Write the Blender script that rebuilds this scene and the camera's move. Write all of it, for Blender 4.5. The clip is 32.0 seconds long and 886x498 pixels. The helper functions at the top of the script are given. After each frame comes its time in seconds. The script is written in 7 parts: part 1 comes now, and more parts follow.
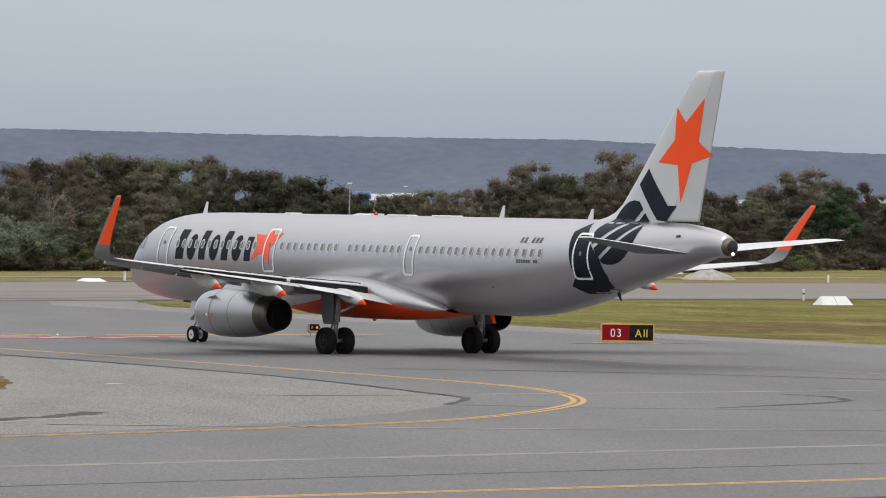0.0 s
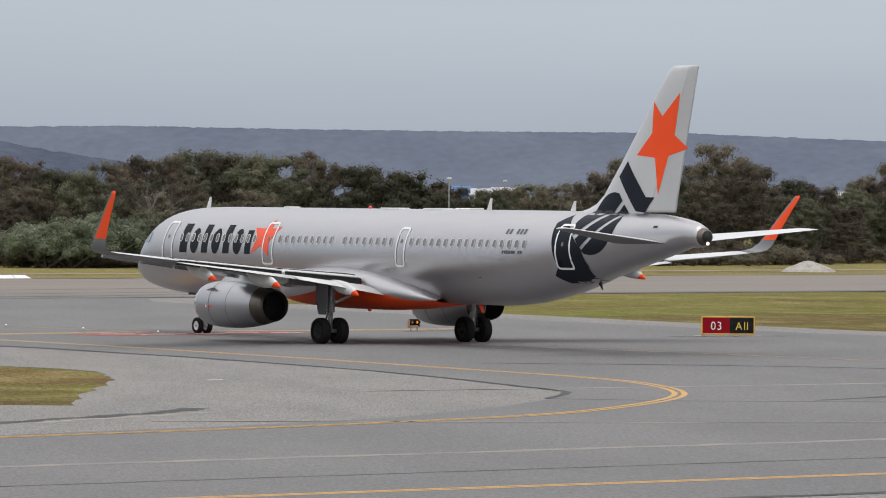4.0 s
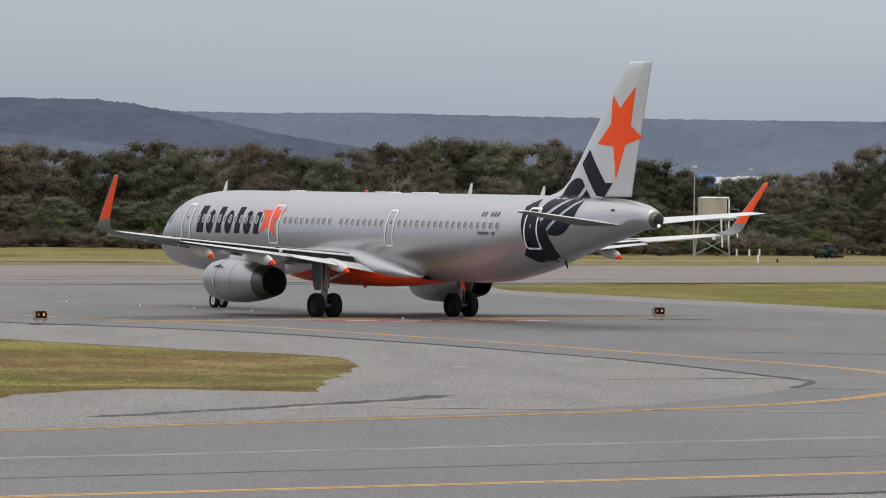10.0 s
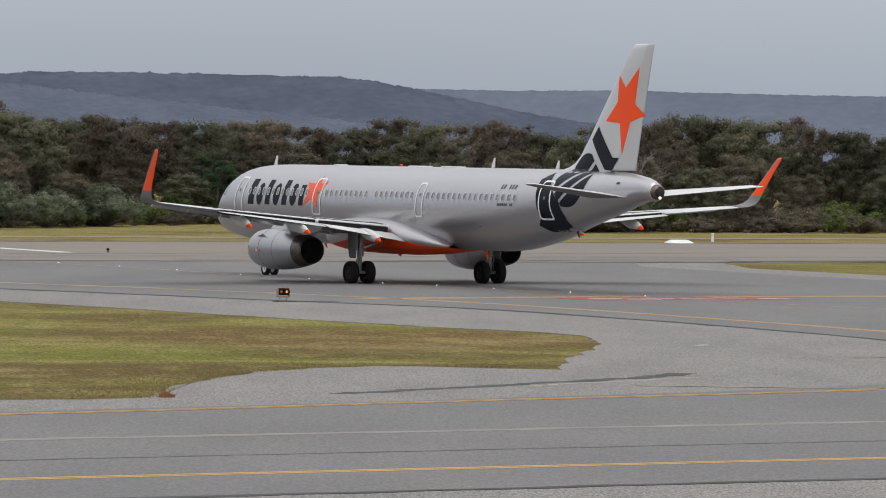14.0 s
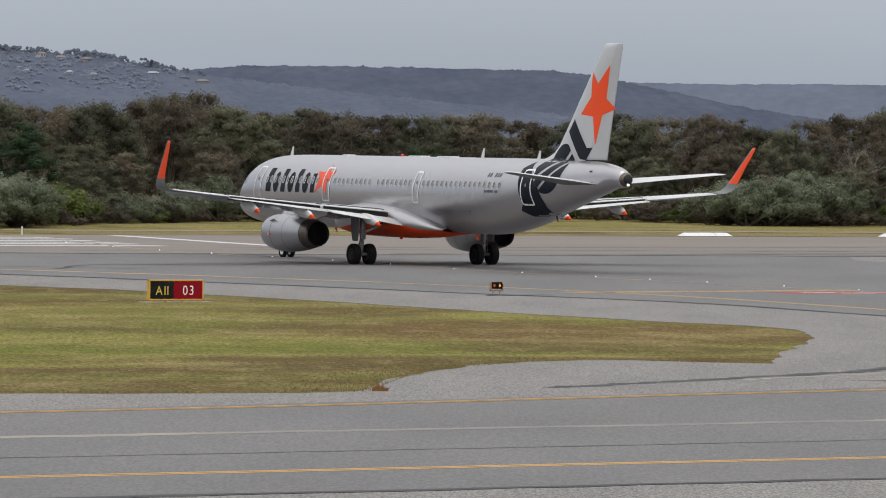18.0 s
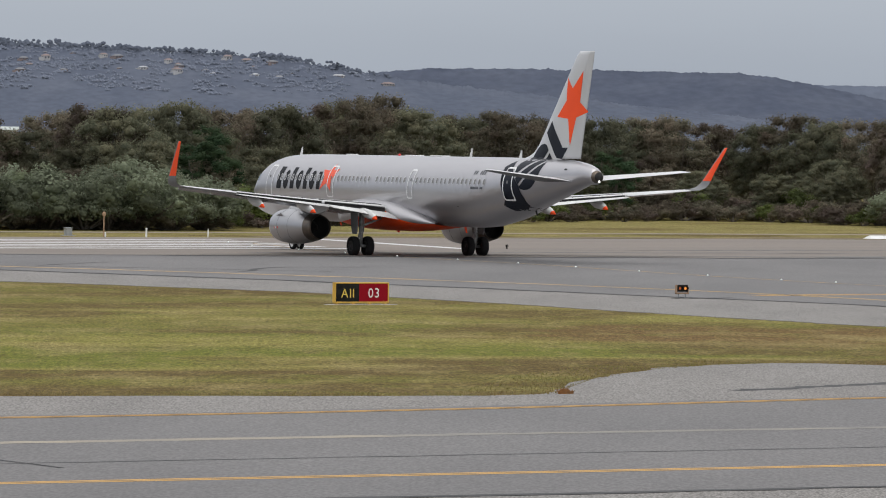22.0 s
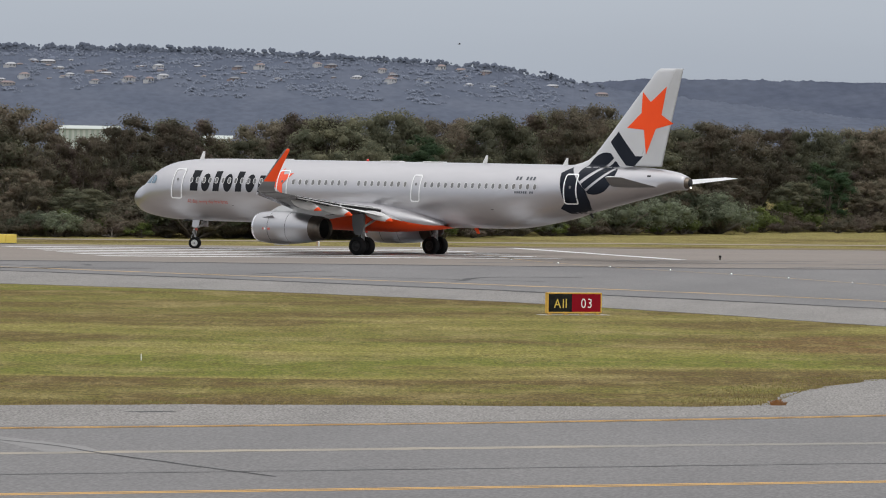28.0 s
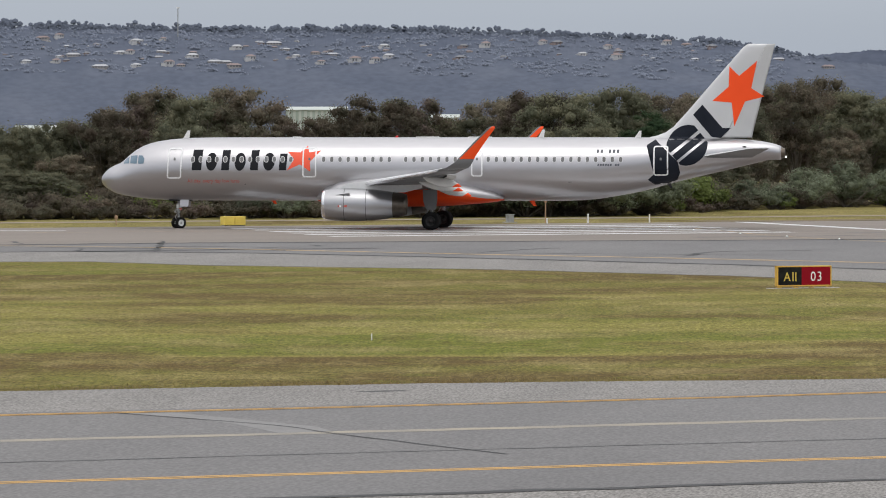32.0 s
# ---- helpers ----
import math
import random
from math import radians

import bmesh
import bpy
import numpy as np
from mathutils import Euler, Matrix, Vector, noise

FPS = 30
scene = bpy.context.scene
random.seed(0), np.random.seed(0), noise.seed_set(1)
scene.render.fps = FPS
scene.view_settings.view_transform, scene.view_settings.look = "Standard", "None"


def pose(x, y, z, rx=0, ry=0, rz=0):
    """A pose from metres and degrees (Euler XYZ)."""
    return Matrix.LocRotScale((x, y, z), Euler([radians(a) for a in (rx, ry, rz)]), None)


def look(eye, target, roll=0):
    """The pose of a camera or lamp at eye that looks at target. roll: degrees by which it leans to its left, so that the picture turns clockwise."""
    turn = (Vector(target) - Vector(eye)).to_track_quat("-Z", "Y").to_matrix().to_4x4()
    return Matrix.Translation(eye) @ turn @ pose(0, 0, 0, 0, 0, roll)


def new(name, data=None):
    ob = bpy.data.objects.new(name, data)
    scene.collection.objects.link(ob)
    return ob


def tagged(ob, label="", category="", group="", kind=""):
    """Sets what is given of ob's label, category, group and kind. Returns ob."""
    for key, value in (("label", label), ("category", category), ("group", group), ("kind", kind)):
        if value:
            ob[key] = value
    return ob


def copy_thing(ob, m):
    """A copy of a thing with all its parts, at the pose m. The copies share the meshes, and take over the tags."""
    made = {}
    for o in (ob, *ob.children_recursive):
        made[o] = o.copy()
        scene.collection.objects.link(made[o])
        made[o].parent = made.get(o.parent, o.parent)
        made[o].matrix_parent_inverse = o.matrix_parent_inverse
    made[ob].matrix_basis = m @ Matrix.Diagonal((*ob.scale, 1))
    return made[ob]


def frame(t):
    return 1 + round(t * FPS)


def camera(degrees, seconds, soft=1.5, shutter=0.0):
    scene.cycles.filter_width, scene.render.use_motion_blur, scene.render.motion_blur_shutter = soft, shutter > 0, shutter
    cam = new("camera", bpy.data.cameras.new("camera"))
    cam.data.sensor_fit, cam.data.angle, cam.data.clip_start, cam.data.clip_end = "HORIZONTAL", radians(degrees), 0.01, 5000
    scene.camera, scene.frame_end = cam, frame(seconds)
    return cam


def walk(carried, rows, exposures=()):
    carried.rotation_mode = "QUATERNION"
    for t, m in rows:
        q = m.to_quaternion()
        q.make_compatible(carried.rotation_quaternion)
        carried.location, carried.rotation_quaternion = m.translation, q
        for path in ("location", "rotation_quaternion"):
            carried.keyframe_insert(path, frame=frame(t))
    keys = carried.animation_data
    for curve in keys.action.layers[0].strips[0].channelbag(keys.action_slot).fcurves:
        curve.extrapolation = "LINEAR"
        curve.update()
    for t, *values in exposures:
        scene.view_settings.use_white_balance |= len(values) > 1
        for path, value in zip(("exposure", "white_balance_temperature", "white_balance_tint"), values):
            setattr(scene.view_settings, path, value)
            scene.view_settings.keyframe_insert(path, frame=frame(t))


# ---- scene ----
EYE = (0.0, 0.0, 6.66)
LENS = 9.14


def aim(heading, tilt, lean):
    """The pose of the camera on its stand."""
    return Matrix.Translation(EYE) @ Euler((radians(90 + tilt), 0, radians(-heading))).to_matrix().to_4x4() @ pose(0, 0, 0, 0, 0, lean)


# seconds, heading (degrees east of the y axis), tilt, lean
CAM_ROWS = (
    (0, 39.353, -0.523, 0.83),
    (0.5, 39.362, -0.491, 0.60),
    (1, 39.393, -0.577, 0.50),
    (1.5, 39.416, -0.572, 0.60),
    (2, 39.262, -0.529, 0.32),
    (2.5, 39.000, -0.602, 0.51),
    (3, 38.747, -0.649, 0.53),
    (3.5, 38.562, -0.616, 0.49),
    (4, 38.323, -0.592, 0.42),
    (4.5, 38.000, -0.643, 0.23),
    (6.5, 36.963, -0.720, 0.06),
    (7, 36.820, -0.712, 0.18),
    (7.5, 36.680, -0.805, 0.20),
    (8, 36.514, -0.773, 0.58),
    (8.5, 36.305, -0.675, 0.55),
    (9, 36.162, -0.650, 0.65),
    (9.5, 35.995, -0.699, 0.63),
    (10, 35.791, -0.742, 0.70),
    (10.5, 35.637, -0.781, 0.81),
    (11, 35.413, -0.838, 0.71),
    (11.5, 35.066, -0.841, 0.60),
    (12, 34.575, -0.855, 0.60),
    (12.5, 34.189, -0.860, 0.84),
    (13, 33.881, -0.918, 0.89),
    (13.5, 33.574, -0.959, 0.84),
    (14, 33.289, -1.004, 0.77),
    (14.5, 32.897, -1.122, 0.96),
    (16.5, 31.795, -1.125, 1.01),
    (17, 31.520, -1.119, 0.81),
    (17.5, 31.318, -1.104, 0.77),
    (18, 31.087, -1.097, 0.74),
    (18.5, 30.820, -1.136, 0.69),
    (19, 30.523, -1.054, 0.68),
    (19.5, 30.147, -1.066, 0.47),
    (20, 29.860, -1.117, 0.25),
    (20.5, 29.643, -1.135, 0.31),
    (21, 29.456, -1.158, 0.53),
    (21.5, 29.325, -1.206, 0.64),
    (22, 29.170, -1.093, 0.73),
    (22.5, 28.941, -1.055, 0.87),
    (23, 28.524, -1.007, 0.92),
    (23.5, 28.152, -0.948, 0.85),
    (24, 27.910, -0.912, 1.02),
    (24.5, 27.740, -0.933, 1.07),
    (25, 27.583, -0.964, 0.77),
    (25.5, 27.471, -0.853, 0.98),
    (27.5, 27.185, -1.085, 0.95),
    (28, 26.967, -1.020, 0.95),
    (28.5, 26.782, -0.978, 1.12),
    (29, 26.669, -0.969, 1.13),
    (29.5, 26.300, -0.968, 0.96),
    (30, 25.876, -1.130, 0.84),
    (30.5, 25.567, -1.139, 0.96),
    (31, 25.264, -1.100, 0.90),
    (31.5, 24.936, -1.250, 0.67),
    (32, 24.606, -1.277, -0.02),
)
cam = camera(LENS, 32.0, soft=1.05)
walk(cam, [(t, aim(a, b, c)) for t, a, b, c in CAM_ROWS], [(0.0, 0.0), (4.5, 0.0), (13.0, -0.13), (25.0, -0.10), (28.0, -0.06), (32.0, -0.04)])

# ---- light ----
scene.view_settings.exposure = 0.0
world = bpy.data.worlds.new("overcast_sky")
world.use_nodes = True
scene.world = world
SUN_HIGH, SUN_ROUND = radians(62), radians(205)


def build_sky():
    nt = world.node_tree
    n, l = nt.nodes, nt.links
    bg = n["Background"]
    sky = n.new("ShaderNodeTexSky")
    sky.sky_type = "NISHITA"
    sky.sun_disc = False
    sky.sun_elevation, sky.sun_rotation = SUN_HIGH, SUN_ROUND
    dim = n.new("ShaderNodeVectorMath")
    dim.operation = "SCALE"
    dim.inputs["Scale"].default_value = 0.10
    l.new(sky.outputs[0], dim.inputs[0])
    co = n.new("ShaderNodeTexCoord")
    sep = n.new("ShaderNodeSeparateXYZ")
    l.new(co.outputs["Generated"], sep.inputs[0])
    ramp = n.new("ShaderNodeValToRGB")
    l.new(sep.outputs["Z"], ramp.inputs[0])
    e = ramp.color_ramp.elements
    e[0].position, e[0].color = 0.0, (0.365, 0.415, 0.505, 1)
    e[1].position, e[1].color = 1.0, (1.72, 1.72, 1.72, 1)
    m = e.new(0.03)
    m.color = (0.487, 0.535, 0.615, 1)
    m = e.new(0.30)
    m.color = (0.88, 0.90, 0.94, 1)
    mp = n.new("ShaderNodeMapping")
    mp.inputs["Scale"].default_value = (3, 3, 22)
    l.new(co.outputs["Generated"], mp.inputs[0])
    no = n.new("ShaderNodeTexNoise")
    no.inputs["Scale"].default_value, no.inputs["Detail"].default_value = 1.6, 4
    l.new(mp.outputs[0], no.inputs["Vector"])
    r2 = n.new("ShaderNodeMapRange")
    r2.inputs["To Min"].default_value, r2.inputs["To Max"].default_value = 0.90, 1.10
    l.new(no.outputs[0], r2.inputs[0])
    cl = n.new("ShaderNodeVectorMath")
    cl.operation = "SCALE"
    l.new(ramp.outputs[0], cl.inputs[0])
    l.new(r2.outputs[0], cl.inputs["Scale"])
    mix = n.new("ShaderNodeMix")
    mix.data_type = "RGBA"
    mix.inputs[0].default_value = 0.90
    l.new(dim.outputs[0], mix.inputs[6])
    l.new(cl.outputs[0], mix.inputs[7])
    l.new(mix.outputs[2], bg.inputs[0])
    bg.inputs[1].default_value = 1.0


build_sky()
sun = new("sun", bpy.data.lights.new("sun", "SUN"))
sun.data.energy, sun.data.angle, sun.data.color = 0.6, radians(30), (1.0, 0.97, 0.92)
sun.matrix_world = look((0, 0, 100), (100 * math.cos(SUN_HIGH) * math.sin(radians(25)), 100 * math.cos(SUN_HIGH) * math.cos(radians(25)), 100 - 100 * math.sin(SUN_HIGH)))


# ---- materials ----
def material(name, color, rough=0.6, metal=0.0, other=None, scale=1.0, amount=0.5, fine=0.0, fine_scale=40.0, bump=0.0, bump_scale=30.0, coat=0.0, glow=None, stretch=(1, 1, 1), rand=0.0, detail=5, spec=0.5, turn=0.0, thin=0.0):
    """A surface with stains at one scale (towards the other colour), grain at a finer one and relief."""
    m = bpy.data.materials.new(name)
    m.use_nodes = True
    n, l = m.node_tree.nodes, m.node_tree.links
    b = n["Principled BSDF"]
    b.inputs["Roughness"].default_value, b.inputs["Metallic"].default_value = rough, metal
    b.inputs["Coat Weight"].default_value = coat
    b.inputs["Coat Roughness"].default_value = 0.08
    b.inputs["Specular IOR Level"].default_value = spec
    co = n.new("ShaderNodeTexCoord")
    mp = n.new("ShaderNodeMapping")
    mp.inputs["Scale"].default_value = stretch
    if turn:
        rot = n.new("ShaderNodeMapping")
        rot.inputs["Rotation"].default_value = (0, 0, radians(turn))
        l.new(co.outputs["Object"], rot.inputs[0])
        l.new(rot.outputs[0], mp.inputs[0])
    else:
        l.new(co.outputs["Object"], mp.inputs[0])
    out = None
    base = n.new("ShaderNodeRGB")
    base.outputs[0].default_value = (*color, 1)
    out = base.outputs[0]
    if other:
        no = n.new("ShaderNodeTexNoise")
        no.inputs["Scale"].default_value, no.inputs["Detail"].default_value = scale, detail
        l.new(mp.outputs[0], no.inputs["Vector"])
        rg = n.new("ShaderNodeMapRange")
        rg.inputs["From Min"].default_value, rg.inputs["From Max"].default_value = 0.38, 0.66
        rg.inputs["To Max"].default_value = amount
        l.new(no.outputs[0], rg.inputs[0])
        mix = n.new("ShaderNodeMix")
        mix.data_type = "RGBA"
        mix.inputs[7].default_value = (*other, 1)
        l.new(rg.outputs[0], mix.inputs[0])
        l.new(out, mix.inputs[6])
        out = mix.outputs[2]
    if fine:
        nf = n.new("ShaderNodeTexNoise")
        nf.inputs["Scale"].default_value, nf.inputs["Detail"].default_value = fine_scale, 3
        l.new(mp.outputs[0], nf.inputs["Vector"])
        rf = n.new("ShaderNodeMapRange")
        rf.inputs["From Min"].default_value, rf.inputs["From Max"].default_value = 0.3, 0.7
        rf.inputs["To Min"].default_value, rf.inputs["To Max"].default_value = 1 - fine, 1 + fine
        l.new(nf.outputs[0], rf.inputs[0])
        sc = n.new("ShaderNodeVectorMath")
        sc.operation = "SCALE"
        l.new(out, sc.inputs[0])
        l.new(rf.outputs[0], sc.inputs["Scale"])
        out = sc.outputs[0]
    if rand:
        for kind in ("ShaderNodeObjectInfo", "ShaderNodeNewGeometry"):
            oi = n.new(kind)
            rr = n.new("ShaderNodeMapRange")
            wide = min(0.6, rand * 1.9) if kind == "ShaderNodeObjectInfo" else rand * 0.8
            rr.inputs["To Min"].default_value, rr.inputs["To Max"].default_value = 1 - wide, 1 + wide
            l.new(oi.outputs["Random" if kind == "ShaderNodeObjectInfo" else "Random Per Island"], rr.inputs[0])
            sc = n.new("ShaderNodeVectorMath")
            sc.operation = "SCALE"
            l.new(out, sc.inputs[0])
            l.new(rr.outputs[0], sc.inputs["Scale"])
            out = sc.outputs[0]
    l.new(out, b.inputs["Base Color"])
    if thin:
        # leaves let some light through
        tr, mx = n.new("ShaderNodeBsdfTranslucent"), n.new("ShaderNodeMixShader")
        mx.inputs[0].default_value = thin
        l.new(out, tr.inputs[0])
        l.new(b.outputs[0], mx.inputs[1])
        l.new(tr.outputs[0], mx.inputs[2])
        l.new(mx.outputs[0], n["Material Output"].inputs[0])
    if bump:
        nb = n.new("ShaderNodeTexNoise")
        nb.inputs["Scale"].default_value, nb.inputs["Detail"].default_value = bump_scale, 4
        l.new(mp.outputs[0], nb.inputs["Vector"])
        bp = n.new("ShaderNodeBump")
        bp.inputs["Strength"].default_value = bump
        bp.inputs["Distance"].default_value = 0.02
        l.new(nb.outputs[0], bp.inputs["Height"])
        l.new(bp.outputs[0], b.inputs["Normal"])
    if glow:
        b.inputs["Emission Color"].default_value = (*glow[:3], 1)
        b.inputs["Emission Strength"].default_value = glow[3]
    return m


def grass_material():
    """Mown airfield grass: green and brown swathes along the runway, straw flecks, soil showing."""
    m = bpy.data.materials.new("mown_grass")
    m.use_nodes = True
    n, l = m.node_tree.nodes, m.node_tree.links
    b = n["Principled BSDF"]
    b.inputs["Roughness"].default_value = 0.95
    b.inputs["Specular IOR Level"].default_value = 0.1
    co = n.new("ShaderNodeTexCoord")

    mown = n.new("ShaderNodeMapping")
    mown.inputs["Rotation"].default_value = (0, 0, radians(28))
    l.new(co.outputs["Object"], mown.inputs[0])

    def noise_at(scale, stretch, detail=4):
        mp = n.new("ShaderNodeMapping")
        mp.inputs["Scale"].default_value = stretch
        l.new(mown.outputs[0], mp.inputs[0])
        t = n.new("ShaderNodeTexNoise")
        t.inputs["Scale"].default_value, t.inputs["Detail"].default_value = scale, detail
        l.new(mp.outputs[0], t.inputs["Vector"])
        return t.outputs[0]

    sep = n.new("ShaderNodeSeparateXYZ")
    l.new(co.outputs["Object"], sep.inputs[0])
    wob = n.new("ShaderNodeMath")
    wob.operation = "MULTIPLY_ADD"
    l.new(noise_at(0.06, (0.5, 1.6, 1)), wob.inputs[0])
    wob.inputs[1].default_value = 22.0
    l.new(sep.outputs["Y"], wob.inputs[2])
    rg = n.new("ShaderNodeMapRange")
    rg.inputs["From Min"].default_value, rg.inputs["From Max"].default_value = 130.0, 250.0
    l.new(wob.outputs[0], rg.inputs[0])
    ramp = n.new("ShaderNodeValToRGB")
    l.new(rg.outputs[0], ramp.inputs[0])
    e = ramp.color_ramp.elements
    green, straw, brown, olive = (0.124, 0.130, 0.023, 1), (0.255, 0.205, 0.085, 1), (0.106, 0.075, 0.026, 1), (0.140, 0.127, 0.031, 1)
    pale = (0.208, 0.183, 0.052, 1)
    e[0].position, e[0].color = 0.0, olive
    e[1].position, e[1].color = 1.0, olive
    for at, c in ((0.07, olive), (0.10, brown), (0.14, olive), (0.18, brown), (0.215, brown), (0.240, pale), (0.265, green), (0.33, green), (0.37, pale), (0.43, green), (0.50, olive), (0.54, pale), (0.60, olive), (0.64, pale), (0.69, brown), (0.74, olive), (0.80, brown), (0.85, olive), (0.92, brown), (0.96, green)):
        k = e.new(at)
        k.color = c
    # a burnt patch near the island's tip
    far = n.new("ShaderNodeVectorMath")
    far.operation = "DISTANCE"
    l.new(co.outputs["Object"], far.inputs[0])
    far.inputs[1].default_value = (105.0, 165.0, 0.0)
    away = n.new("ShaderNodeMath")
    away.operation = "MULTIPLY_ADD"
    l.new(noise_at(0.22, (1, 0.6, 1), 5), away.inputs[0])
    away.inputs[1].default_value = -18.0
    l.new(far.outputs["Value"], away.inputs[2])
    burnt = n.new("ShaderNodeMapRange")
    burnt.inputs["From Min"].default_value, burnt.inputs["From Max"].default_value = 5.0, -1.0
    burnt.inputs["To Max"].default_value = 0.85
    l.new(away.outputs[0], burnt.inputs[0])
    patch = n.new("ShaderNodeMix")
    patch.data_type = "RGBA"
    patch.inputs[7].default_value = (0.132, 0.076, 0.033, 1)
    l.new(burnt.outputs[0], patch.inputs[0])
    l.new(ramp.outputs[0], patch.inputs[6])
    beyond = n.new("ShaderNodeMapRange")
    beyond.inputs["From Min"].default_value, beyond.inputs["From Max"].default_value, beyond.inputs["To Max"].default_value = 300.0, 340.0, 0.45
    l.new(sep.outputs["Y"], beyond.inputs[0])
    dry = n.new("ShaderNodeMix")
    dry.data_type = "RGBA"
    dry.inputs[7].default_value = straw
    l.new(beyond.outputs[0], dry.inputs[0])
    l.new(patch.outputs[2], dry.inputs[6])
    out = dry.outputs[2]
    for scale, stretch, lo, hi, c, most in ((0.30, (0.5, 0.35, 1), 0.52, 0.66, straw, 0.6), (0.16, (0.45, 0.40, 1), 0.52, 0.62, brown, 0.85), (0.9, (0.5, 0.35, 1), 0.52, 0.70, green, 0.5), (1.1, (0.8, 0.25, 1), 0.50, 0.66, straw, 0.35), (0.8, (0.9, 0.3, 1), 0.52, 0.68, brown, 0.4)):
        r = n.new("ShaderNodeMapRange")
        r.inputs["From Min"].default_value, r.inputs["From Max"].default_value, r.inputs["To Max"].default_value = lo, hi, most
        l.new(noise_at(scale, stretch, 6), r.inputs[0])
        mix = n.new("ShaderNodeMix")
        mix.data_type = "RGBA"
        mix.inputs[7].default_value = c
        l.new(r.outputs[0], mix.inputs[0])
        l.new(out, mix.inputs[6])
        out = mix.outputs[2]
    for scale, stretch, lo, hi in ((3.5, (1.7, 0.40, 1), 0.62, 1.42), (11.0, (1.3, 0.40, 1), 0.55, 1.48)):
        r = n.new("ShaderNodeMapRange")
        r.inputs["From Min"].default_value, r.inputs["From Max"].default_value = 0.3, 0.7
        r.inputs["To Min"].default_value, r.inputs["To Max"].default_value = lo, hi
        l.new(noise_at(scale, stretch, 6), r.inputs[0])
        sc = n.new("ShaderNodeVectorMath")
        sc.operation = "SCALE"
        l.new(out, sc.inputs[0])
        l.new(r.outputs[0], sc.inputs["Scale"])
        out = sc.outputs[0]
    l.new(out, b.inputs["Base Color"])
    bp = n.new("ShaderNodeBump")
    bp.inputs["Strength"].default_value, bp.inputs["Distance"].default_value = 0.8, 0.08
    l.new(noise_at(6.0, (1, 1, 1), 5), bp.inputs["Height"])
    l.new(bp.outputs[0], b.inputs["Normal"])
    return m


GRASS = grass_material()
SHOULDER = material("chip_seal", (0.235, 0.222, 0.210), 0.95, other=(0.185, 0.175, 0.166), scale=0.25, amount=0.6, fine=0.42, fine_scale=13.0, bump=0.3, bump_scale=14, spec=0.2, stretch=(1.4, 0.3, 1), turn=32)
ASPHALT = material("asphalt", (0.180, 0.173, 0.171), 0.9, other=(0.146, 0.141, 0.141), scale=0.12, amount=0.8, fine=0.20, fine_scale=11.0, bump=0.25, bump_scale=20, stretch=(1.2, 0.30, 1), spec=0.25, turn=32)
RUNWAY = material("grooved_runway", (0.228, 0.196, 0.172), 0.9, other=(0.196, 0.172, 0.153), scale=0.08, amount=0.8, fine=0.10, fine_scale=6.0, bump=0.2, bump_scale=20, stretch=(0.3, 1.5, 1), spec=0.25)
NEW_SEAL = material("newer_asphalt", (0.235, 0.228, 0.224), 0.9, other=(0.205, 0.199, 0.196), scale=0.8, amount=0.6, fine=0.10, fine_scale=10.0, spec=0.2)
TAR = material("bitumen_seal", (0.030, 0.029, 0.030), 0.8, other=(0.07, 0.07, 0.07), scale=0.6, amount=0.6)
RUBBER_STAIN = material("rubber_stain", (0.10, 0.098, 0.098), 0.85, other=(0.16, 0.155, 0.152), scale=0.35, amount=0.9, fine=0.2, fine_scale=5)
YELLOW = material("marking_yellow", (0.57, 0.32, 0.085), 0.8, other=(0.40, 0.25, 0.09), scale=1.5, amount=0.6, fine=0.15)
DULL_YELLOW = material("dull_yellow", (0.48, 0.315, 0.13), 0.85, other=(0.30, 0.235, 0.14), scale=0.6, amount=0.8, fine=0.15)
OLD_YELLOW = material("faded_yellow", (0.42, 0.29, 0.15), 0.85, other=(0.22, 0.19, 0.15), scale=0.5, amount=0.9, fine=0.15)
PALE = material("faded_marking_and_glint", (0.34, 0.295, 0.23), 0.85, other=(0.21, 0.195, 0.175), scale=0.4, amount=0.9, fine=0.15)
WORN_LINE = material("worn_marking", (0.265, 0.242, 0.205), 0.85, other=(0.18, 0.173, 0.166), scale=0.5, amount=1.0, fine=0.15)
WHITE_LINE = material("marking_white", (0.66, 0.66, 0.66), 0.8, other=(0.40, 0.40, 0.40), scale=0.8, amount=0.6, fine=0.12)
RED_LINE = material("marking_red", (0.33, 0.06, 0.06), 0.8, other=(0.22, 0.10, 0.09), scale=1.0, amount=0.7)
CONCRETE = material("concrete", (0.42, 0.41, 0.39), 0.9, other=(0.30, 0.29, 0.27), scale=2.0, amount=0.7, fine=0.1)


# ---- building helpers ----
def mesh_of(name, bm, mats):
    me = bpy.data.meshes.new(name)
    bm.to_mesh(me)
    bm.free()
    for m in mats if isinstance(mats, (list, tuple)) else [mats]:
        me.materials.append(m)
    return me


def part(name, bm, mats, parent, label="", smooth=False):
    me = mesh_of(name, bm, mats)
    if smooth:
        for f in me.polygons:
            f.use_smooth = True
    ob = new(name, me)
    ob.parent = parent
    if label:
        ob["label"] = label
    return ob


def thing(name, label, category, m=None, group="", kind=""):
    ob = new(name)
    ob.empty_display_size = 0.3
    if m is not None:
        ob.matrix_basis = m
    return tagged(ob, label, category, group, kind)


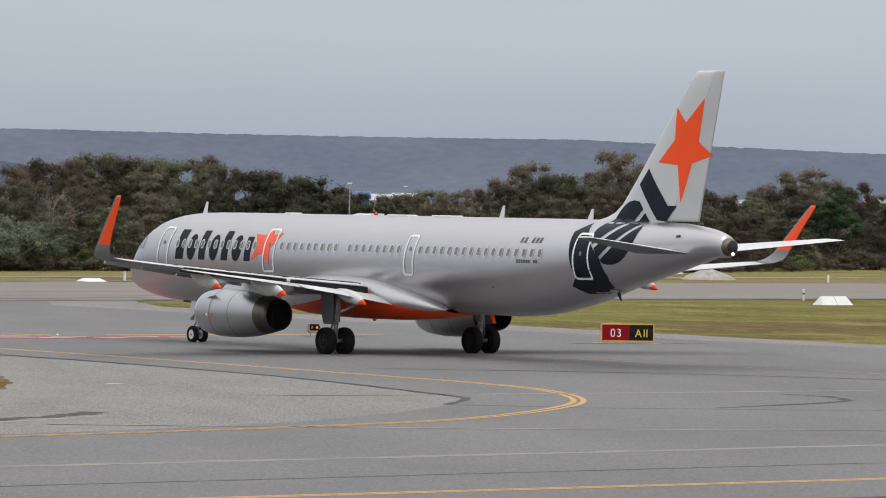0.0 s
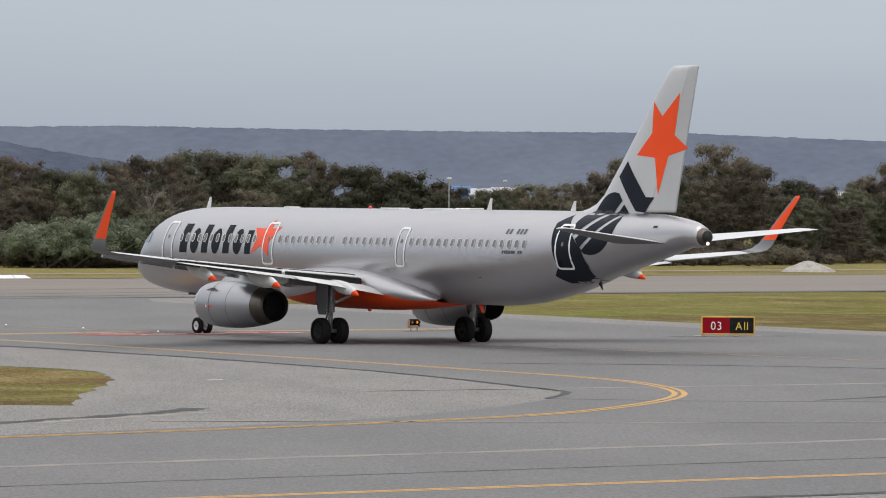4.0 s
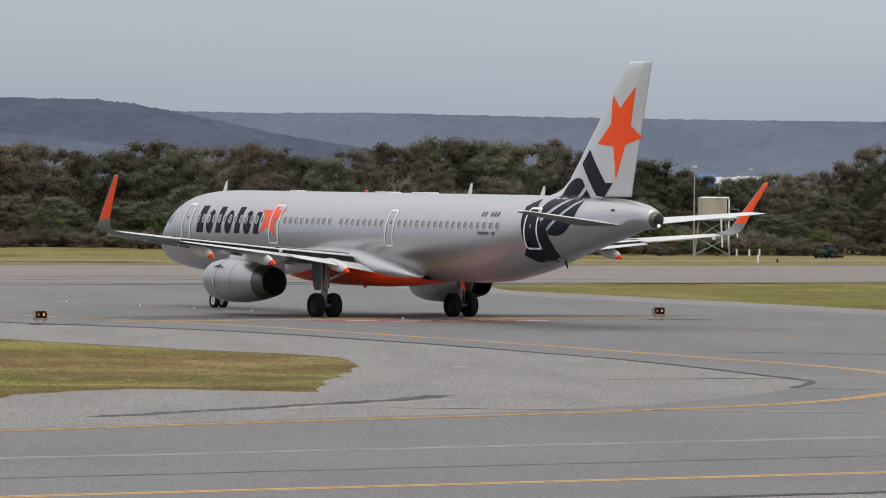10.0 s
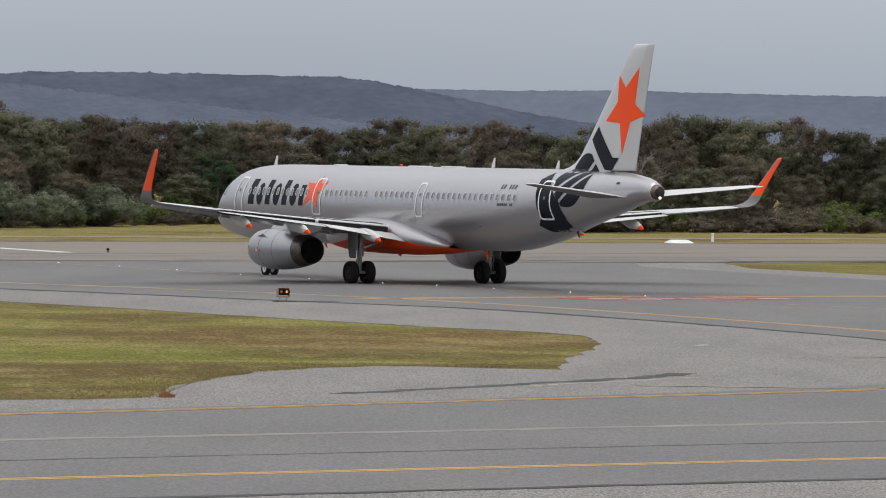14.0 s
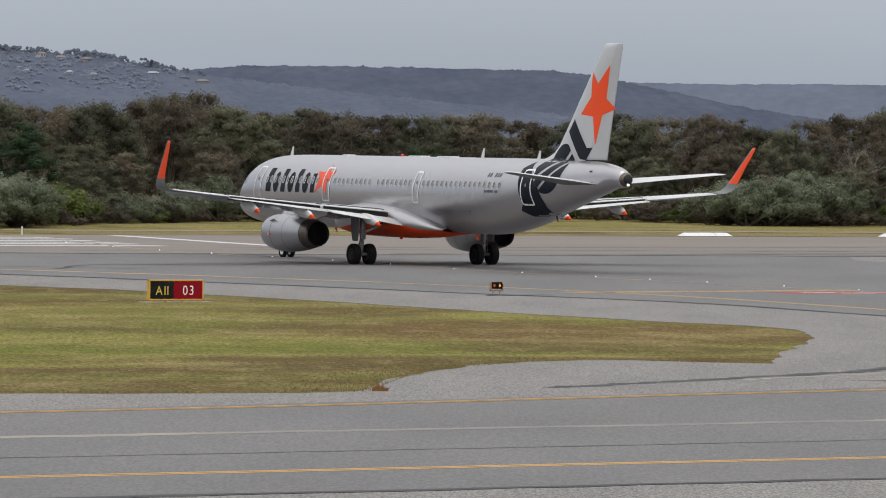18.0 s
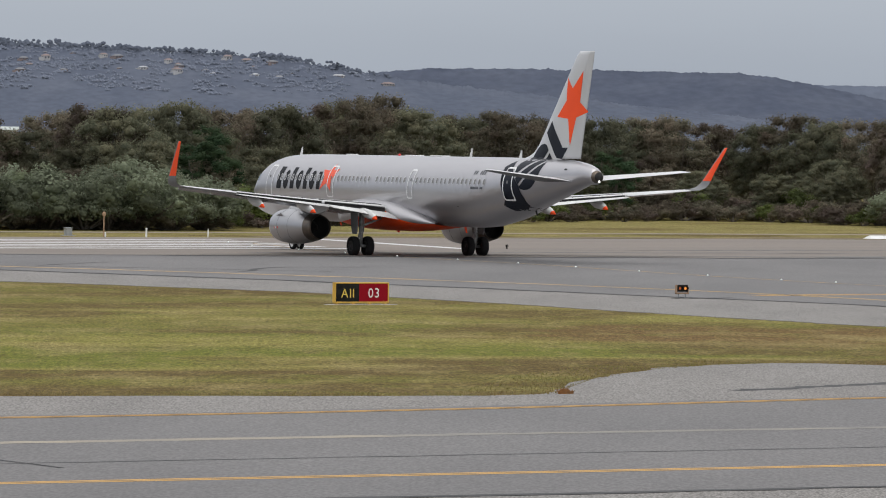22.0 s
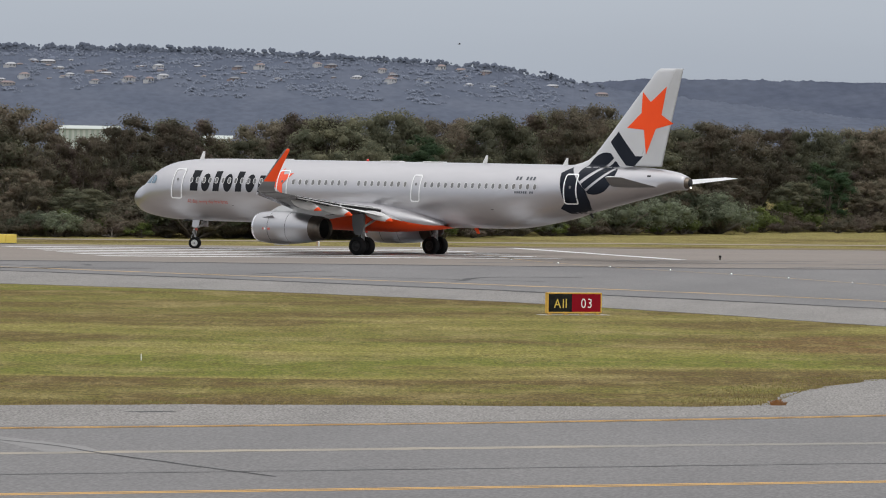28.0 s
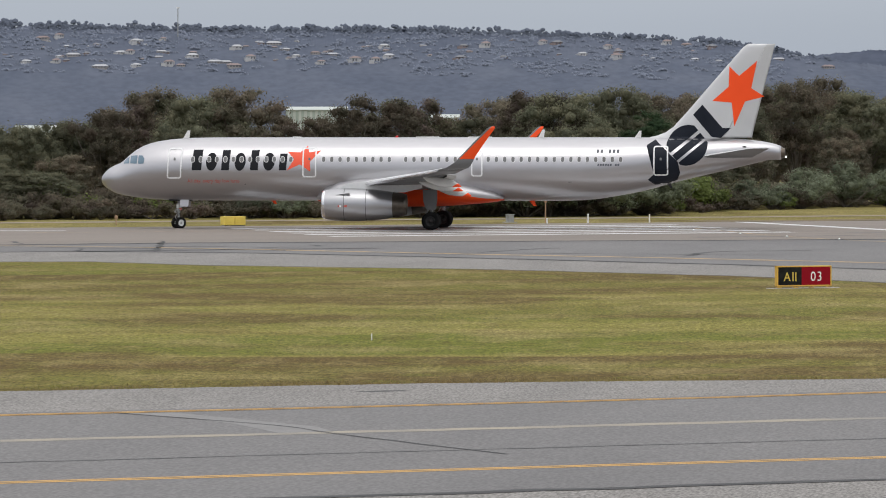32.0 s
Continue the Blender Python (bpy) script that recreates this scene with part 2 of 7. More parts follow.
def box(bm, x0, y0, z0, x1, y1, z1, m=None, bevel=0.0, mat=0):
    c = Matrix.Translation(((x0 + x1) / 2, (y0 + y1) / 2, (z0 + z1) / 2)) @ Matrix.Diagonal((abs(x1 - x0), abs(y1 - y0), abs(z1 - z0), 1))
    r = bmesh.ops.create_cube(bm, size=1, matrix=(m @ c) if m else c)
    if bevel:
        es = list({e for v in r["verts"] for e in v.link_edges})
        bmesh.ops.bevel(bm, geom=es, offset=bevel, segments=2, affect="EDGES", profile=0.5)
    if mat:
        for f in bm.faces:
            if all(v in r["verts"] for v in f.verts):
                f.material_index = mat
    return r["verts"]


def tube(bm, a, b, r0, r1=None, n=10, caps=True):
    a, b = Vector(a), Vector(b)
    r1 = r0 if r1 is None else r1
    q = (b - a).to_track_quat("Z", "Y").to_matrix().to_4x4()
    bmesh.ops.create_cone(bm, cap_ends=caps, segments=n, radius1=r0, radius2=r1, depth=(b - a).length, matrix=Matrix.Translation((a + b) / 2) @ q)


def loft(bm, rings, close=True, caps=True):
    vs = [[bm.verts.new(p) for p in r] for r in rings]
    n = len(vs[0])
    for a, b in zip(vs, vs[1:]):
        for i in range(n if close else n - 1):
            j = (i + 1) % n
            bm.faces.new((a[i], a[j], b[j], b[i]))
    if caps and close:
        bm.faces.new(list(reversed(vs[0])))
        bm.faces.new(vs[-1])
    bmesh.ops.recalc_face_normals(bm, faces=bm.faces[:])
    return vs


def curve_points(points, steps=8, closed=False):
    """A smooth line through the given points."""
    pts = [Vector(p) for p in points]
    out = []
    n = len(pts)
    for i in range(n if closed else n - 1):
        p1, p2 = pts[i], pts[(i + 1) % n]
        p0 = pts[i - 1] if i or closed else p1 * 2 - p2
        p3 = pts[(i + 2) % n] if i + 2 < n or closed else p2 * 2 - p1
        for k in range(steps):
            t = k / steps
            out.append(0.5 * ((2 * p1) + (p2 - p0) * t + (2 * p0 - 5 * p1 + 4 * p2 - p3) * t * t + (3 * p1 - p0 - 3 * p2 + p3) * t ** 3))
    if not closed:
        out.append(pts[-1])
    return out


def sheet(name, outline, z, mat, label, category, thick=0.02, kind="structure"):
    """A paved sheet with an edge, on the ground."""
    bm = bmesh.new()
    top = [bm.verts.new((x, y, z)) for x, y in outline]
    low = [bm.verts.new((x, y, z - thick)) for x, y in outline]
    f = bm.faces.new(top)
    for i in range(len(top)):
        j = (i + 1) % len(top)
        bm.faces.new((top[i], low[i], low[j], top[j]))
    f.normal_update()
    if f.normal.z < 0:
        bmesh.ops.reverse_faces(bm, faces=bm.faces[:])
    bmesh.ops.triangulate(bm, faces=[f])
    ob = new(name, mesh_of(name, bm, mat))
    return tagged(ob, label, category, kind=kind)


def ribbon(bm, line, width, z, wob=0.0, rng=None):
    """A painted or sealed line of the given width on the pavement."""
    pts = [Vector((p[0], p[1])) for p in line]
    prev = None
    for i, p in enumerate(pts):
        d = (pts[min(i + 1, len(pts) - 1)] - pts[max(i - 1, 0)]).normalized()
        s = Vector((-d.y, d.x))
        w = width / 2 * (1 + (rng.uniform(-wob, wob) if rng else 0))
        c = p + s * ((rng.uniform(-wob, wob) * width) if rng else 0)
        a, b = bm.verts.new((*(c + s * w), z)), bm.verts.new((*(c - s * w), z))
        if prev:
            f = bm.faces.new((prev[0], prev[1], b, a))
        prev = (a, b)


def marking(name, lines, width, z, mat, label, category="marking", wob=0.0):
    bm = bmesh.new()
    rng = random.Random(len(name) * 7 + int(width * 100))
    for line in lines:
        ribbon(bm, line, width, z, wob, rng if wob else None)
    bmesh.ops.recalc_face_normals(bm, faces=bm.faces[:])
    for f in bm.faces:
        if f.normal.z < 0:
            f.normal_flip()
    return tagged(new(name, mesh_of(name, bm, mat)), label, category, kind="structure")


def straight(a, b, n=40):
    return [(a[0] + (b[0] - a[0]) * i / n, a[1] + (b[1] - a[1]) * i / n) for i in range(n + 1)]


def shifted(line, d):
    pts = [Vector((p[0], p[1])) for p in line]
    out = []
    for i, p in enumerate(pts):
        t = (pts[min(i + 1, len(pts) - 1)] - pts[max(i - 1, 0)]).normalized()
        out.append(p + Vector((-t.y, t.x)) * d)
    return out


# ---- ground ----
def build_ground():
    bm = bmesh.new()
    xs = [-4900, -1500, -500] + list(range(-200, 620, 20)) + [900, 1800, 4900]
    ys = [-4900, -1500, -400, -100] + list(range(0, 620, 20)) + [900, 1800, 4900]
    grid = [[bm.verts.new((x, y, 0)) for x in xs] for y in ys]
    for r0, r1 in zip(grid, grid[1:]):
        for i in range(len(xs) - 1):
            bm.faces.new((r0[i], r0[i + 1], r1[i + 1], r1[i]))
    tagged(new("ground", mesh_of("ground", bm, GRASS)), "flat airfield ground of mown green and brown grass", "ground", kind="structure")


def ragged(line, rng, size, step=0.7):
    """The line with small irregular bites, like a grass verge that creeps over the seal."""
    out = []
    for a, b in zip(line, line[1:]):
        a, b = Vector(a), Vector(b)
        n = max(1, int((b - a).length / step))
        s = Vector((-(b - a).y, (b - a).x)).normalized()
        for i in range(n):
            p = a + (b - a) * i / n
            out.append(p + s * size * (noise.noise((p.x * 0.35, p.y * 0.35, 3)) * 1.2 + rng.uniform(-0.5, 0.5)))
    out.append(Vector(line[-1]))
    return out


def flat(points, steps=6):
    return [(p.x, p.y) for p in curve_points([(x, y, 0) for x, y in points], steps)]


ISLAND_NEAR = [(-220, 131), (20, 131.5), (53, 130.3), (59, 129.9), (64.4, 128.7), (69.4, 127.5), (72.2, 127.0), (74.5, 127.5), (76.3, 130.0), (79.5, 134.3), (83, 138.2), (86.2, 141.2), (89.7, 143.4), (92, 144.0), (93.5, 143.5), (94.8, 141.7), (96.5, 140.3), (103.1, 149.2), (108.4, 155.5), (112.4, 161), (115.3, 166.2), (116, 169.7), (115, 175.8), (114.6, 183.3), (114.8, 199.9), (113.6, 217), (108.7, 231.5), (99.4, 244.7), (97, 253.5), (92, 255), (60, 255), (-220, 255)]
EAST_EDGE = [(178, 80), (180, 160), (182.6, 190), (186, 213), (189, 228), (192, 245), (195, 264), (202.5, 277), (214, 279.6), (232, 280), (640, 280)]


def build_pavement():
    rng = random.Random(4)
    island = ragged([Vector(p) for p in ISLAND_NEAR], rng, 0.22)
    east = ragged([Vector(p) for p in EAST_EDGE], rng, 0.25, 0.9)
    outline = [(-220, 80), (178, 80)] + [tuple(p) for p in east[1:]] + [(640, 338.5), (-220, 338.5), (-220, 255)] + [tuple(p) for p in reversed(island[1:-1])] + [(-220, 131)]
    sheet("pavement_shoulder", outline, 0.02, SHOULDER, "grey chip-sealed shoulder of the taxiway and runway", "pavement")
    # full-strength taxiway, entry and runway
    sheet("taxiway_surface", [(-220, 91), (176, 91), (176, 112), (150, 119), (122, 130), (116, 134), (113.2, 137.6), (108, 133.5), (100, 128.6), (92, 126), (80, 123.6), (60, 120.6), (-220, 120.6)], 0.026, ASPHALT, "dark grey asphalt taxiway with worn wheel paths", "taxiway")
    joint = flat([(113.3, 137.9), (117.5, 142), (119.6, 147), (122.4, 154.6), (124.8, 162), (127.6, 174.5), (129.6, 188), (130, 197), (127.6, 209), (124.8, 224), (121.5, 237), (116.5, 253), (110.5, 267), (104, 272.6), (96, 274), (-220, 274)], 5)
    entry = joint + [(-220, 290), (640, 290), (640, 286), (214, 286), (200, 283), (190, 268), (186, 246), (182, 222), (178, 196), (176, 112.2), (150, 119.2), (122, 130.2), (116, 134.2), (113.4, 137.7)]
    sheet("entry_taxiway_surface", entry, 0.030, ASPHALT, "smooth grey asphalt of the runway entry", "taxiway")
    sheet("runway_surface", [(-220, 290.2), (120, 290.2), (150, 284), (168, 281.4), (187, 279.3), (203, 278.6), (230, 281.2), (640, 281.6), (640, 337), (-220, 337)], 0.034, RUNWAY, "warm grey grooved runway asphalt", "runway")
    for lo, hi, w in ((0, 26, 0.30), (25, 42, 0.52), (41, len(joint) - 1, 0.85)):
        marking("pavement_joint", [joint[lo:hi]], w, 0.034, TAR, "black bitumen seal along the pavement joint", "joint", 0.25)
    marking("near_joint", [straight((-60, 90.7), (170, 90.9), 160)], 0.48, 0.030, TAR, "black sealed joint at the taxiway edge", "joint", 0.3)
    marking("runway_joint", [straight((96, 290.4), (119, 290), 20), flat([(119, 290), (150, 283.5), (168, 281), (187, 278.9), (203, 278.2), (230, 280.8), (420, 281.3)], 8)], 1.7, 0.038, TAR, "dark seal along the runway edge", "joint", 0.3)
    marking("taxiway_joint", [straight((20, 102.6), (170, 103.2), 160)], 0.17, 0.030, TAR, "thin black sealed joint in the taxiway asphalt", "joint", 0.4)
    # markings
    marking("taxiway_edge_line", [straight((-60, 96.75), (170, 96.75)), straight((-60, 97.10), (170, 97.10))], 0.24, 0.030, YELLOW, "double yellow taxiway edge line", "marking", 0.05)
    edge = flat([(-60, 119.6), (30, 119.5), (55, 119.6), (68, 120.6), (82, 123.1), (91, 124.4), (98, 125.8), (106, 128.4), (114.3, 133.8), (120.4, 139.6), (125.2, 147), (127.6, 153.6), (129.4, 163), (132, 177), (134.6, 195), (135.2, 206), (134, 219), (130.6, 233), (126, 246), (120, 259), (113.5, 275), (105.4, 287.5), (92, 291), (60, 292), (-60, 292)], 8)
    cut = next(i for i, p in enumerate(edge) if p[0] > 100)
    cut2 = next(i for i, p in enumerate(edge) if p[1] > 225)
    marking("fillet_edge_line", [shifted(edge[:cut + 60], 0.17), shifted(edge[:cut + 60], -0.17)], 0.20, 0.034, YELLOW, "double yellow edge line curving round the fillet", "marking", 0.05)
    marking("entry_edge_line", [shifted(edge[cut + 59:cut2 + 1], 0.19), shifted(edge[cut + 59:cut2 + 1], -0.19)], 0.27, 0.034, DULL_YELLOW, "double yellow edge line along the entry taxiway", "marking", 0.05)
    marking("runway_turn_line", [edge[cut2:]], 1.1, 0.038, OLD_YELLOW, "faded yellow edge line at the runway entry", "marking", 0.1)
    marking("worn_centre_line", [straight((60, 109.93), (108, 110.6), 80)], 0.65, 0.030, WORN_LINE, "worn pale taxiway centre line", "marking", 0.2)
    marking("taxiway_centre_line", [straight((-60, 109.75), (47, 109.75)), straight((47, 109.75), (60, 109.93), 20)], 0.75, 0.030, PALE, "faded pale taxiway centre line", "marking", 0.12)
    marking("crossing_line", [flat([(92, 130), (99.4, 124.9), (106, 121), (113.3, 117.8), (125, 114)]), flat([(112, 146), (124, 144.2), (138, 143.1), (170, 141)])], 0.34, 0.034, PALE, "thin worn pale line across the entry", "marking", 0.2)
    lead = flat([(150.4, 128), (150.8, 157), (150.8, 178), (149.0, 203.5), (149.3, 227.2), (150.2, 240.1), (152.0, 252.9), (153.9, 266.8), (154.5, 279.6), (155.7, 289.5), (158.5, 301.1), (162.6, 315.2), (160.0, 321.0), (120.0, 322.5), (60.0, 322.5)], 8)
    marking("lead_in_line", [lead], 0.3, 0.038, OLD_YELLOW, "worn yellow lead-in line to the runway", "marking", 0.1)
    # holding position: orange bars and a red and white panel
    marking("holding_bar", [straight((133, 209.2 + k), (150, 211.0 + k), 12) for k in (0, 0.9)] + [straight((153, 210.4 + k), (168, 209.4 + k), 12) for k in (0, 0.9)], 0.45, 0.034, YELLOW, "worn orange-yellow holding position bars", "marking", 0.1)
    sheet("holding_panel", [(143.4, 206.0), (155.4, 206.0), (155.4, 209.0), (143.4, 209.0)], 0.038, RED_LINE, "worn red painted holding panel", "marking", 0.004)
    marking("holding_panel_writing", [straight((x, 208.5), (x + 1.5, 207.9), 3) for x in (144.9, 147.8, 151.9)] + [straight((x, 207.2), (x + 1.5, 206.7), 3) for x in (146.2, 149.2, 153.6)], 0.5, 0.042, WHITE_LINE, "worn white painted bars on the red panel")
    # runway threshold stripes and side line
    for k, y in enumerate((303.9, 309.3, 314.1, 319.0, 324.2, 329.4)):
        x0, x1 = 131.7 + 0.88 * k, 163.0 + 1.0 * k
        marking("threshold_stripe", [straight((x0, y), (x1, y), 30)], 1.7, 0.038, WHITE_LINE, "long white runway threshold stripe", "marking", 0.04)
    marking("runway_end_line", [straight((171.2, 303.6), (176.8, 337), 24)], 1.1, 0.038, WHITE_LINE, "white line across the runway end", "marking", 0.04)
    marking("runway_mark", [straight((117.4, 330), (123.8, 327.4), 6)], 1.0, 0.038, WHITE_LINE, "white runway marking", "marking")
    # rubber, cracks and stains
    stains = [flat([(150, 292), (175, 294), (205, 291), (240, 293)]), flat([(165, 300), (190, 301), (225, 304)]), flat([(183, 281), (196, 283), (204, 281), (222, 283), (300, 283.4)]), flat([(168, 284.6), (186, 283.2), (210, 286)])]
    marking("rubber_stain", stains, 1.3, 0.041, RUBBER_STAIN, "dark rubber and tar stains near the runway end", "stain", 0.5)
    cracks = [flat([(106, 284), (109, 279), (112, 277), (115, 271)]), flat([(110, 280), (114, 282), (118, 276)]), flat([(122, 262), (128, 268), (131, 270)]), flat([(128, 250), (134, 258), (140, 259)]), flat([(115, 262), (124, 259), (133, 250)]), flat([(134, 168), (142, 160), (147, 150)]), flat([(120, 132.5), (128, 135), (131, 138.5), (131.2, 141)]), flat([(109.5, 298.5), (107.7, 291.7)]), flat([(104, 273.4), (106.7, 279.6)]), flat([(107.7, 271.6), (110.9, 279.1), (118, 296.3)]), flat([(121.5, 282.8), (120.5, 279.3)])]
    marking("pavement_crack", cracks, 0.30, 0.038, TAR, "irregular sealed cracks in the asphalt", "crack", 0.6)
    strip = flat([(46.4, 119.2), (47.6, 113), (47.5, 108.5), (47.7, 101)])
    marking("patch_crack", [strip], 0.10, 0.034, TAR, "sealed joint beside a pale asphalt patch", "crack", 0.4)
    sheet("asphalt_patch", [(46.4, 119.1), (47.6, 119.1), (47.9, 116), (48.25, 112), (47.8, 110.1), (46.5, 110.1), (47.0, 113.5), (47.05, 116.8)], 0.030, NEW_SEAL, "pale patch of newer asphalt", "patch", 0.004)
    marking("water_stain", [flat([(80.5, 128.1), (83.5, 129.1), (86.3, 130.4), (90.3, 132.2), (94.5, 134.0), (96.4, 135.1), (98.6, 137.0)])], 0.72, 0.024, TAR, "dark damp drain line across the shoulder", "stain", 0.35)
    # the gleam of the wet drain, painted as a thin pale line
    marking("drain_edge", [flat([(88.4, 130.4), (91.2, 131.7), (95.1, 133.3), (97.3, 134.5)])], 0.34, 0.024, PALE, "pale painted glint along the wet drain line", "stain", 0.5)
    marking("drain_channel", [flat([(55.6, 126.4), (56.2, 126.45), (56.9, 126.4)])], 0.45, 0.024, TAR, "dark narrow drainage slot in the shoulder", "drain", 0.3)


build_ground()
build_pavement()


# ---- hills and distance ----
# hill and hill tree colours have the distance haze mixed in
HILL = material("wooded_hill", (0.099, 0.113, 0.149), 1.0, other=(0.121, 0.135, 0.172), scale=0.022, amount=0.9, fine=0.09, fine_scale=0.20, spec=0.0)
MID_HILL = material("haze_blue_wooded_hill", (0.080, 0.092, 0.126), 1.0, other=(0.100, 0.113, 0.148), scale=0.02, amount=0.8, fine=0.10, fine_scale=0.12, spec=0.0)
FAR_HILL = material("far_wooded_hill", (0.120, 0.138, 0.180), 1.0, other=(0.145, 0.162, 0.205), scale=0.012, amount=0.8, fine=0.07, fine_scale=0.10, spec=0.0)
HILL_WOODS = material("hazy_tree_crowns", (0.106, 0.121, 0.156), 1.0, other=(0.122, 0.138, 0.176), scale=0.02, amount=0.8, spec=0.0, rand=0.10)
# slope trees are coloured lighter to offset their own shade
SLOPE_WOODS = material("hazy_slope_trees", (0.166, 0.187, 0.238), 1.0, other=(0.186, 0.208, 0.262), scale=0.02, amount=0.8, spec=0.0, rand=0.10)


def bearing(az, d, z=0.0):
    a = radians(az)
    return Vector((d * math.sin(a), d * math.cos(a), z))


def crest_at(crest, a):
    return float(np.interp(a, [c[0] for c in crest], [c[1] for c in crest]))


HILL_DEEP = 190.0


def slope_point(crest, dist, a, f):
    """A point on the face of a hill: f runs from its foot to its crest."""
    top = EYE[2] + dist * math.tan(radians(crest_at(crest, a)))
    p = bearing(a, dist - HILL_DEEP * (1 - f))
    w = noise.fractal((p.x * 0.006, p.y * 0.006, 2.0), 1.0, 2.0, 3)
    return Vector((p.x, p.y, top * f ** 1.15 * (1 + 0.10 * w * f * (1 - f))))


def ridge(name, crest, dist, mat, label, rough):
    """A range of hills: a wooded slope up to an uneven crest, given as bearings and elevations."""
    bm = bmesh.new()
    cols = []
    a = crest[0][0]
    while a < crest[-1][0]:
        col = []
        for k in range(13):
            p = slope_point(crest, dist, a, k / 12)
            if k == 12:
                p.z += rough * (0.4 * noise.fractal((a * 9, 1.0, 0.3), 1.0, 2.2, 3) + 0.5 * abs(noise.noise((a * 40, 4.0, 1.3))) + 0.4 * abs(noise.noise((a * 62, 7.0, 2.3))))
            col.append(bm.verts.new(p))
        p = bearing(a, dist + 60)
        col.append(bm.verts.new((p.x, p.y, -1)))
        cols.append(col)
        a += 0.012
    for c0, c1 in zip(cols, cols[1:]):
        for i in range(13):
            bm.faces.new((c0[i], c1[i], c1[i + 1], c0[i + 1]))
    for f in bm.faces:
        f.smooth = True
    return tagged(new(name, mesh_of(name, bm, mat)), label, "hill", kind="structure")


def hill_woods(name, crest, dist, a0, a1, count, size, mat, label, seed, low=0.1):
    """Tree crowns over the slope, denser along the crest."""
    rng = random.Random(seed)
    verts, faces, normals = [], [], []
    ico = bmesh.new()
    bmesh.ops.create_icosphere(ico, subdivisions=1, radius=1)
    base = [v.co.copy() for v in ico.verts]
    ico.verts.index_update()
    tris = [[v.index for v in f.verts] for f in ico.faces]
    ico.free()
    for i in range(count):
        a = rng.uniform(a0, a1)
        top = low == 1.0
        f = 1.0 if top else 1.0 - (1.0 - low) * rng.random() ** 1.3
        p = slope_point(crest, dist, a, f)
        if p.z < 12 or noise.noise((a * 2.6, f * 7.0, 1.0)) + (0.35 if top else (f - 0.74) * 1.4) < -0.10:
            continue
        wide = size * rng.uniform(0.7, 1.5)
        for _ in range(rng.randint(6, 12)):
            s = wide * rng.uniform(0.14, 0.30)
            q = rng.uniform(-1, 1)
            side = Vector((math.cos(radians(a)), -math.sin(radians(a)), 0)) * (q * wide)
            up = rng.random() * wide * (0.75 if top else 0.5) * (1 - 0.7 * q * q) - 0.2 * s
            k = len(verts)
            normals += [(v * 0.45 + Vector((-0.25 * math.sin(radians(a)), -0.25 * math.cos(radians(a)), 0.85))).normalized() for v in base]
            for v in base:
                w = 1 + 0.35 * noise.noise(v * 1.7 + Vector((k * 0.37, 0, 0)))
                verts.append((p.x + side.x + v.x * s * w, p.y + side.y + v.y * s * w, p.z + up + v.z * s * w * 0.8))
            faces += [(t[0] + k, t[1] + k, t[2] + k) for t in tris]
    me = bpy.data.meshes.new(name)
    me.from_pydata(verts, [], faces)
    me.materials.append(mat)
    for f in me.polygons:
        f.use_smooth = True
    me.normals_split_custom_set_from_vertices(normals)
    return tagged(new(name, me), label, "woods", kind="stuff")


NEAR_CREST = [(8, 0.95), (16, 1.02), (20.1, 1.015), (22.4, 0.96), (24.1, 0.965), (25.9, 0.91), (27.0, 0.865), (27.6, 0.82), (28.0, 0.75), (28.35, 0.69), (29.2, 0.60), (30.5, 0.47), (32, 0.33), (34, 0.1), (36, 0.0)]
MID_CREST = [(26.5, 0.60), (28.3, 0.70), (29.0, 0.765), (30.0, 0.775), (31.0, 0.765), (32.2, 0.755), (32.6, 0.71), (32.95, 0.645), (33.4, 0.56), (34.2, 0.40), (35.5, 0.2), (37, 0.0)]
FAR_CREST = [(14, 0.55), (30, 0.62), (33, 0.645), (34.0, 0.64), (35.0, 0.65), (37.1, 0.63), (38.5, 0.622), (39.4, 0.622), (40.7, 0.62), (41.5, 0.595), (43.9, 0.515), (47, 0.48), (60, 0.45)]
ridge("hill_near", NEAR_CREST, 3300, HILL, "wooded suburban hillside with haze painted in", 2.4)
ridge("hill_middle", MID_CREST, 3900, MID_HILL, "dark wooded hill with blue-grey haze in its colour", 2.0)
ridge("hill_far", FAR_CREST, 4700, FAR_HILL, "wooded range on the skyline, blue haze painted in", 1.6)
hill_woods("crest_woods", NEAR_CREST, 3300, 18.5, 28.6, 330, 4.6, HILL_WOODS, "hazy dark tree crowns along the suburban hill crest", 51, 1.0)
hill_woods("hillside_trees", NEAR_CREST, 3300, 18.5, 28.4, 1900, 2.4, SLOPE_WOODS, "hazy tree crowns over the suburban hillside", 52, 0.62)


# ---- trees ----
# belt tree leaf colours are lifted, with extra blue, as painted haze
LEAF = material("gum_leaves", (0.122, 0.128, 0.086), 0.85, other=(0.169, 0.159, 0.101), scale=0.5, amount=0.9, rand=0.20, spec=0.2, fine=0.3, fine_scale=4.0, thin=0.5)
OLIVE_LEAF = material("olive_leaves", (0.150, 0.142, 0.101), 0.85, other=(0.193, 0.149, 0.111), scale=0.4, amount=0.9, rand=0.20, spec=0.2, fine=0.3, fine_scale=4.0, thin=0.5)
BROWN_LEAF = material("dry_leaves", (0.150, 0.115, 0.099), 0.9, other=(0.114, 0.106, 0.064), scale=0.5, amount=0.9, rand=0.20, spec=0.2, fine=0.3, fine_scale=4.0, thin=0.5)
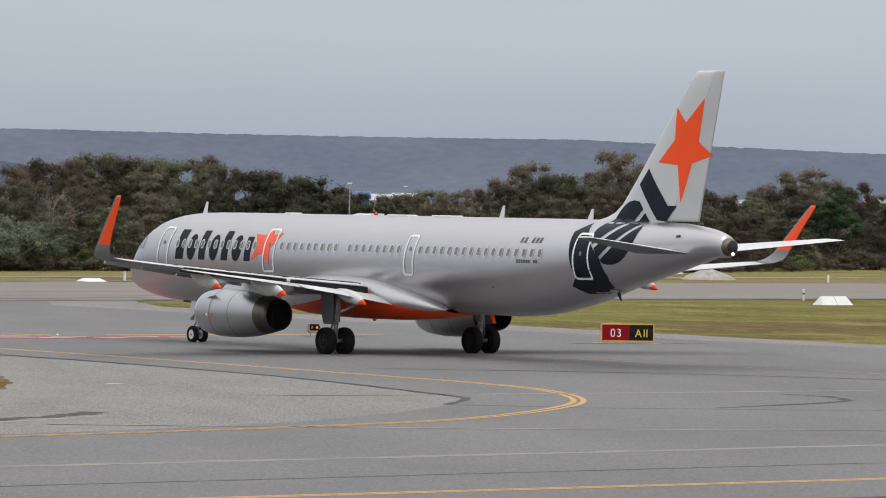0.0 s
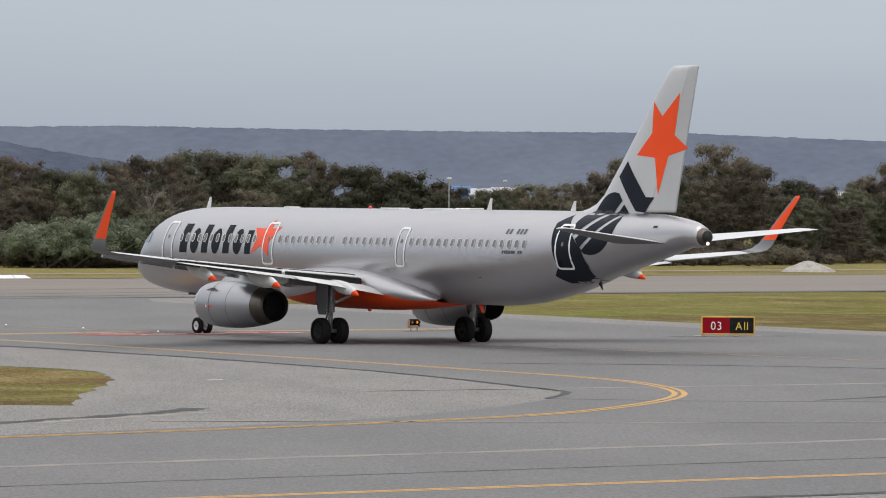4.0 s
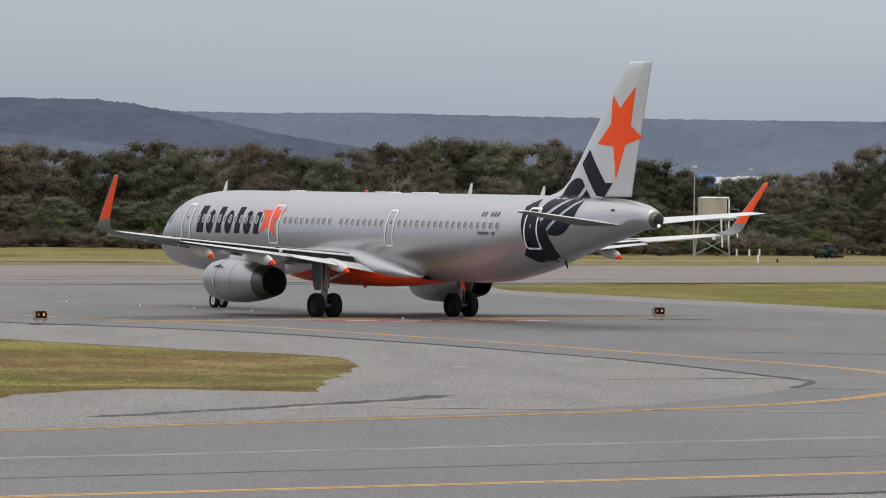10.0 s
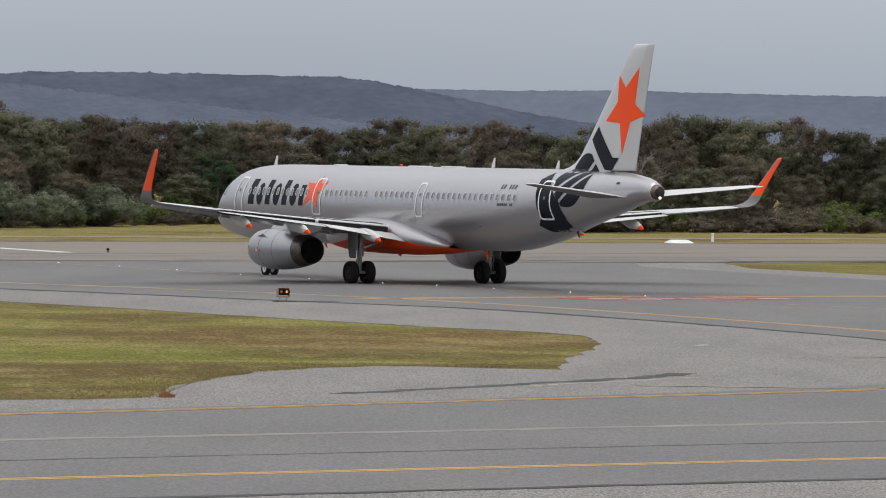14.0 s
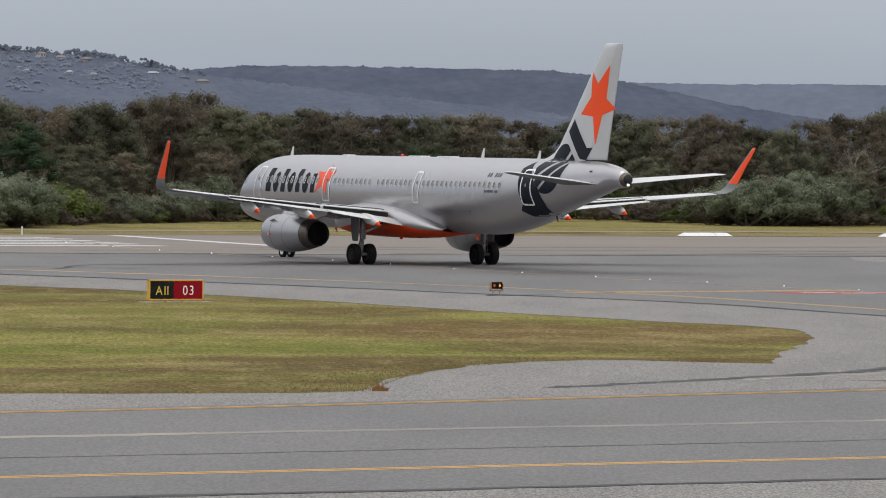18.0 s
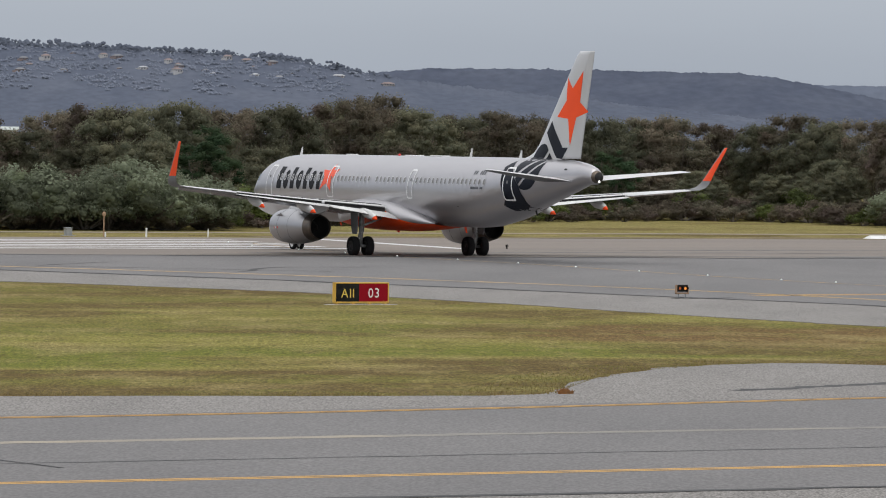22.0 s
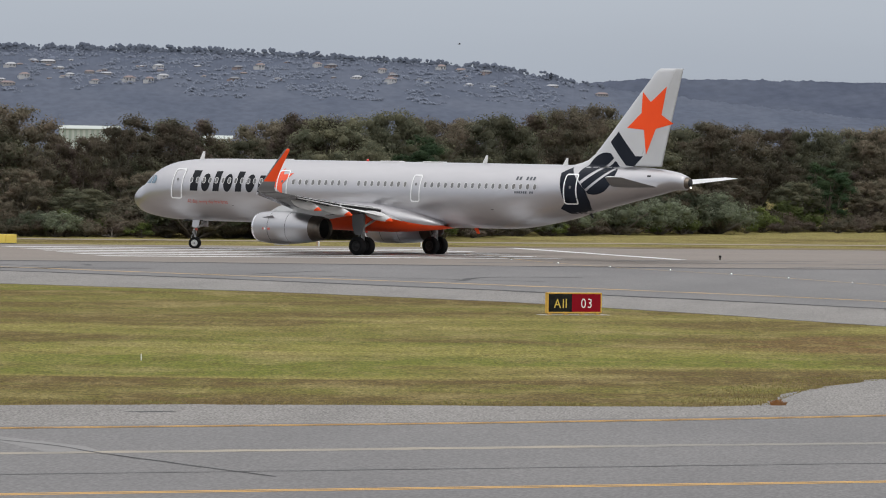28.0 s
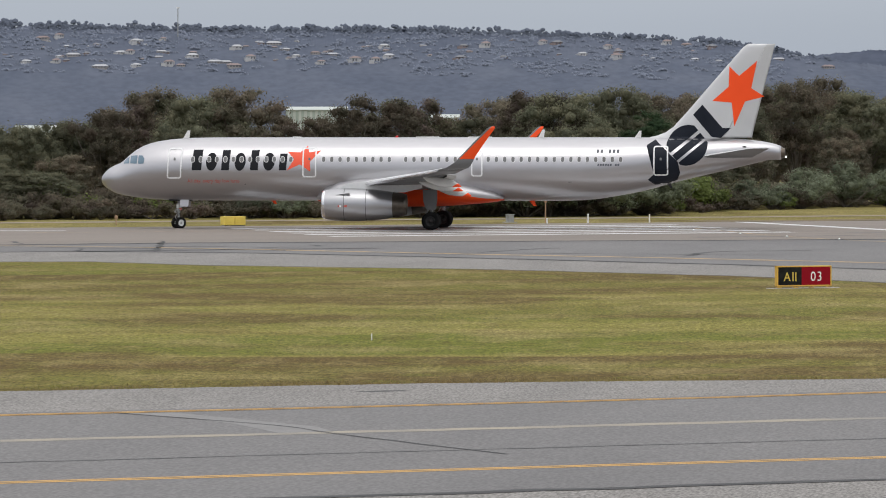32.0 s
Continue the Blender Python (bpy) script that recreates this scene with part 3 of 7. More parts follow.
PINE_LEAF = material("dark_green_leaves", (0.048, 0.087, 0.043), 0.85, other=(0.079, 0.116, 0.055), scale=0.5, amount=0.9, rand=0.2, spec=0.2, fine=0.3, fine_scale=4.0, thin=0.42)
GREY_LEAF = material("silver_leaves", (0.205, 0.228, 0.160), 0.85, other=(0.112, 0.130, 0.072), scale=0.7, amount=0.9, rand=0.20, spec=0.2, fine=0.3, fine_scale=4.0, thin=0.5)
GREEN_LEAF = material("bright_leaves", (0.135, 0.166, 0.050), 0.85, other=(0.095, 0.118, 0.046), scale=0.7, amount=0.9, rand=0.20, spec=0.2, fine=0.3, fine_scale=4.0, thin=0.5)
BARK = material("grey_bark", (0.17, 0.145, 0.12), 0.95, other=(0.09, 0.075, 0.06), scale=2.5, amount=0.9, bump=0.6, bump_scale=8, stretch=(1, 1, 0.3))


def lump_base():
    bm = bmesh.new()
    bmesh.ops.create_icosphere(bm, subdivisions=1, radius=1)
    bm.verts.index_update()
    out = [v.co.copy() for v in bm.verts], [tuple(v.index for v in f.verts) for f in bm.faces]
    bm.free()
    return out


LUMP = lump_base()


def leaf_mesh(name, clumps, count, size, mat, rng, solid=0.5):
    """Foliage clumps (centre, radius, flattening): a rough body in many small leaf sprays that bend with the clump's round."""
    verts, faces, norms = [], [], []
    weights = [c[1] ** 2 for c in clumps]
    total = sum(weights)
    for (c, r, sq), w in zip(clumps, weights):
        i = len(verts)
        off = Vector((rng.uniform(0, 50), rng.uniform(0, 50), rng.uniform(0, 50)))
        for v in LUMP[0]:
            k = r * solid * (1 + 0.5 * noise.noise(v * 2.1 + off) + 0.5 * noise.noise(v * 4.0 + off))
            verts.append((c.x + v.x * k, c.y + v.y * k, c.z + v.z * k * sq))
            norms.append(v)
        faces += [(t[0] + i, t[1] + i, t[2] + i) for t in LUMP[1]]
        for _ in range(max(6, int(count * w / total))):
            u = Vector((rng.gauss(0, 1), rng.gauss(0, 1), rng.gauss(0.2, 1))).normalized()
            k = r * rng.uniform(0.52, 1.08) * (1 + 0.40 * noise.noise(u * 2.5 + off))
            p = c + Vector((u.x * k, u.y * k, u.z * k * sq))
            n = (u * 1.6 + Vector((rng.uniform(-0.9, 0.9), rng.uniform(-0.9, 0.9), rng.uniform(-0.2, 0.9)))).normalized()
            t = Matrix.Rotation(rng.uniform(0, 6.28), 3, n) @ n.orthogonal().normalized()
            b = n.cross(t)
            s = size * rng.uniform(0.5, 1.4)
            i = len(verts)
            verts += [p + t * s, p + b * s * 0.62, p - t * s * 0.8, p - b * s * 0.55 + n * s * 0.3]
            norms += [(u * 0.45 + n * 0.8).normalized()] * 4
            faces += [(i, i + 1, i + 2), (i, i + 2, i + 3)]
    me = bpy.data.meshes.new(name)
    me.from_pydata([tuple(v) for v in verts], [], faces)
    me.materials.append(mat)
    for f in me.polygons:
        f.use_smooth = True
    me.normals_split_custom_set_from_vertices([tuple(v) for v in norms])
    return me


def make_tree(kind, seed, label, mat, height=10.0, spread=5.0, bare=0.14, count=12000, clumps=90, trunks=1, size=0.11):
    """A gum-like tree: leaning tapered trunk, forking limbs, clumped crown with gaps."""
    rng = random.Random(seed)
    root = thing(kind, label, "tree", group="tree belt beyond the runway")
    bm = bmesh.new()
    cl = []
    for t in range(trunks):
        lean = Vector((rng.uniform(-0.12, 0.12), rng.uniform(-0.12, 0.12), 1))
        fork = height * rng.uniform(bare, bare + 0.14)
        base = Vector((rng.uniform(-0.4, 0.4) * (trunks > 1), rng.uniform(-0.4, 0.4) * (trunks > 1), -0.2))
        top = base + lean * fork
        tube(bm, base, top, height * 0.021, height * 0.015, 8)
        low = fork * 0.75
        mid_z, half = (height + low) / 2, (height - low) / 2
        for i in range(clumps // trunks):
            a = rng.uniform(0, 6.28)
            v = 1.0 - 1.75 * rng.random() ** 1.35
            q = rng.uniform(0.62, 0.92) if i % 5 else rng.uniform(0.0, 0.4)
            out = spread * math.sqrt(1 - v * v * 0.9) * q * rng.uniform(0.8, 1.12)
            r = spread * rng.uniform(0.13, 0.27)
            c = Vector((top.x + math.cos(a) * out, top.y + math.sin(a) * out, mid_z + v * q * half * rng.uniform(0.85, 1.1)))
            c.z = min(c.z, height - r * 0.62)
            cl.append((c, r, rng.uniform(0.6, 0.85)))
            if i % 4 == 0:
                mid = top.lerp(c, 0.5) + Vector((rng.uniform(-0.3, 0.3), rng.uniform(-0.3, 0.3), rng.uniform(-0.2, 0.5)))
                tube(bm, top - lean * rng.uniform(0, fork * 0.25), mid, height * 0.010, height * 0.006, 5, False)
                tube(bm, mid, c, height * 0.006, height * 0.002, 5, False)
    tall = max(c.z + r * sq for c, r, sq in cl)
    for c, r, sq in cl:
        c.z *= height / tall
    part("trunk", bm, BARK, root, "pale grey bark trunk with forking limbs")
    crown = new("crown", leaf_mesh("crown", cl, count, size, mat, rng))
    crown.parent = root
    return root


def make_bush(kind, seed, label, mat, height=3.0, spread=2.4, count=3200, size=0.08, clumps=30):
    rng = random.Random(seed)
    root = thing(kind, label, "shrub", group="shrubs before the tree belt")
    bm = bmesh.new()
    cl = []
    for i in range(clumps):
        a, q = rng.uniform(0, 6.28), rng.uniform(0, 1) ** 0.6
        r = spread * rng.uniform(0.13, 0.26)
        z = height * (0.22 + 0.6 * rng.random() * (1 - 0.6 * q))
        c = Vector((math.cos(a) * q * spread * 0.8, math.sin(a) * q * spread * 0.8, min(z, height - r * 0.7)))
        cl.append((c, r, 0.8))
        if i % 3 == 0:
            tube(bm, (0, 0, -0.1), c, 0.06, 0.02, 5, False)
    part("trunk", bm, BARK, root)
    crown = new("foliage", leaf_mesh("foliage", cl, count, size, mat, rng, 0.45))
    crown.parent = root
    return root


def sized(x, y, z, turn, sx, sz):
    return pose(x, y, z, 0, 0, turn) @ Matrix.Diagonal((sx, sx, sz, 1))


def belt_front(x):
    """How far off the scrub begins."""
    return float(np.interp(x, [60, 157, 187, 195, 211, 222, 228, 235, 261, 280, 288, 310], [366, 368, 367, 386, 412, 425, 412, 389, 386, 386, 405, 412]))


# the skyline of the belt: bearing and elevation of its taller crowns
SKYLINE_A = [(20.1, 0.02), (20.6, 0.07), (21.1, 0.16), (21.6, 0.41), (22.1, 0.33), (22.5, 0.41), (22.85, 0.16), (23.2, 0.08), (23.6, 0.21), (23.95, 0.33), (24.35, 0.29), (24.6, 0.06), (25.1, 0.28), (25.5, 0.37), (25.9, 0.36), (26.5, 0.43), (27.05, 0.34), (27.5, 0.40), (28.0, 0.45), (28.5, 0.51), (28.9, 0.38), (29.3, 0.30), (29.75, 0.35), (30.15, 0.32), (30.75, 0.31)]
SKYLINE_B = [(31.2, 0.30), (31.6, 0.33), (32.1, 0.24), (32.75, 0.35), (33.3, 0.31), (33.95, 0.345), (34.45, 0.2), (34.85, 0.30), (35.2, 0.36), (35.75, 0.44), (36.3, 0.41), (36.85, 0.42), (37.4, 0.29), (38.0, 0.24), (38.45, 0.06), (38.8, 0.05), (39.2, 0.11), (39.7, 0.12), (40.25, 0.41), (40.65, 0.27), (41.15, 0.53), (41.6, 0.33), (42.2, 0.12), (42.6, 0.14), (43.05, 0.38), (43.6, 0.24), (44.2, 0.1), (44.8, 0.3), (45.6, 0.2)]


def plant_belt():
    rng = random.Random(11)
    far = Matrix.Translation((330, 470, 0))
    protos = [make_tree("gum_tree", 21, "tall grey-green gum tree in the tree belt", LEAF),
              make_tree("gum_tree", 22, "olive-green gum tree with a broken crown", OLIVE_LEAF, spread=4.0, clumps=76),
              make_tree("gum_tree", 23, "brownish gum tree with sparse leaves", BROWN_LEAF, spread=3.8, count=10000, clumps=64, trunks=2),
              make_tree("gum_tree", 24, "broad dark green tree with a domed crown", LEAF, spread=5.2, bare=0.10, count=14000, clumps=110),
              make_tree("gum_tree", 25, "dull green gum tree with two trunks", OLIVE_LEAF, spread=4.4, trunks=2, clumps=80, bare=0.12)]
    pine = make_tree("pine_tree", 26, "dense dark green conical tree", PINE_LEAF, spread=3.0, bare=0.08, count=10000, clumps=70, size=0.10)
    used = set()

    def put(pr, m):
        if pr.name in used:
            copy_thing(pr, m @ Matrix.Diagonal([1 / k for k in pr.scale] + [1]))
        else:
            used.add(pr.name)
            pr.matrix_basis = m

    table = SKYLINE_A + SKYLINE_B
    spots = [(az, el) for az, el in table]
    for (a0, e0), (a1, e1) in zip(table, table[1:]):
        if a1 - a0 > 0.36:
            spots.append(((a0 + a1) / 2, min(e0, e1) * 0.3 + (e0 + e1) * 0.35 - 0.02))
    for i, (az, el) in enumerate(spots):
        x = 420 * math.sin(radians(az))
        d0 = (belt_front(x * 1.0) + rng.uniform(14, 34)) / math.cos(radians(az))
        h = (EYE[2] + d0 * math.tan(radians(el))) * 1.0
        p = bearing(az, d0)
        s = h / 10.0
        put(protos[(i * 3 + i // 4) % 5], sized(p.x, p.y, 0, rng.uniform(0, 360), max(0.6, s * rng.uniform(0.78, 1.08)), s))
    # the body of the belt, lower and deeper
    az = 18.0
    while az < 47.5:
        el = float(np.interp(az, [c[0] for c in SKYLINE_A + SKYLINE_B], [c[1] for c in SKYLINE_A + SKYLINE_B]))
        x = 420 * math.sin(radians(az))
        for deep, share in ((5, 0.54), (15, 0.70), (32, 0.76)):
            d0 = (belt_front(x) + deep + rng.uniform(-3, 5)) / math.cos(radians(az))
            h = max(3.4, (EYE[2] + d0 * math.tan(radians(el))) * share * rng.uniform(0.86, 1.04))
            p = bearing(az + (0.33 if deep == 32 else 0.0) + rng.uniform(-0.2, 0.2), d0)
            s = h / 10.0
            put(protos[rng.choice((0, 0, 1, 1, 2, 3, 3, 4, 4))], sized(p.x, p.y, 0, rng.uniform(0, 360), max(0.6, s * rng.uniform(0.8, 1.1)), s))
        az += 0.66
    for az, el, dd in ((26.74, 0.15, 2), (30.9, -0.05, 6), (43.4, 0.16, 8)):
        d0 = (belt_front(420 * math.sin(radians(az))) + dd) / math.cos(radians(az))
        h = EYE[2] + d0 * math.tan(radians(el))
        p = bearing(az, d0)
        put(pine, sized(p.x, p.y, 0, rng.uniform(0, 360), h / 10 * 1.35, h / 10))


def plant_scrub():
    rng = random.Random(12)
    silver = [make_bush("silver_shrub", 31, "pale silver-green rounded shrub in bloom", GREY_LEAF, count=6500, size=0.06, clumps=46), make_bush("silver_shrub", 32, "pale silver-green rounded coastal shrub", GREY_LEAF, spread=2.7, count=6500, size=0.06, clumps=46)]
    green = [make_bush("green_shrub", 33, "bright olive-green shrub before the trees", GREEN_LEAF), make_bush("brown_shrub", 34, "dry brown scrub bush before the trees", BROWN_LEAF, height=2.2), make_bush("olive_shrub", 35, "dull olive scrub bush before the trees", OLIVE_LEAF, height=2.6)]
    used = set()

    def put(pr, m):
        if pr.name in used:
            copy_thing(pr, m @ Matrix.Diagonal([1 / k for k in pr.scale] + [1]))
        else:
            used.add(pr.name)
            pr.matrix_basis = m

    az = 18.5
    while az < 46.5:
        x = 420 * math.sin(radians(az))
        for row in range(3):
            d0 = (belt_front(x) - 1 + row * 4.2 + rng.uniform(-1.5, 1.5)) / math.cos(radians(az))
            p = bearing(az + rng.uniform(-0.15, 0.15), d0)
            s = rng.uniform(0.40, 0.85) + 0.30 * row
            put(green[rng.choice((0, 1, 1, 1, 2, 2, 2))], sized(p.x, p.y, 0, rng.uniform(0, 360), s * rng.uniform(1.0, 1.5), s))
        az += 0.27
    # clumps of silver scrub
    for a0, a1, s0 in ((24.4, 26.75, 1.8), (25.2, 26.6, 1.5), (27.75, 27.85, 1.0), (28.0, 28.1, 0.9), (34.0, 35.1, 1.8), (29.2, 29.95, 1.6), (28.3, 28.8, 1.35), (22.7, 23.0, 1.0)):
        a = a0
        while a < a1:
            d0 = (belt_front(420 * math.sin(radians(a))) + rng.uniform(-3, 2)) / math.cos(radians(a))
            p = bearing(a, d0)
            s = s0 * rng.uniform(0.75, 1.15)
            put(silver[rng.randrange(2)], sized(p.x, p.y, 0, rng.uniform(0, 360), s * 1.1, s))
            a += 0.33 * rng.uniform(0.7, 1.4)


DEAD_WOOD = material("bleached_wood", (0.22, 0.20, 0.18), 0.9, other=(0.14, 0.13, 0.12), scale=3.0, amount=0.7)


def dead_tree(az, deep, el, seed):
    """A bare bleached tree: a trunk and limbs that fork into thin twigs."""
    rng = random.Random(seed)
    d0 = (belt_front(420 * math.sin(radians(az))) + deep) / math.cos(radians(az))
    h = EYE[2] + d0 * math.tan(radians(el))
    p = bearing(az, d0)
    root = thing("dead_tree", "bare bleached dead tree standing among the green crowns", "tree", pose(p.x, p.y, 0))
    bm = bmesh.new()
    tube(bm, (0, 0, -0.2), (0.1, 0, h * 0.45), 0.15, 0.10, 7)
    part("trunk", bm, DEAD_WOOD, root)

    def grow(bm, a, way, length, r, level):
        b = a + way * length
        tube(bm, a, b, r, r * 0.65, 5, False)
        if level:
            for _ in range(3):
                w = (way + Vector((rng.uniform(-0.9, 0.9), rng.uniform(-0.6, 0.6), rng.uniform(-0.3, 0.6)))).normalized()
                grow(bm, a.lerp(b, rng.uniform(0.6, 1.0)), w, length * rng.uniform(0.55, 0.8), r * 0.6, level - 1)

    for k in range(4):
        bm = bmesh.new()
        w = Vector((rng.uniform(-0.9, 0.9), rng.uniform(-0.5, 0.5), rng.uniform(0.5, 1.0))).normalized()
        grow(bm, Vector((0.1, 0, h * rng.uniform(0.38, 0.45))), w, h * 0.20, 0.045, 3)
        part("limb", bm, DEAD_WOOD, root)


def far_woods():
    """The woods that go on behind the belt."""
    rng = random.Random(19)
    cl = []
    for _ in range(900):
        az, d = rng.uniform(17, 48), rng.uniform(560, 900)
        p = bearing(az, d)
        r = rng.uniform(2.2, 4.2)
        cl.append((Vector((p.x, p.y, rng.uniform(1.0, 4.8))), r, 0.7))
    me = leaf_mesh("far_woods", cl, 60000, 0.22, LEAF, rng, 0.6)
    tagged(new("far_woods", me), "dense dull green woods behind the tree belt", "woods", kind="stuff")


plant_belt()
plant_scrub()
far_woods()
dead_tree(35.32, 6, 0.20, 91)


# ---- the airliner ----
# Stations are metres aft of the nose, heights metres over the ground; the local x axis points forward, y to port.
GEAR = 21.98
SIZE = 0.993
SILVER = material("silver_paint", (0.500, 0.489, 0.505), 0.345, 0.95, other=(0.470, 0.459, 0.475), scale=0.35, amount=0.5, fine=0.02, fine_scale=3.0, coat=0.08, stretch=(0.25, 1, 1))
FAIRING_GREY = material("fairing_silver_paint", (0.50, 0.490, 0.503), 0.42, 0.80, other=(0.44, 0.43, 0.446), scale=0.5, amount=0.5)
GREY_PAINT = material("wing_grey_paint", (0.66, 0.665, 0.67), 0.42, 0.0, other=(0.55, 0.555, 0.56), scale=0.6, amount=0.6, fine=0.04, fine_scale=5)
PALE_PAINT = material("pale_flap_paint", (0.66, 0.66, 0.65), 0.45, 0.0, other=(0.48, 0.475, 0.465), scale=0.8, amount=0.5)
FIN_PAINT = material("fin_silver_paint", (0.60, 0.60, 0.61), 0.34, 0.2, other=(0.54, 0.54, 0.55), scale=0.4, amount=0.5, coat=0.3)
RUDDER_PAINT = material("rudder_grey_paint", (0.52, 0.52, 0.525), 0.4, 0.1, other=(0.46, 0.46, 0.46), scale=0.5, amount=0.5)
ORANGE = material("orange_paint", (0.95, 0.085, 0.012), 0.5, 0.0, other=(0.88, 0.072, 0.010), scale=0.6, amount=0.4, spec=0.3)
STAR_ORANGE = material("star_orange_paint", (0.90, 0.12, 0.06), 0.5, 0.0, other=(0.84, 0.11, 0.055), scale=0.6, amount=0.4, spec=0.3)
INK = material("black_livery_paint", (0.018, 0.019, 0.022), 0.45, 0.0, other=(0.026, 0.027, 0.031), scale=0.8, amount=0.6, spec=0.08)
NAVY = material("navy_livery_paint", (0.013, 0.016, 0.024), 0.42, 0.0, other=(0.020, 0.023, 0.032), scale=0.8, amount=0.6, spec=0.1)
SCRIPT_GREY = material("grey_lettering", (0.09, 0.095, 0.11), 0.5)
SCRIPT_RED = material("red_lettering", (0.60, 0.13, 0.10), 0.5)
DOOR_WHITE = material("white_door_line", (0.83, 0.83, 0.83), 0.4)
PANE_DARK = material("cabin_window", (0.17, 0.17, 0.175), 0.2, 0.0, other=(0.16, 0.15, 0.14), scale=1.0, amount=0.8)
RIM_PALE = material("window_rim", (0.62, 0.62, 0.62), 0.4, 0.2)
# blue in the pane colour stands in for reflected sky
COCKPIT = material("sky_blue_cockpit_glass", (0.10, 0.17, 0.23), 0.06, 0.0, coat=0.5)
LIP_METAL = material("polished_intake_lip", (0.74, 0.74, 0.75), 0.22, 1.0, fine=0.05, fine_scale=4)
COWL = material("silver_cowl_paint", (0.44, 0.436, 0.45), 0.36, 0.94, other=(0.40, 0.397, 0.41), scale=0.8, amount=0.5, coat=0.05)
# grey of tips and leg doors; also painted shade on wing and tailplane undersides
TIP_SHADE_GREY = material("tip_and_underside_shade_grey", (0.17, 0.172, 0.176), 0.5, 0.0, other=(0.13, 0.13, 0.134), scale=0.8, amount=0.6)
WING_TOP = material("black_wing_strip", (0.018, 0.018, 0.019), 0.7, 0.0, other=(0.03, 0.03, 0.031), scale=0.6, amount=0.6, fine=0.05, fine_scale=5)
HOT_METAL = material("heat_tinted_nozzle", (0.17, 0.14, 0.115), 0.34, 0.9, other=(0.10, 0.09, 0.08), scale=2.0, amount=0.8)
DUCT_GAP_BLACK = material("duct_and_gap_black", (0.020, 0.019, 0.019), 0.8)
TYRE = material("tyre_rubber", (0.012, 0.012, 0.013), 0.9, other=(0.020, 0.019, 0.018), spec=0.15, scale=3.0, amount=0.6, bump=0.3, bump_scale=20)
RIM = material("wheel_hub", (0.028, 0.027, 0.027), 0.7, 0.0, other=(0.016, 0.016, 0.016), scale=5.0, amount=0.8)
STEEL = material("gear_steel", (0.50, 0.50, 0.50), 0.38, 0.5, other=(0.22, 0.215, 0.21), scale=4.0, amount=0.8)
DARK = material("dark_bay", (0.030, 0.030, 0.032), 0.7, other=(0.06, 0.06, 0.06), scale=3, amount=0.6)
WHITE_PAINT = material("white_paint", (0.80, 0.80, 0.79), 0.45, other=(0.66, 0.65, 0.63), scale=2.0, amount=0.6)
LAMP_WHITE = material("tail_lamp", (0.9, 0.9, 0.88), 0.2, glow=(1.0, 0.95, 0.85, 1.2))
LAMP_RED = material("red_beacon", (0.6, 0.03, 0.03), 0.2, glow=(1.0, 0.06, 0.05, 0.12))

F_S = [0.0, 0.04, 0.15, 0.35, 0.6, 0.9, 1.3, 1.8, 2.25, 2.65, 3.3, 4.15, 5.2, 6.5, 8.5, 30.0, 32.0, 34.0, 35.5, 37.3, 39.2, 41.0, 42.6, 43.6, 44.2, 44.42]
F_TOP = [3.2, 3.36, 3.54, 3.77, 3.97, 4.13, 4.29, 4.72, 5.08, 5.32, 5.57, 5.75, 5.86, 5.92, 5.94, 5.94, 5.94, 5.94, 5.93, 5.92, 5.90, 5.86, 5.73, 5.57, 5.38, 5.30]
F_BOT = [3.2, 3.03, 2.86, 2.66, 2.50, 2.34, 2.22, 2.12, 2.05, 2.00, 1.93, 1.88, 1.85, 1.84, 1.84, 1.84, 1.93, 2.22, 2.52, 3.02, 3.48, 3.90, 4.28, 4.50, 4.50, 4.78]
F_HALF = [0.0, 0.19, 0.39, 0.62, 0.83, 1.03, 1.24, 1.46, 1.60, 1.70, 1.81, 1.90, 1.955, 1.975, 1.975, 1.975, 1.96, 1.88, 1.76, 1.55, 1.25, 0.95, 0.65, 0.47, 0.36, 0.29]


def eased(s, xs, ys):
    """A smooth line through the points that never overshoots them."""
    if s <= xs[0] or s >= xs[-1]:
        return ys[0] if s <= xs[0] else ys[-1]
    d = [(ys[k + 1] - ys[k]) / (xs[k + 1] - xs[k]) for k in range(len(xs) - 1)]
    i = max(k for k in range(len(xs) - 1) if xs[k] <= s)

    def slope(k):
        if k == 0 or k == len(xs) - 1:
            return d[min(k, len(d) - 1)]
        if d[k - 1] * d[k] <= 0:
            return 0.0
        h0, h1 = xs[k] - xs[k - 1], xs[k + 1] - xs[k]
        return 3 * (h0 + h1) / ((2 * h1 + h0) / d[k - 1] + (h1 + 2 * h0) / d[k])

    h = xs[i + 1] - xs[i]
    t = (s - xs[i]) / h
    return ys[i] * (1 + 2 * t) * (1 - t) ** 2 + h * slope(i) * t * (1 - t) ** 2 + ys[i + 1] * t * t * (3 - 2 * t) + h * slope(i + 1) * t * t * (t - 1)


def f_top(s):
    return eased(s, F_S, F_TOP)


def f_bot(s):
    return eased(s, F_S, F_BOT)


def f_half(s):
    return eased(s, F_S, F_HALF)


FIN_Z = [5.55, 5.80, 5.92, 6.05, 6.25, 6.6, 7.5, 11.72, 11.95]
FIN_LE = [34.6, 34.9, 35.6, 36.2, 36.75, 37.25, 38.08, 41.74, 42.08]
FIN_TE = [42.25, 42.32, 42.34, 42.36, 42.40, 42.48, 42.70, 43.76, 43.82]


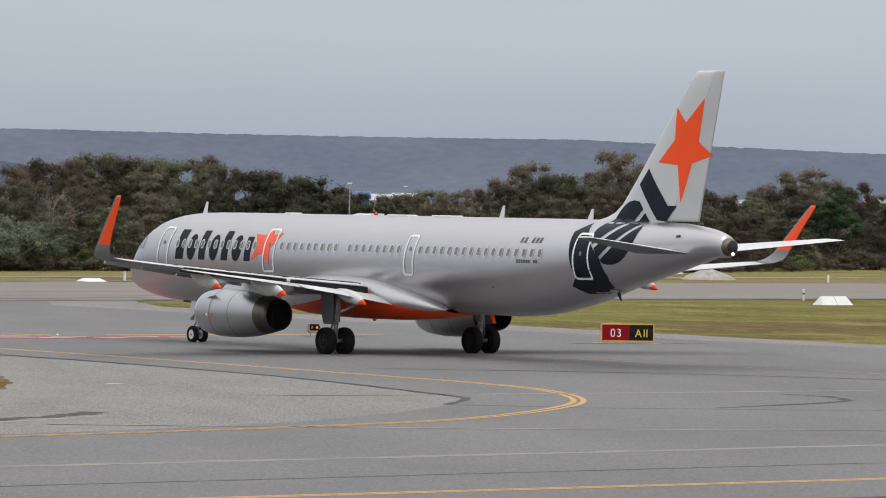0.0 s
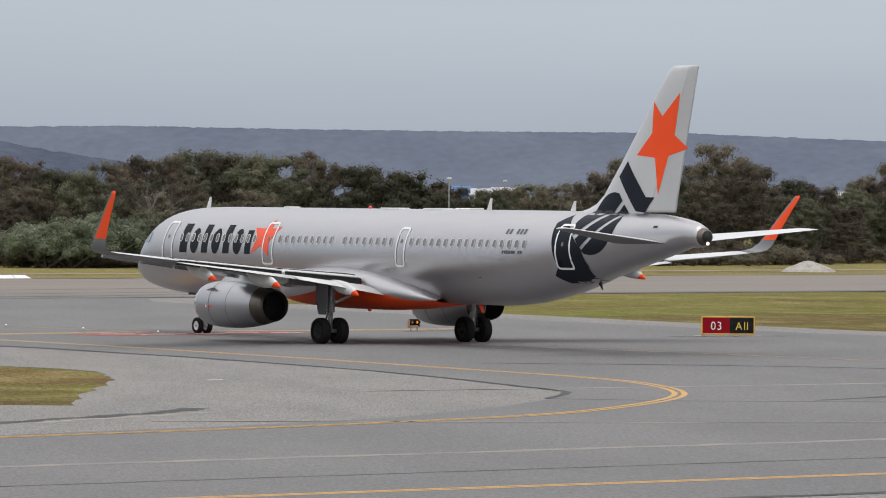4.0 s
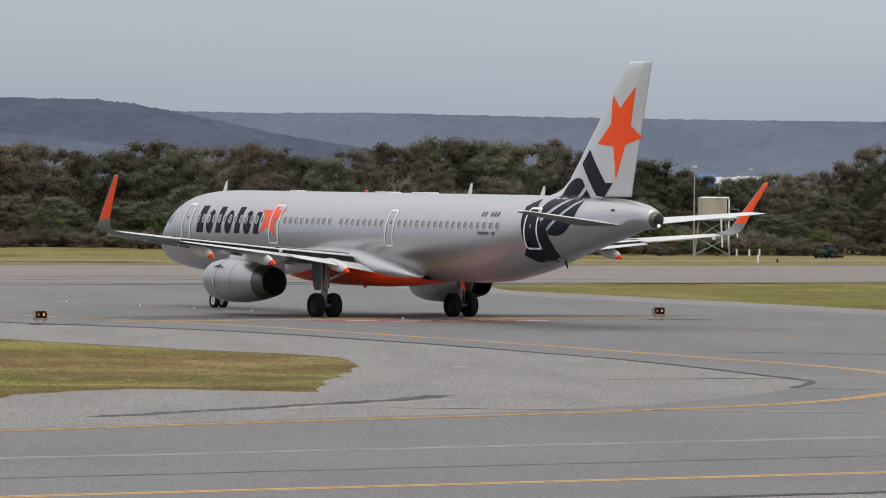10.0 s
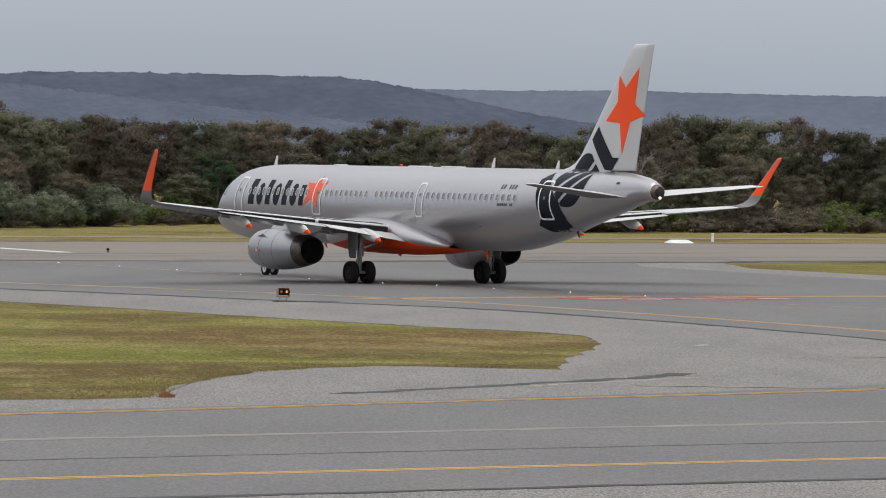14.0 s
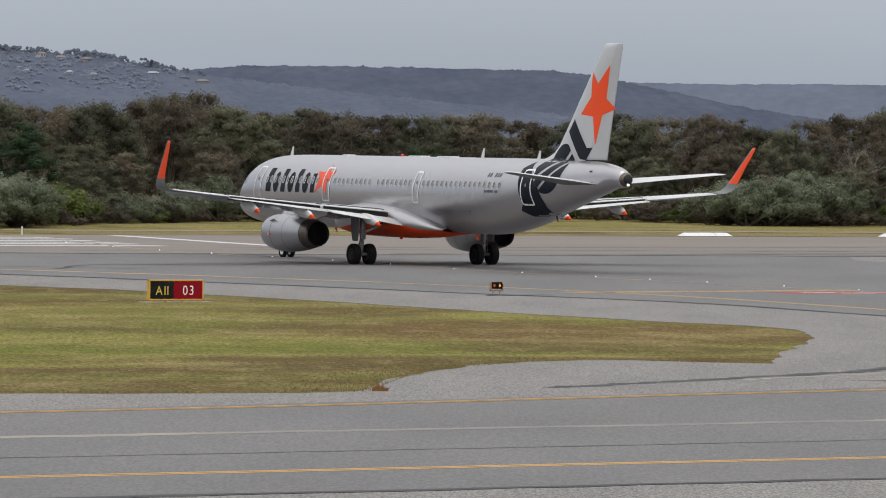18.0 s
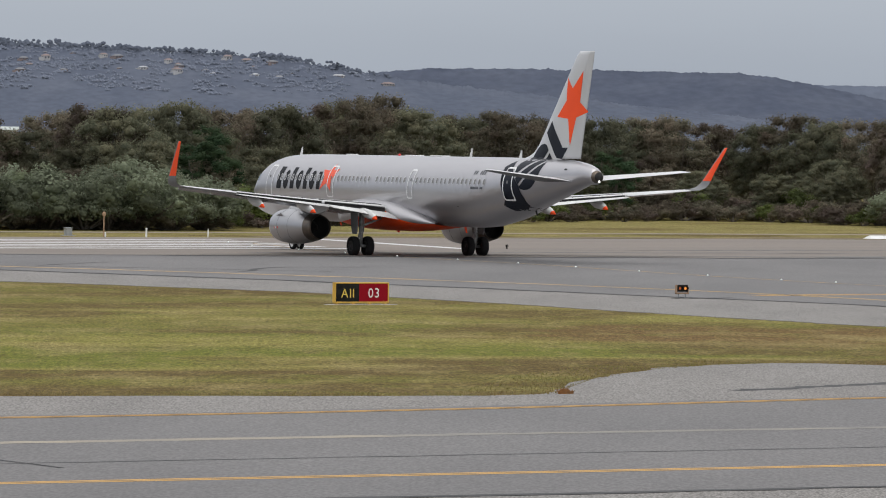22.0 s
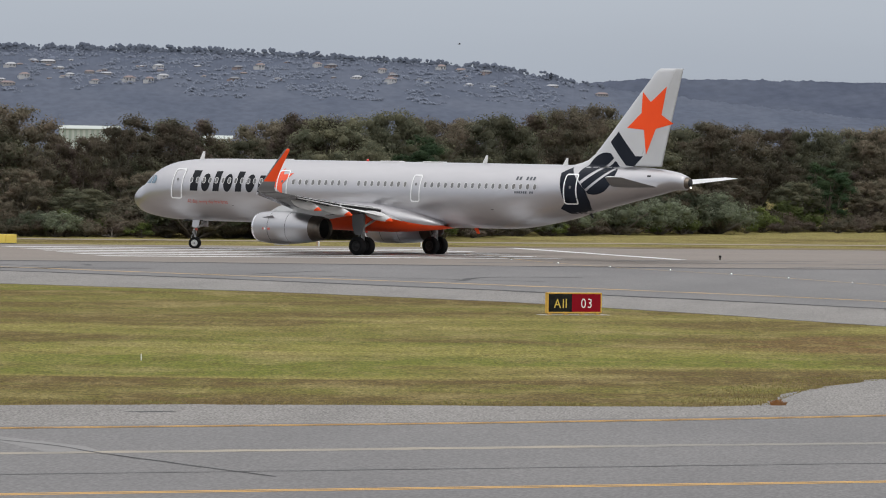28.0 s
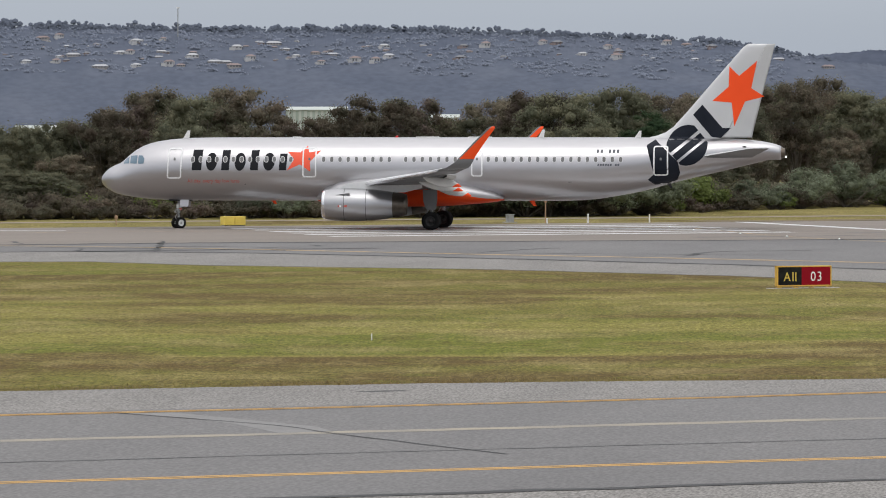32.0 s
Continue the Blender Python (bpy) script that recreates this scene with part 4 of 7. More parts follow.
def fin_half(s, z):
    """Half the thickness of the fin at a point of its side."""
    if z > 11.95 or z < 5.5:
        return 0.0
    le, te = float(np.interp(z, FIN_Z, FIN_LE)), float(np.interp(z, FIN_Z, FIN_TE))
    x = (s - le) / (te - le)
    if x <= 0 or x >= 1:
        return 0.0
    t = float(np.interp(z, [5.5, 6.3, 11.8], [0.062, 0.085, 0.09]))
    return foil(x, t) * (te - le)


def foil(x, t):
    return 5 * t * (0.2969 * math.sqrt(x) - 0.1260 * x - 0.3516 * x * x + 0.2843 * x ** 3 - 0.1015 * x ** 4)


def f_side(s, z):
    """How far the skin lies from the plane of symmetry at a station and height."""
    top, bot = f_top(s), f_bot(s)
    c, hz = (top + bot) / 2, (top - bot) / 2
    q = 1 - ((z - c) / hz) ** 2 if hz > 0 else 0
    y = f_half(s) * math.sqrt(q) if q > 0 else 0.0
    return max(y, fin_half(s, z))


def skin_decal(name, outlines, mat, parent, side, label="", lift=0.012, step=0.16, holes=()):
    """Paint on the skin: outlines in station and height, laid on one side of the hull or fin."""
    bm = bmesh.new()
    for o in outlines:
        bm.faces.new([bm.verts.new((s, 0, z)) for s, z in o])
    bmesh.ops.triangulate(bm, faces=bm.faces[:])
    lo = [min(v.co[k] for v in bm.verts) for k in range(3)]
    hi = [max(v.co[k] for v in bm.verts) for k in range(3)]
    for k, d in ((2, step), (0, step * 2.5)):
        n = int((hi[k] - lo[k]) / d)
        for i in range(1, n + 1):
            co, no = [0, 0, 0], [0, 0, 0]
            co[k], no[k] = lo[k] + (hi[k] - lo[k]) * i / (n + 1), 1
            bmesh.ops.bisect_plane(bm, geom=bm.verts[:] + bm.edges[:] + bm.faces[:], plane_co=co, plane_no=no)
    for v in bm.verts:
        s, z = v.co.x, v.co.z
        v.co = (GEAR - s, side * (f_side(s, z) + lift), z)
    bmesh.ops.recalc_face_normals(bm, faces=bm.faces[:])
    for f in bm.faces:
        if f.normal.y * side < 0:
            f.normal_flip()
    return part(name, bm, mat, parent, label)


def rounded(s0, z0, s1, z1, r, n=4):
    out = []
    for cx, cz, a0 in ((s1 - r, z1 - r, 0), (s0 + r, z1 - r, 90), (s0 + r, z0 + r, 180), (s1 - r, z0 + r, 270)):
        for i in range(n + 1):
            a = radians(a0 + 90 * i / n)
            out.append((cx + r * math.cos(a), cz + r * math.sin(a)))
    return out


def frame_strips(outer, inner):
    n = len(outer)
    return [[outer[i], outer[(i + 1) % n], inner[(i + 1) % n], inner[i]] for i in range(n)]


def hull(root):
    bm = bmesh.new()
    rings = []
    st = [0.012, 0.05, 0.12, 0.22, 0.35, 0.5, 0.7, 0.9, 1.1, 1.3, 1.5, 1.8, 2.0, 2.25, 2.5, 2.8, 3.3, 3.8, 4.5, 5.2, 6, 7, 8.5] + [10 + 2 * i for i in range(10)] + [29 + 0.4 * i for i in range(37)] + [43.6, 43.8, 44.0, 44.2]
    for s in st:
        top, bot, w = f_top(s), f_bot(s), f_half(s)
        c, hz = (top + bot) / 2, (top - bot) / 2
        rings.append([(GEAR - s, w * math.cos(2 * math.pi * k / 64), c + hz * math.sin(2 * math.pi * k / 64)) for k in range(64)])
    loft(bm, rings)
    part("fuselage", bm, SILVER, root, "silver painted fuselage", True)
    bm = bmesh.new()
    c = (5.38 + 4.50) / 2
    rr = []
    for s, w in ((44.2, 0.36), (44.42, 0.31), (44.46, 0.26), (44.30, 0.22), (43.9, 0.20)):
        rr.append([(GEAR - s, w * math.cos(k * math.pi / 12), c + w * math.sin(k * math.pi / 12)) for k in range(24)])
    loft(bm, rr[:3], caps=False)
    part("exhaust_ring", bm, HOT_METAL, root, "bare metal exhaust ring at the tail", True)
    bm = bmesh.new()
    loft(bm, rr[2:])
    part("exhaust_pipe", bm, DUCT_GAP_BLACK, root, "black auxiliary exhaust opening", True)
    bm = bmesh.new()
    bmesh.ops.create_uvsphere(bm, u_segments=10, v_segments=6, radius=0.07, matrix=Matrix.Translation((GEAR - 44.5, 0.0, c - 0.27)))
    part("tail_light", bm, LAMP_WHITE, root, "small white tail light")


def belly(root):
    """The wing-root fairing under the hull: silver above, orange below."""
    S = [14.3, 14.9, 15.8, 17, 18.5, 20, 21.3, 22.1, 22.8, 23.5, 24.2, 24.8, 25.3, 25.8, 26.2, 26.42]
    W = [1.2, 1.9, 2.25, 2.40, 2.45, 2.47, 2.47, 2.46, 2.43, 2.38, 2.28, 2.16, 2.02, 1.84, 1.55, 1.15]
    ZT = [2.3, 2.9, 3.30, 3.55, 3.66, 3.66, 3.55, 3.45, 3.33, 3.18, 3.02, 2.86, 2.72, 2.52, 2.30, 2.10]
    ZM = [1.9, 1.9, 1.95, 2.05, 2.25, 2.50, 2.74, 2.78, 2.55, 2.33, 2.17, 2.07, 2.00, 1.97, 1.97, 1.97]
    ZB = [1.80, 1.66, 1.56, 1.50, 1.47, 1.46, 1.46, 1.48, 1.51, 1.55, 1.61, 1.66, 1.71, 1.77, 1.84, 1.88]
    bm = bmesh.new()
    grid = []
    for s, w, t, m, b in zip(S, W, ZT, ZM, ZB):
        zs = [b + (m - b) * (1 - math.cos(math.pi / 2 * k / 8)) for k in range(9)] + [m + (t - m) * math.sin(math.pi / 2 * k / 9) for k in range(1, 10)]
        half = []
        for z in zs:
            q = abs((z - (t + b) / 2) / ((t - b) / 2))
            half.append((w * max(0.0, 1 - q ** 2.3) ** 0.42, z))
        grid.append([[bm.verts.new((GEAR - s, side * y, z)) for y, z in half] for side in (1, -1)])
    for g0, g1 in zip(grid, grid[1:]):
        for k in (0, 1):
            for i in range(17):
                f = bm.faces.new((g0[k][i], g1[k][i], g1[k][i + 1], g0[k][i + 1]))
                f.material_index = 1 if i < 8 else 0
    bmesh.ops.remove_doubles(bm, verts=bm.verts[:], dist=0.002)
    bmesh.ops.recalc_face_normals(bm, faces=bm.faces[:])
    part("belly_fairing", bm, [FAIRING_GREY, ORANGE], root, "silver wing fairing with an orange underside", True)


W_Y = [0.0, 1.9, 6.4, 12.9, 16.6]
W_LE = [14.9, 16.0, 18.35, 21.9, 23.95]
W_TE = [24.1, 23.9, 23.2, 24.40, 25.42]
W_Z = [2.56, 2.66, 3.10, 3.68, 4.02]
W_T = [0.105, 0.10, 0.10, 0.10, 0.10]


def wing_at(y):
    return tuple(float(np.interp(y, W_Y, k)) for k in (W_LE, W_TE, W_Z, W_T))


def foil_ring(le, chord, t, to, cut=1.0, n=11, droop=0.0):
    """Points round an airfoil: to(x aft of the leading edge, height) places each one."""
    xs = [cut * (1 - math.cos(math.pi * i / (n - 1))) / 2 for i in range(n)]
    up = [to(le + x * chord, foil(x, t) * chord + 0.012 * chord * math.sin(math.pi * x)) for x in xs]
    low = [to(le + x * chord, -foil(x, t) * chord * 0.8 + 0.012 * chord * math.sin(math.pi * x)) for x in xs[1:-1]]
    if cut < 1:
        low.append(to(le + cut * chord, -foil(cut, t) * chord * 0.8))
        return up + list(reversed(low))
    return up + list(reversed(low))


def wing(root, side):
    name = "wing"
    bm = bmesh.new()
    rings = []
    for y in (0.6, 1.9, 3.4, 5.0, 6.4, 8.5, 10.7, 12.9):
        le, te, z, t = wing_at(y)
        rings.append(foil_ring(le, te - le, t, lambda s, h, y=y, z=z: (GEAR - s, side * y, z + h), 0.80))
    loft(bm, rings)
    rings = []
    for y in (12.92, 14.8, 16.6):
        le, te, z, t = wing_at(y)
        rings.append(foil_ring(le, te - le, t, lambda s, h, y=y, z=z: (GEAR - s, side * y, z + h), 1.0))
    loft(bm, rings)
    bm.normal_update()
    # faces that look down take the darker grey, as painted shade
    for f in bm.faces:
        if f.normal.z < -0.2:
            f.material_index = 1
    w = part(name, bm, [GREY_PAINT, TIP_SHADE_GREY], root, "swept pale grey wing with shade painted on its underside", True)
    # bright leading edge with slats
    bm = bmesh.new()
    for y0, y1 in ((2.3, 5.2), (6.2, 8.6), (8.68, 11.1), (11.18, 13.6), (13.68, 16.3)):
        rr = []
        for y in (y0, y1):
            le, te, z, t = wing_at(y)
            c = te - le
            pts = []
            for x in (0.13, 0.06, 0.02, 0.0):
                pts.append((GEAR - (le - 0.26 + x * c), side * y, z - 0.13 + foil(x, t) * c + 0.035))
            for x in (0.02, 0.06):
                pts.append((GEAR - (le - 0.26 + x * c), side * y, z - 0.13 - foil(x, t) * c * 0.8))
            rr.append(pts)
        loft(bm, rr)
    part("slat", bm, LIP_METAL, w, "bare metal leading-edge slats, lowered")
    # flaps, lowered a little
    for y0, y1, nm in ((2.35, 6.3, "inner_flap"), (6.5, 12.85, "outer_flap")):
        bm = bmesh.new()
        rr = []
        for k in range(4):
            y = y0 + (y1 - y0) * k / 3
            le, te, z, t = wing_at(y)
            c = te - le
            fc = 0.235 * c
            d = radians(float(np.interp(y, [2.35, 6.4, 12.9], [13, 8, 5])))
            drop = float(np.interp(y, [2.35, 6.4, 12.9], [0.13, 0.07, 0.05]))

            def to(s, h, y=y, z=z, le=le, c=c, d=d, drop=drop):
                u = s
                return (GEAR - (le + 0.80 * c + 0.08 + u * math.cos(d) + h * math.sin(d)), side * y, z - drop - u * math.sin(d) + h * math.cos(d))

            rr.append(foil_ring(0.0, fc, 0.09, to, 1.0, 9))
        loft(bm, rr)
        part(nm, bm, PALE_PAINT, w, "pale lowered trailing-edge flap", True)
    # shroud strips between wing and flap, raised spoiler edge
    bm = bmesh.new()
    for y0, y1 in ((2.5, 6.2), (6.55, 8.1), (8.2, 9.8), (9.9, 11.4), (11.5, 12.8)):
        rr = []
        for y in (y0, y1):
            le, te, z, t = wing_at(y)
            c = te - le
            zz = z + foil(0.71, t) * c + 0.012 * c * 0.78 + 0.012
            z2 = z + foil(0.80, t) * c + 0.012 * c * 0.6 + 0.012
            rr.append([(GEAR - (le + 0.71 * c), side * y, zz + 0.012), (GEAR - (le + 0.822 * c), side * y, z2 - 0.01), (GEAR - (le + 0.822 * c), side * y, z2 - 0.035), (GEAR - (le + 0.71 * c), side * y, zz - 0.05)])
        loft(bm, rr)
    part("spoiler", bm, PALE_PAINT, w, "pale flat spoiler panels")
    bm = bmesh.new()
    for y0, y1 in ((2.3, 6.3), (6.35, 12.85)):
        rr = []
        for y in (y0, y1):
            le, te, z, t = wing_at(y)
            ch = te - le
            q = [z + foil(x, t) * ch + 0.012 * ch * math.sin(math.pi * x) for x in (0.62, 0.712)]
            rr.append([(GEAR - (le + 0.62 * ch), side * y, q[0] + 0.03), (GEAR - (le + 0.712 * ch), side * y, q[1] + 0.045), (GEAR - (le + 0.712 * ch), side * y, q[1] - 0.03), (GEAR - (le + 0.62 * ch), side * y, q[0] - 0.03)])
        loft(bm, rr)
    part("spoiler_front_strip", bm, WING_TOP, w, "black strip ahead of the spoilers")
    # thin black sheet: the shade between wing and flap, painted in
    bm = bmesh.new()
    for y0, y1 in ((2.4, 6.3), (6.5, 12.85)):
        rr = []
        for y in (y0, y1):
            le, te, z, t = wing_at(y)
            ch = te - le
            z1 = z + foil(0.80, t) * ch
            rr.append([(GEAR - (le + 0.802 * ch), side * y, z1), (GEAR - (le + 0.806 * ch), side * y, z1), (GEAR - (le + 0.806 * ch), side * y, z - 0.16), (GEAR - (le + 0.802 * ch), side * y, z - 0.16)])
        loft(bm, rr)
    part("flap_gap_shade", bm, DUCT_GAP_BLACK, w, "black sheet as painted shade between wing and flap")
    # canoe fairings
    for y, ln in ((4.0, 2.3), (7.9, 2.8), (11.3, 2.4)):
        le, te, z, t = wing_at(y)
        s0 = te - 1.85 if y > 5 else te - 1.3
        bm = bmesh.new()
        rr = []
        for f, r, dz in ((0, 0.03, -0.10), (0.12, 0.15, -0.20), (0.35, 0.24, -0.32), (0.6, 0.24, -0.40), (0.8, 0.17, -0.50), (0.93, 0.09, -0.60), (1.0, 0.02, -0.66)):
            rr.append([(GEAR - (s0 + f * ln), side * (y + 0.75 * r * math.cos(k * math.pi / 8)), z + dz + r * 1.15 * math.sin(k * math.pi / 8)) for k in range(16)])
        loft(bm, rr)
        bmesh.ops.bisect_plane(bm, geom=bm.verts[:] + bm.edges[:] + bm.faces[:], plane_co=(GEAR - (s0 + 0.80 * ln), 0, z - 0.62), plane_no=(-1, 0, -1.6))
        for f in bm.faces:
            c = f.calc_center_median()
            if (c.x - (GEAR - (s0 + 0.80 * ln))) * -1 + (c.z - (z - 0.62)) * -1.6 > 0:
                f.material_index = 1
        part("flap_track_fairing", bm, [PALE_PAINT, ORANGE], w, "pale canoe fairing with an orange tail", True)
    # upturned tip
    bm = bmesh.new()
    rr = []
    for y, z, a, le, c in ((16.6, 4.02, 6, 23.95, 1.47), (17.05, 4.08, 18, 24.24, 1.40), (17.36, 4.22, 42, 24.50, 1.31), (17.50, 4.46, 66, 24.86, 1.10), (17.58, 4.85, 78, 25.24, 0.93), (17.72, 5.70, 80, 26.07, 0.69), (17.86, 6.50, 80, 26.88, 0.47), (17.88, 6.64, 80, 27.08, 0.31)):
        ca, sa = math.cos(radians(a)), math.sin(radians(a))
        rr.append(foil_ring(le, c, 0.10, lambda s, h, y=y, z=z, ca=ca, sa=sa: (GEAR - s, side * (y - h * sa), z + h * ca), 1.0))
    loft(bm, rr)
    bmesh.ops.bisect_plane(bm, geom=bm.verts[:] + bm.edges[:] + bm.faces[:], plane_co=(0, 0, 4.64), plane_no=(0, 0, 1))
    # keep the leading edge grey
    bmesh.ops.bisect_plane(bm, geom=bm.verts[:] + bm.edges[:] + bm.faces[:], plane_co=(GEAR - 25.14, 0, 4.64), plane_no=(-1.0, 0, -1.02))
    for f in bm.faces:
        c = f.calc_center_median()
        if c.z > 4.64 and -(c.x - (GEAR - 25.14)) - 1.02 * (c.z - 4.64) > 0:
            f.material_index = 1
    part("sharklet", bm, [TIP_SHADE_GREY, ORANGE], w, "upturned orange wing tip with a grey leading edge", True)
    return w


def tail(root):
    for nm, x0, x1, mat, lab in (("fin", 0.0, 0.70, FIN_PAINT, "tall silver tail fin"), ("rudder", 0.703, 1.0, RUDDER_PAINT, "grey rudder")):
        bm = bmesh.new()
        rr = []
        for z in (5.55, 5.80, 5.92, 6.05, 6.25, 6.6, 7.5, 8.8, 10.2, 11.2, 11.72, 11.88, 11.95):
            if nm == "rudder" and z < 5.9:
                continue
            le, te = float(np.interp(z, FIN_Z, FIN_LE)), float(np.interp(z, FIN_Z, FIN_TE))
            t = float(np.interp(z, [5.5, 6.3, 11.8], [0.062, 0.085, 0.09])) * (0.25 if z > 11.92 else 0.7 if z > 11.8 else 1)
            n = 12
            xs = [x0 + (x1 - x0) * ((1 - math.cos(math.pi * i / (n - 1))) / 2 if x0 == 0 else i / (n - 1)) for i in range(n)]
            c = te - le
            a = [(GEAR - (le + x * c), foil(x, t) * c + 0.002, z) for x in xs]
            b = [(GEAR - (le + x * c), -foil(x, t) * c - 0.002, z) for x in reversed(xs)]
            rr.append(a + b[(1 if x1 == 1.0 else 0):(-1 if x0 == 0 else None)])
        loft(bm, rr)
        part(nm, bm, mat, root, lab, True)
    for side in (1, -1):
        bm = bmesh.new()
        rr = []
        for y, le, te, z in ((0.35, 38.75, 42.35, 4.62), (1.2, 39.3, 42.5, 4.72), (3.5, 40.75, 43.05, 4.96), (6.1, 42.4, 43.7, 5.23), (6.28, 42.75, 43.75, 5.25)):
            rr.append(foil_ring(le, te - le, 0.10 if y < 6.2 else 0.04, lambda s, h, y=y, z=z: (GEAR - s, side * y, z + h), 1.0))
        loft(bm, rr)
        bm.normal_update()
        # shade below the tailplane is put into its colour
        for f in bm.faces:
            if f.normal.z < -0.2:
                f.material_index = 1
        part("tailplane", bm, [GREY_PAINT, TIP_SHADE_GREY], root, "horizontal pale tailplane with shade painted on its underside")


def revolve(bm, profile, y, z, n=40, caps=False):
    rr = [[(GEAR - s, y + r * math.cos(2 * math.pi * k / n), z + r * math.sin(2 * math.pi * k / n)) for k in range(n)] for s, r in profile]
    loft(bm, rr, caps=caps)


def engine(root, side):
    y, z = side * 5.75, 1.66
    bm = bmesh.new()
    revolve(bm, [(15.12, 0.93), (15.5, 0.99), (16.1, 1.035), (16.9, 1.05), (17.6, 1.035), (18.3, 0.985), (19.0, 0.905), (19.45, 0.835)], y, z)
    e = part("engine", bm, COWL, root, "silver engine cowling", True)
    e.location.x = -0.3
    bm = bmesh.new()
    revolve(bm, [(15.13, 0.925), (14.98, 0.90), (14.90, 0.85), (14.93, 0.81), (15.1, 0.785)], y, z)
    part("intake_lip", bm, LIP_METAL, e, "polished metal intake lip", True)
    bm = bmesh.new()
    revolve(bm, [(15.1, 0.784), (15.9, 0.80)], y, z)
    rr = [[(GEAR - 15.9, y + r * math.cos(2 * math.pi * k / 24), z + r * math.sin(2 * math.pi * k / 24)) for k in range(24)] for r in (0.8, 0.02)]
    loft(bm, rr)
    revolve(bm, [(15.45, 0.02), (15.6, 0.14), (15.88, 0.24)], y, z, 16)
    part("fan", bm, DARK, e, "dark fan inside the intake")
    bm = bmesh.new()
    revolve(bm, [(19.44, 0.836), (19.8, 0.77), (20.1, 0.715), (20.3, 0.675), (20.29, 0.655), (20.0, 0.67)], y, z)
    part("nozzle", bm, HOT_METAL, e, "brownish heat-tinted exhaust nozzle", True)
    bm = bmesh.new()
    revolve(bm, [(20.02, 0.665), (19.2, 0.72), (18.9, 0.45), (19.0, 0.30), (19.6, 0.16), (19.8, 0.02)], y, z)
    part("exhaust", bm, DUCT_GAP_BLACK, e, "black exhaust duct and plug", True)
    # panel seams
    for s, r in ((16.35, 1.047), (17.75, 1.024)):
        bm = bmesh.new()
        revolve(bm, [(s, r), (s + 0.012, r + 0.004), (s + 0.03, r)], y, z)
        part("cowl_seam", bm, DARK, e, "dark cowling seam")
    # strake and marks
    for sd in (1, -1):
        bm = bmesh.new()
        a = radians(38)
        c = Vector((0, sd * math.cos(a), math.sin(a)))
        p = [(15.75, 1.0), (16.75, 1.03), (16.75, 1.24), (16.35, 1.17)]
        t = Vector((0, -c.z, c.y)) * 0.02
        va = [Vector((GEAR - s, y, z)) + c * r + t for s, r in p]
        vb = [Vector((GEAR - s, y, z)) + c * r - t for s, r in p]
        loft(bm, [va, vb])
        part("strake", bm, COWL, e, "small cowling strake")
    for k, (s, w, hh) in enumerate(((16.0, 0.10, 0.12), (16.11, 0.12, 0.12), (16.40, 0.20, 0.12))):
        bm = bmesh.new()
        a = radians(-8)
        r = 1.056 if s > 16.3 else 1.049
        for q in range(3):
            a0 = a + q * hh / 3
            vs = [bm.verts.new((GEAR - ss, y + side * r * math.cos(b), z + r * math.sin(b))) for ss, b in ((s, a0), (s + w, a0), (s + w, a0 + hh / 3), (s, a0 + hh / 3))]
            bm.faces.new(vs)
        bmesh.ops.remove_doubles(bm, verts=bm.verts[:], dist=0.001)
        bmesh.ops.recalc_face_normals(bm, faces=bm.faces[:])
        part("cowl_label", bm, DOOR_WHITE if k == 1 else SCRIPT_RED, e, "small white warning label" if k == 1 else "small red warning label")
    # pylon
    bm = bmesh.new()
    rr = []
    for s, zt, zb, w in ((15.9, 2.72, 2.62, 0.05), (16.6, 3.02, 2.60, 0.16), (17.6, 3.16, 2.55, 0.20), (18.9, 3.05, 2.42, 0.21), (20.2, 2.98, 2.45, 0.17), (21.3, 2.95, 2.72, 0.05)):
        rr.append([(GEAR - s, y - w, zb), (GEAR - s, y + w, zb), (GEAR - s, y + w * 0.8, zt), (GEAR - s, y - w * 0.8, zt)])
    loft(bm, rr)
    part("pylon", bm, GREY_PAINT, e, "grey engine pylon")


def wheel_mesh(name, r, w, n=36):
    """A tyre with rounded shoulders (first slot) and a dished hub (second slot), about the y axis."""
    bm = bmesh.new()
    prof = [(0.55 * r, -0.40 * w), (0.62 * r, -0.47 * w), (0.80 * r, -0.50 * w), (0.93 * r, -0.44 * w), (0.985 * r, -0.28 * w), (r, -0.05 * w), (r, 0.05 * w), (0.985 * r, 0.28 * w), (0.93 * r, 0.44 * w), (0.80 * r, 0.50 * w), (0.62 * r, 0.47 * w), (0.55 * r, 0.40 * w)]
    rr = [[(q * math.cos(2 * math.pi * k / n), y, q * math.sin(2 * math.pi * k / n)) for k in range(n)] for q, y in prof]
    loft(bm, rr, caps=False)
    return bm


def hub_mesh(r, w, n=24):
    bm = bmesh.new()
    prof = [(0.02 * r, -0.36 * w), (0.16 * r, -0.36 * w), (0.20 * r, -0.22 * w), (0.44 * r, -0.26 * w), (0.50 * r, -0.42 * w), (0.57 * r, -0.40 * w), (0.57 * r, 0.40 * w), (0.50 * r, 0.42 * w), (0.44 * r, 0.26 * w), (0.20 * r, 0.22 * w), (0.16 * r, 0.36 * w), (0.02 * r, 0.36 * w)]
    loft(bm, [[(q * math.cos(2 * math.pi * k / n), y, q * math.sin(2 * math.pi * k / n)) for k in range(n)] for q, y in prof], caps=False)
    for k in range(9):
        a = 2 * math.pi * k / 9
        for sy in (-1, 1):
            tube(bm, (0.33 * r * math.cos(a), sy * 0.20 * w, 0.33 * r * math.sin(a)), (0.33 * r * math.cos(a), sy * 0.32 * w, 0.33 * r * math.sin(a)), 0.055 * r, n=6)
    return bm


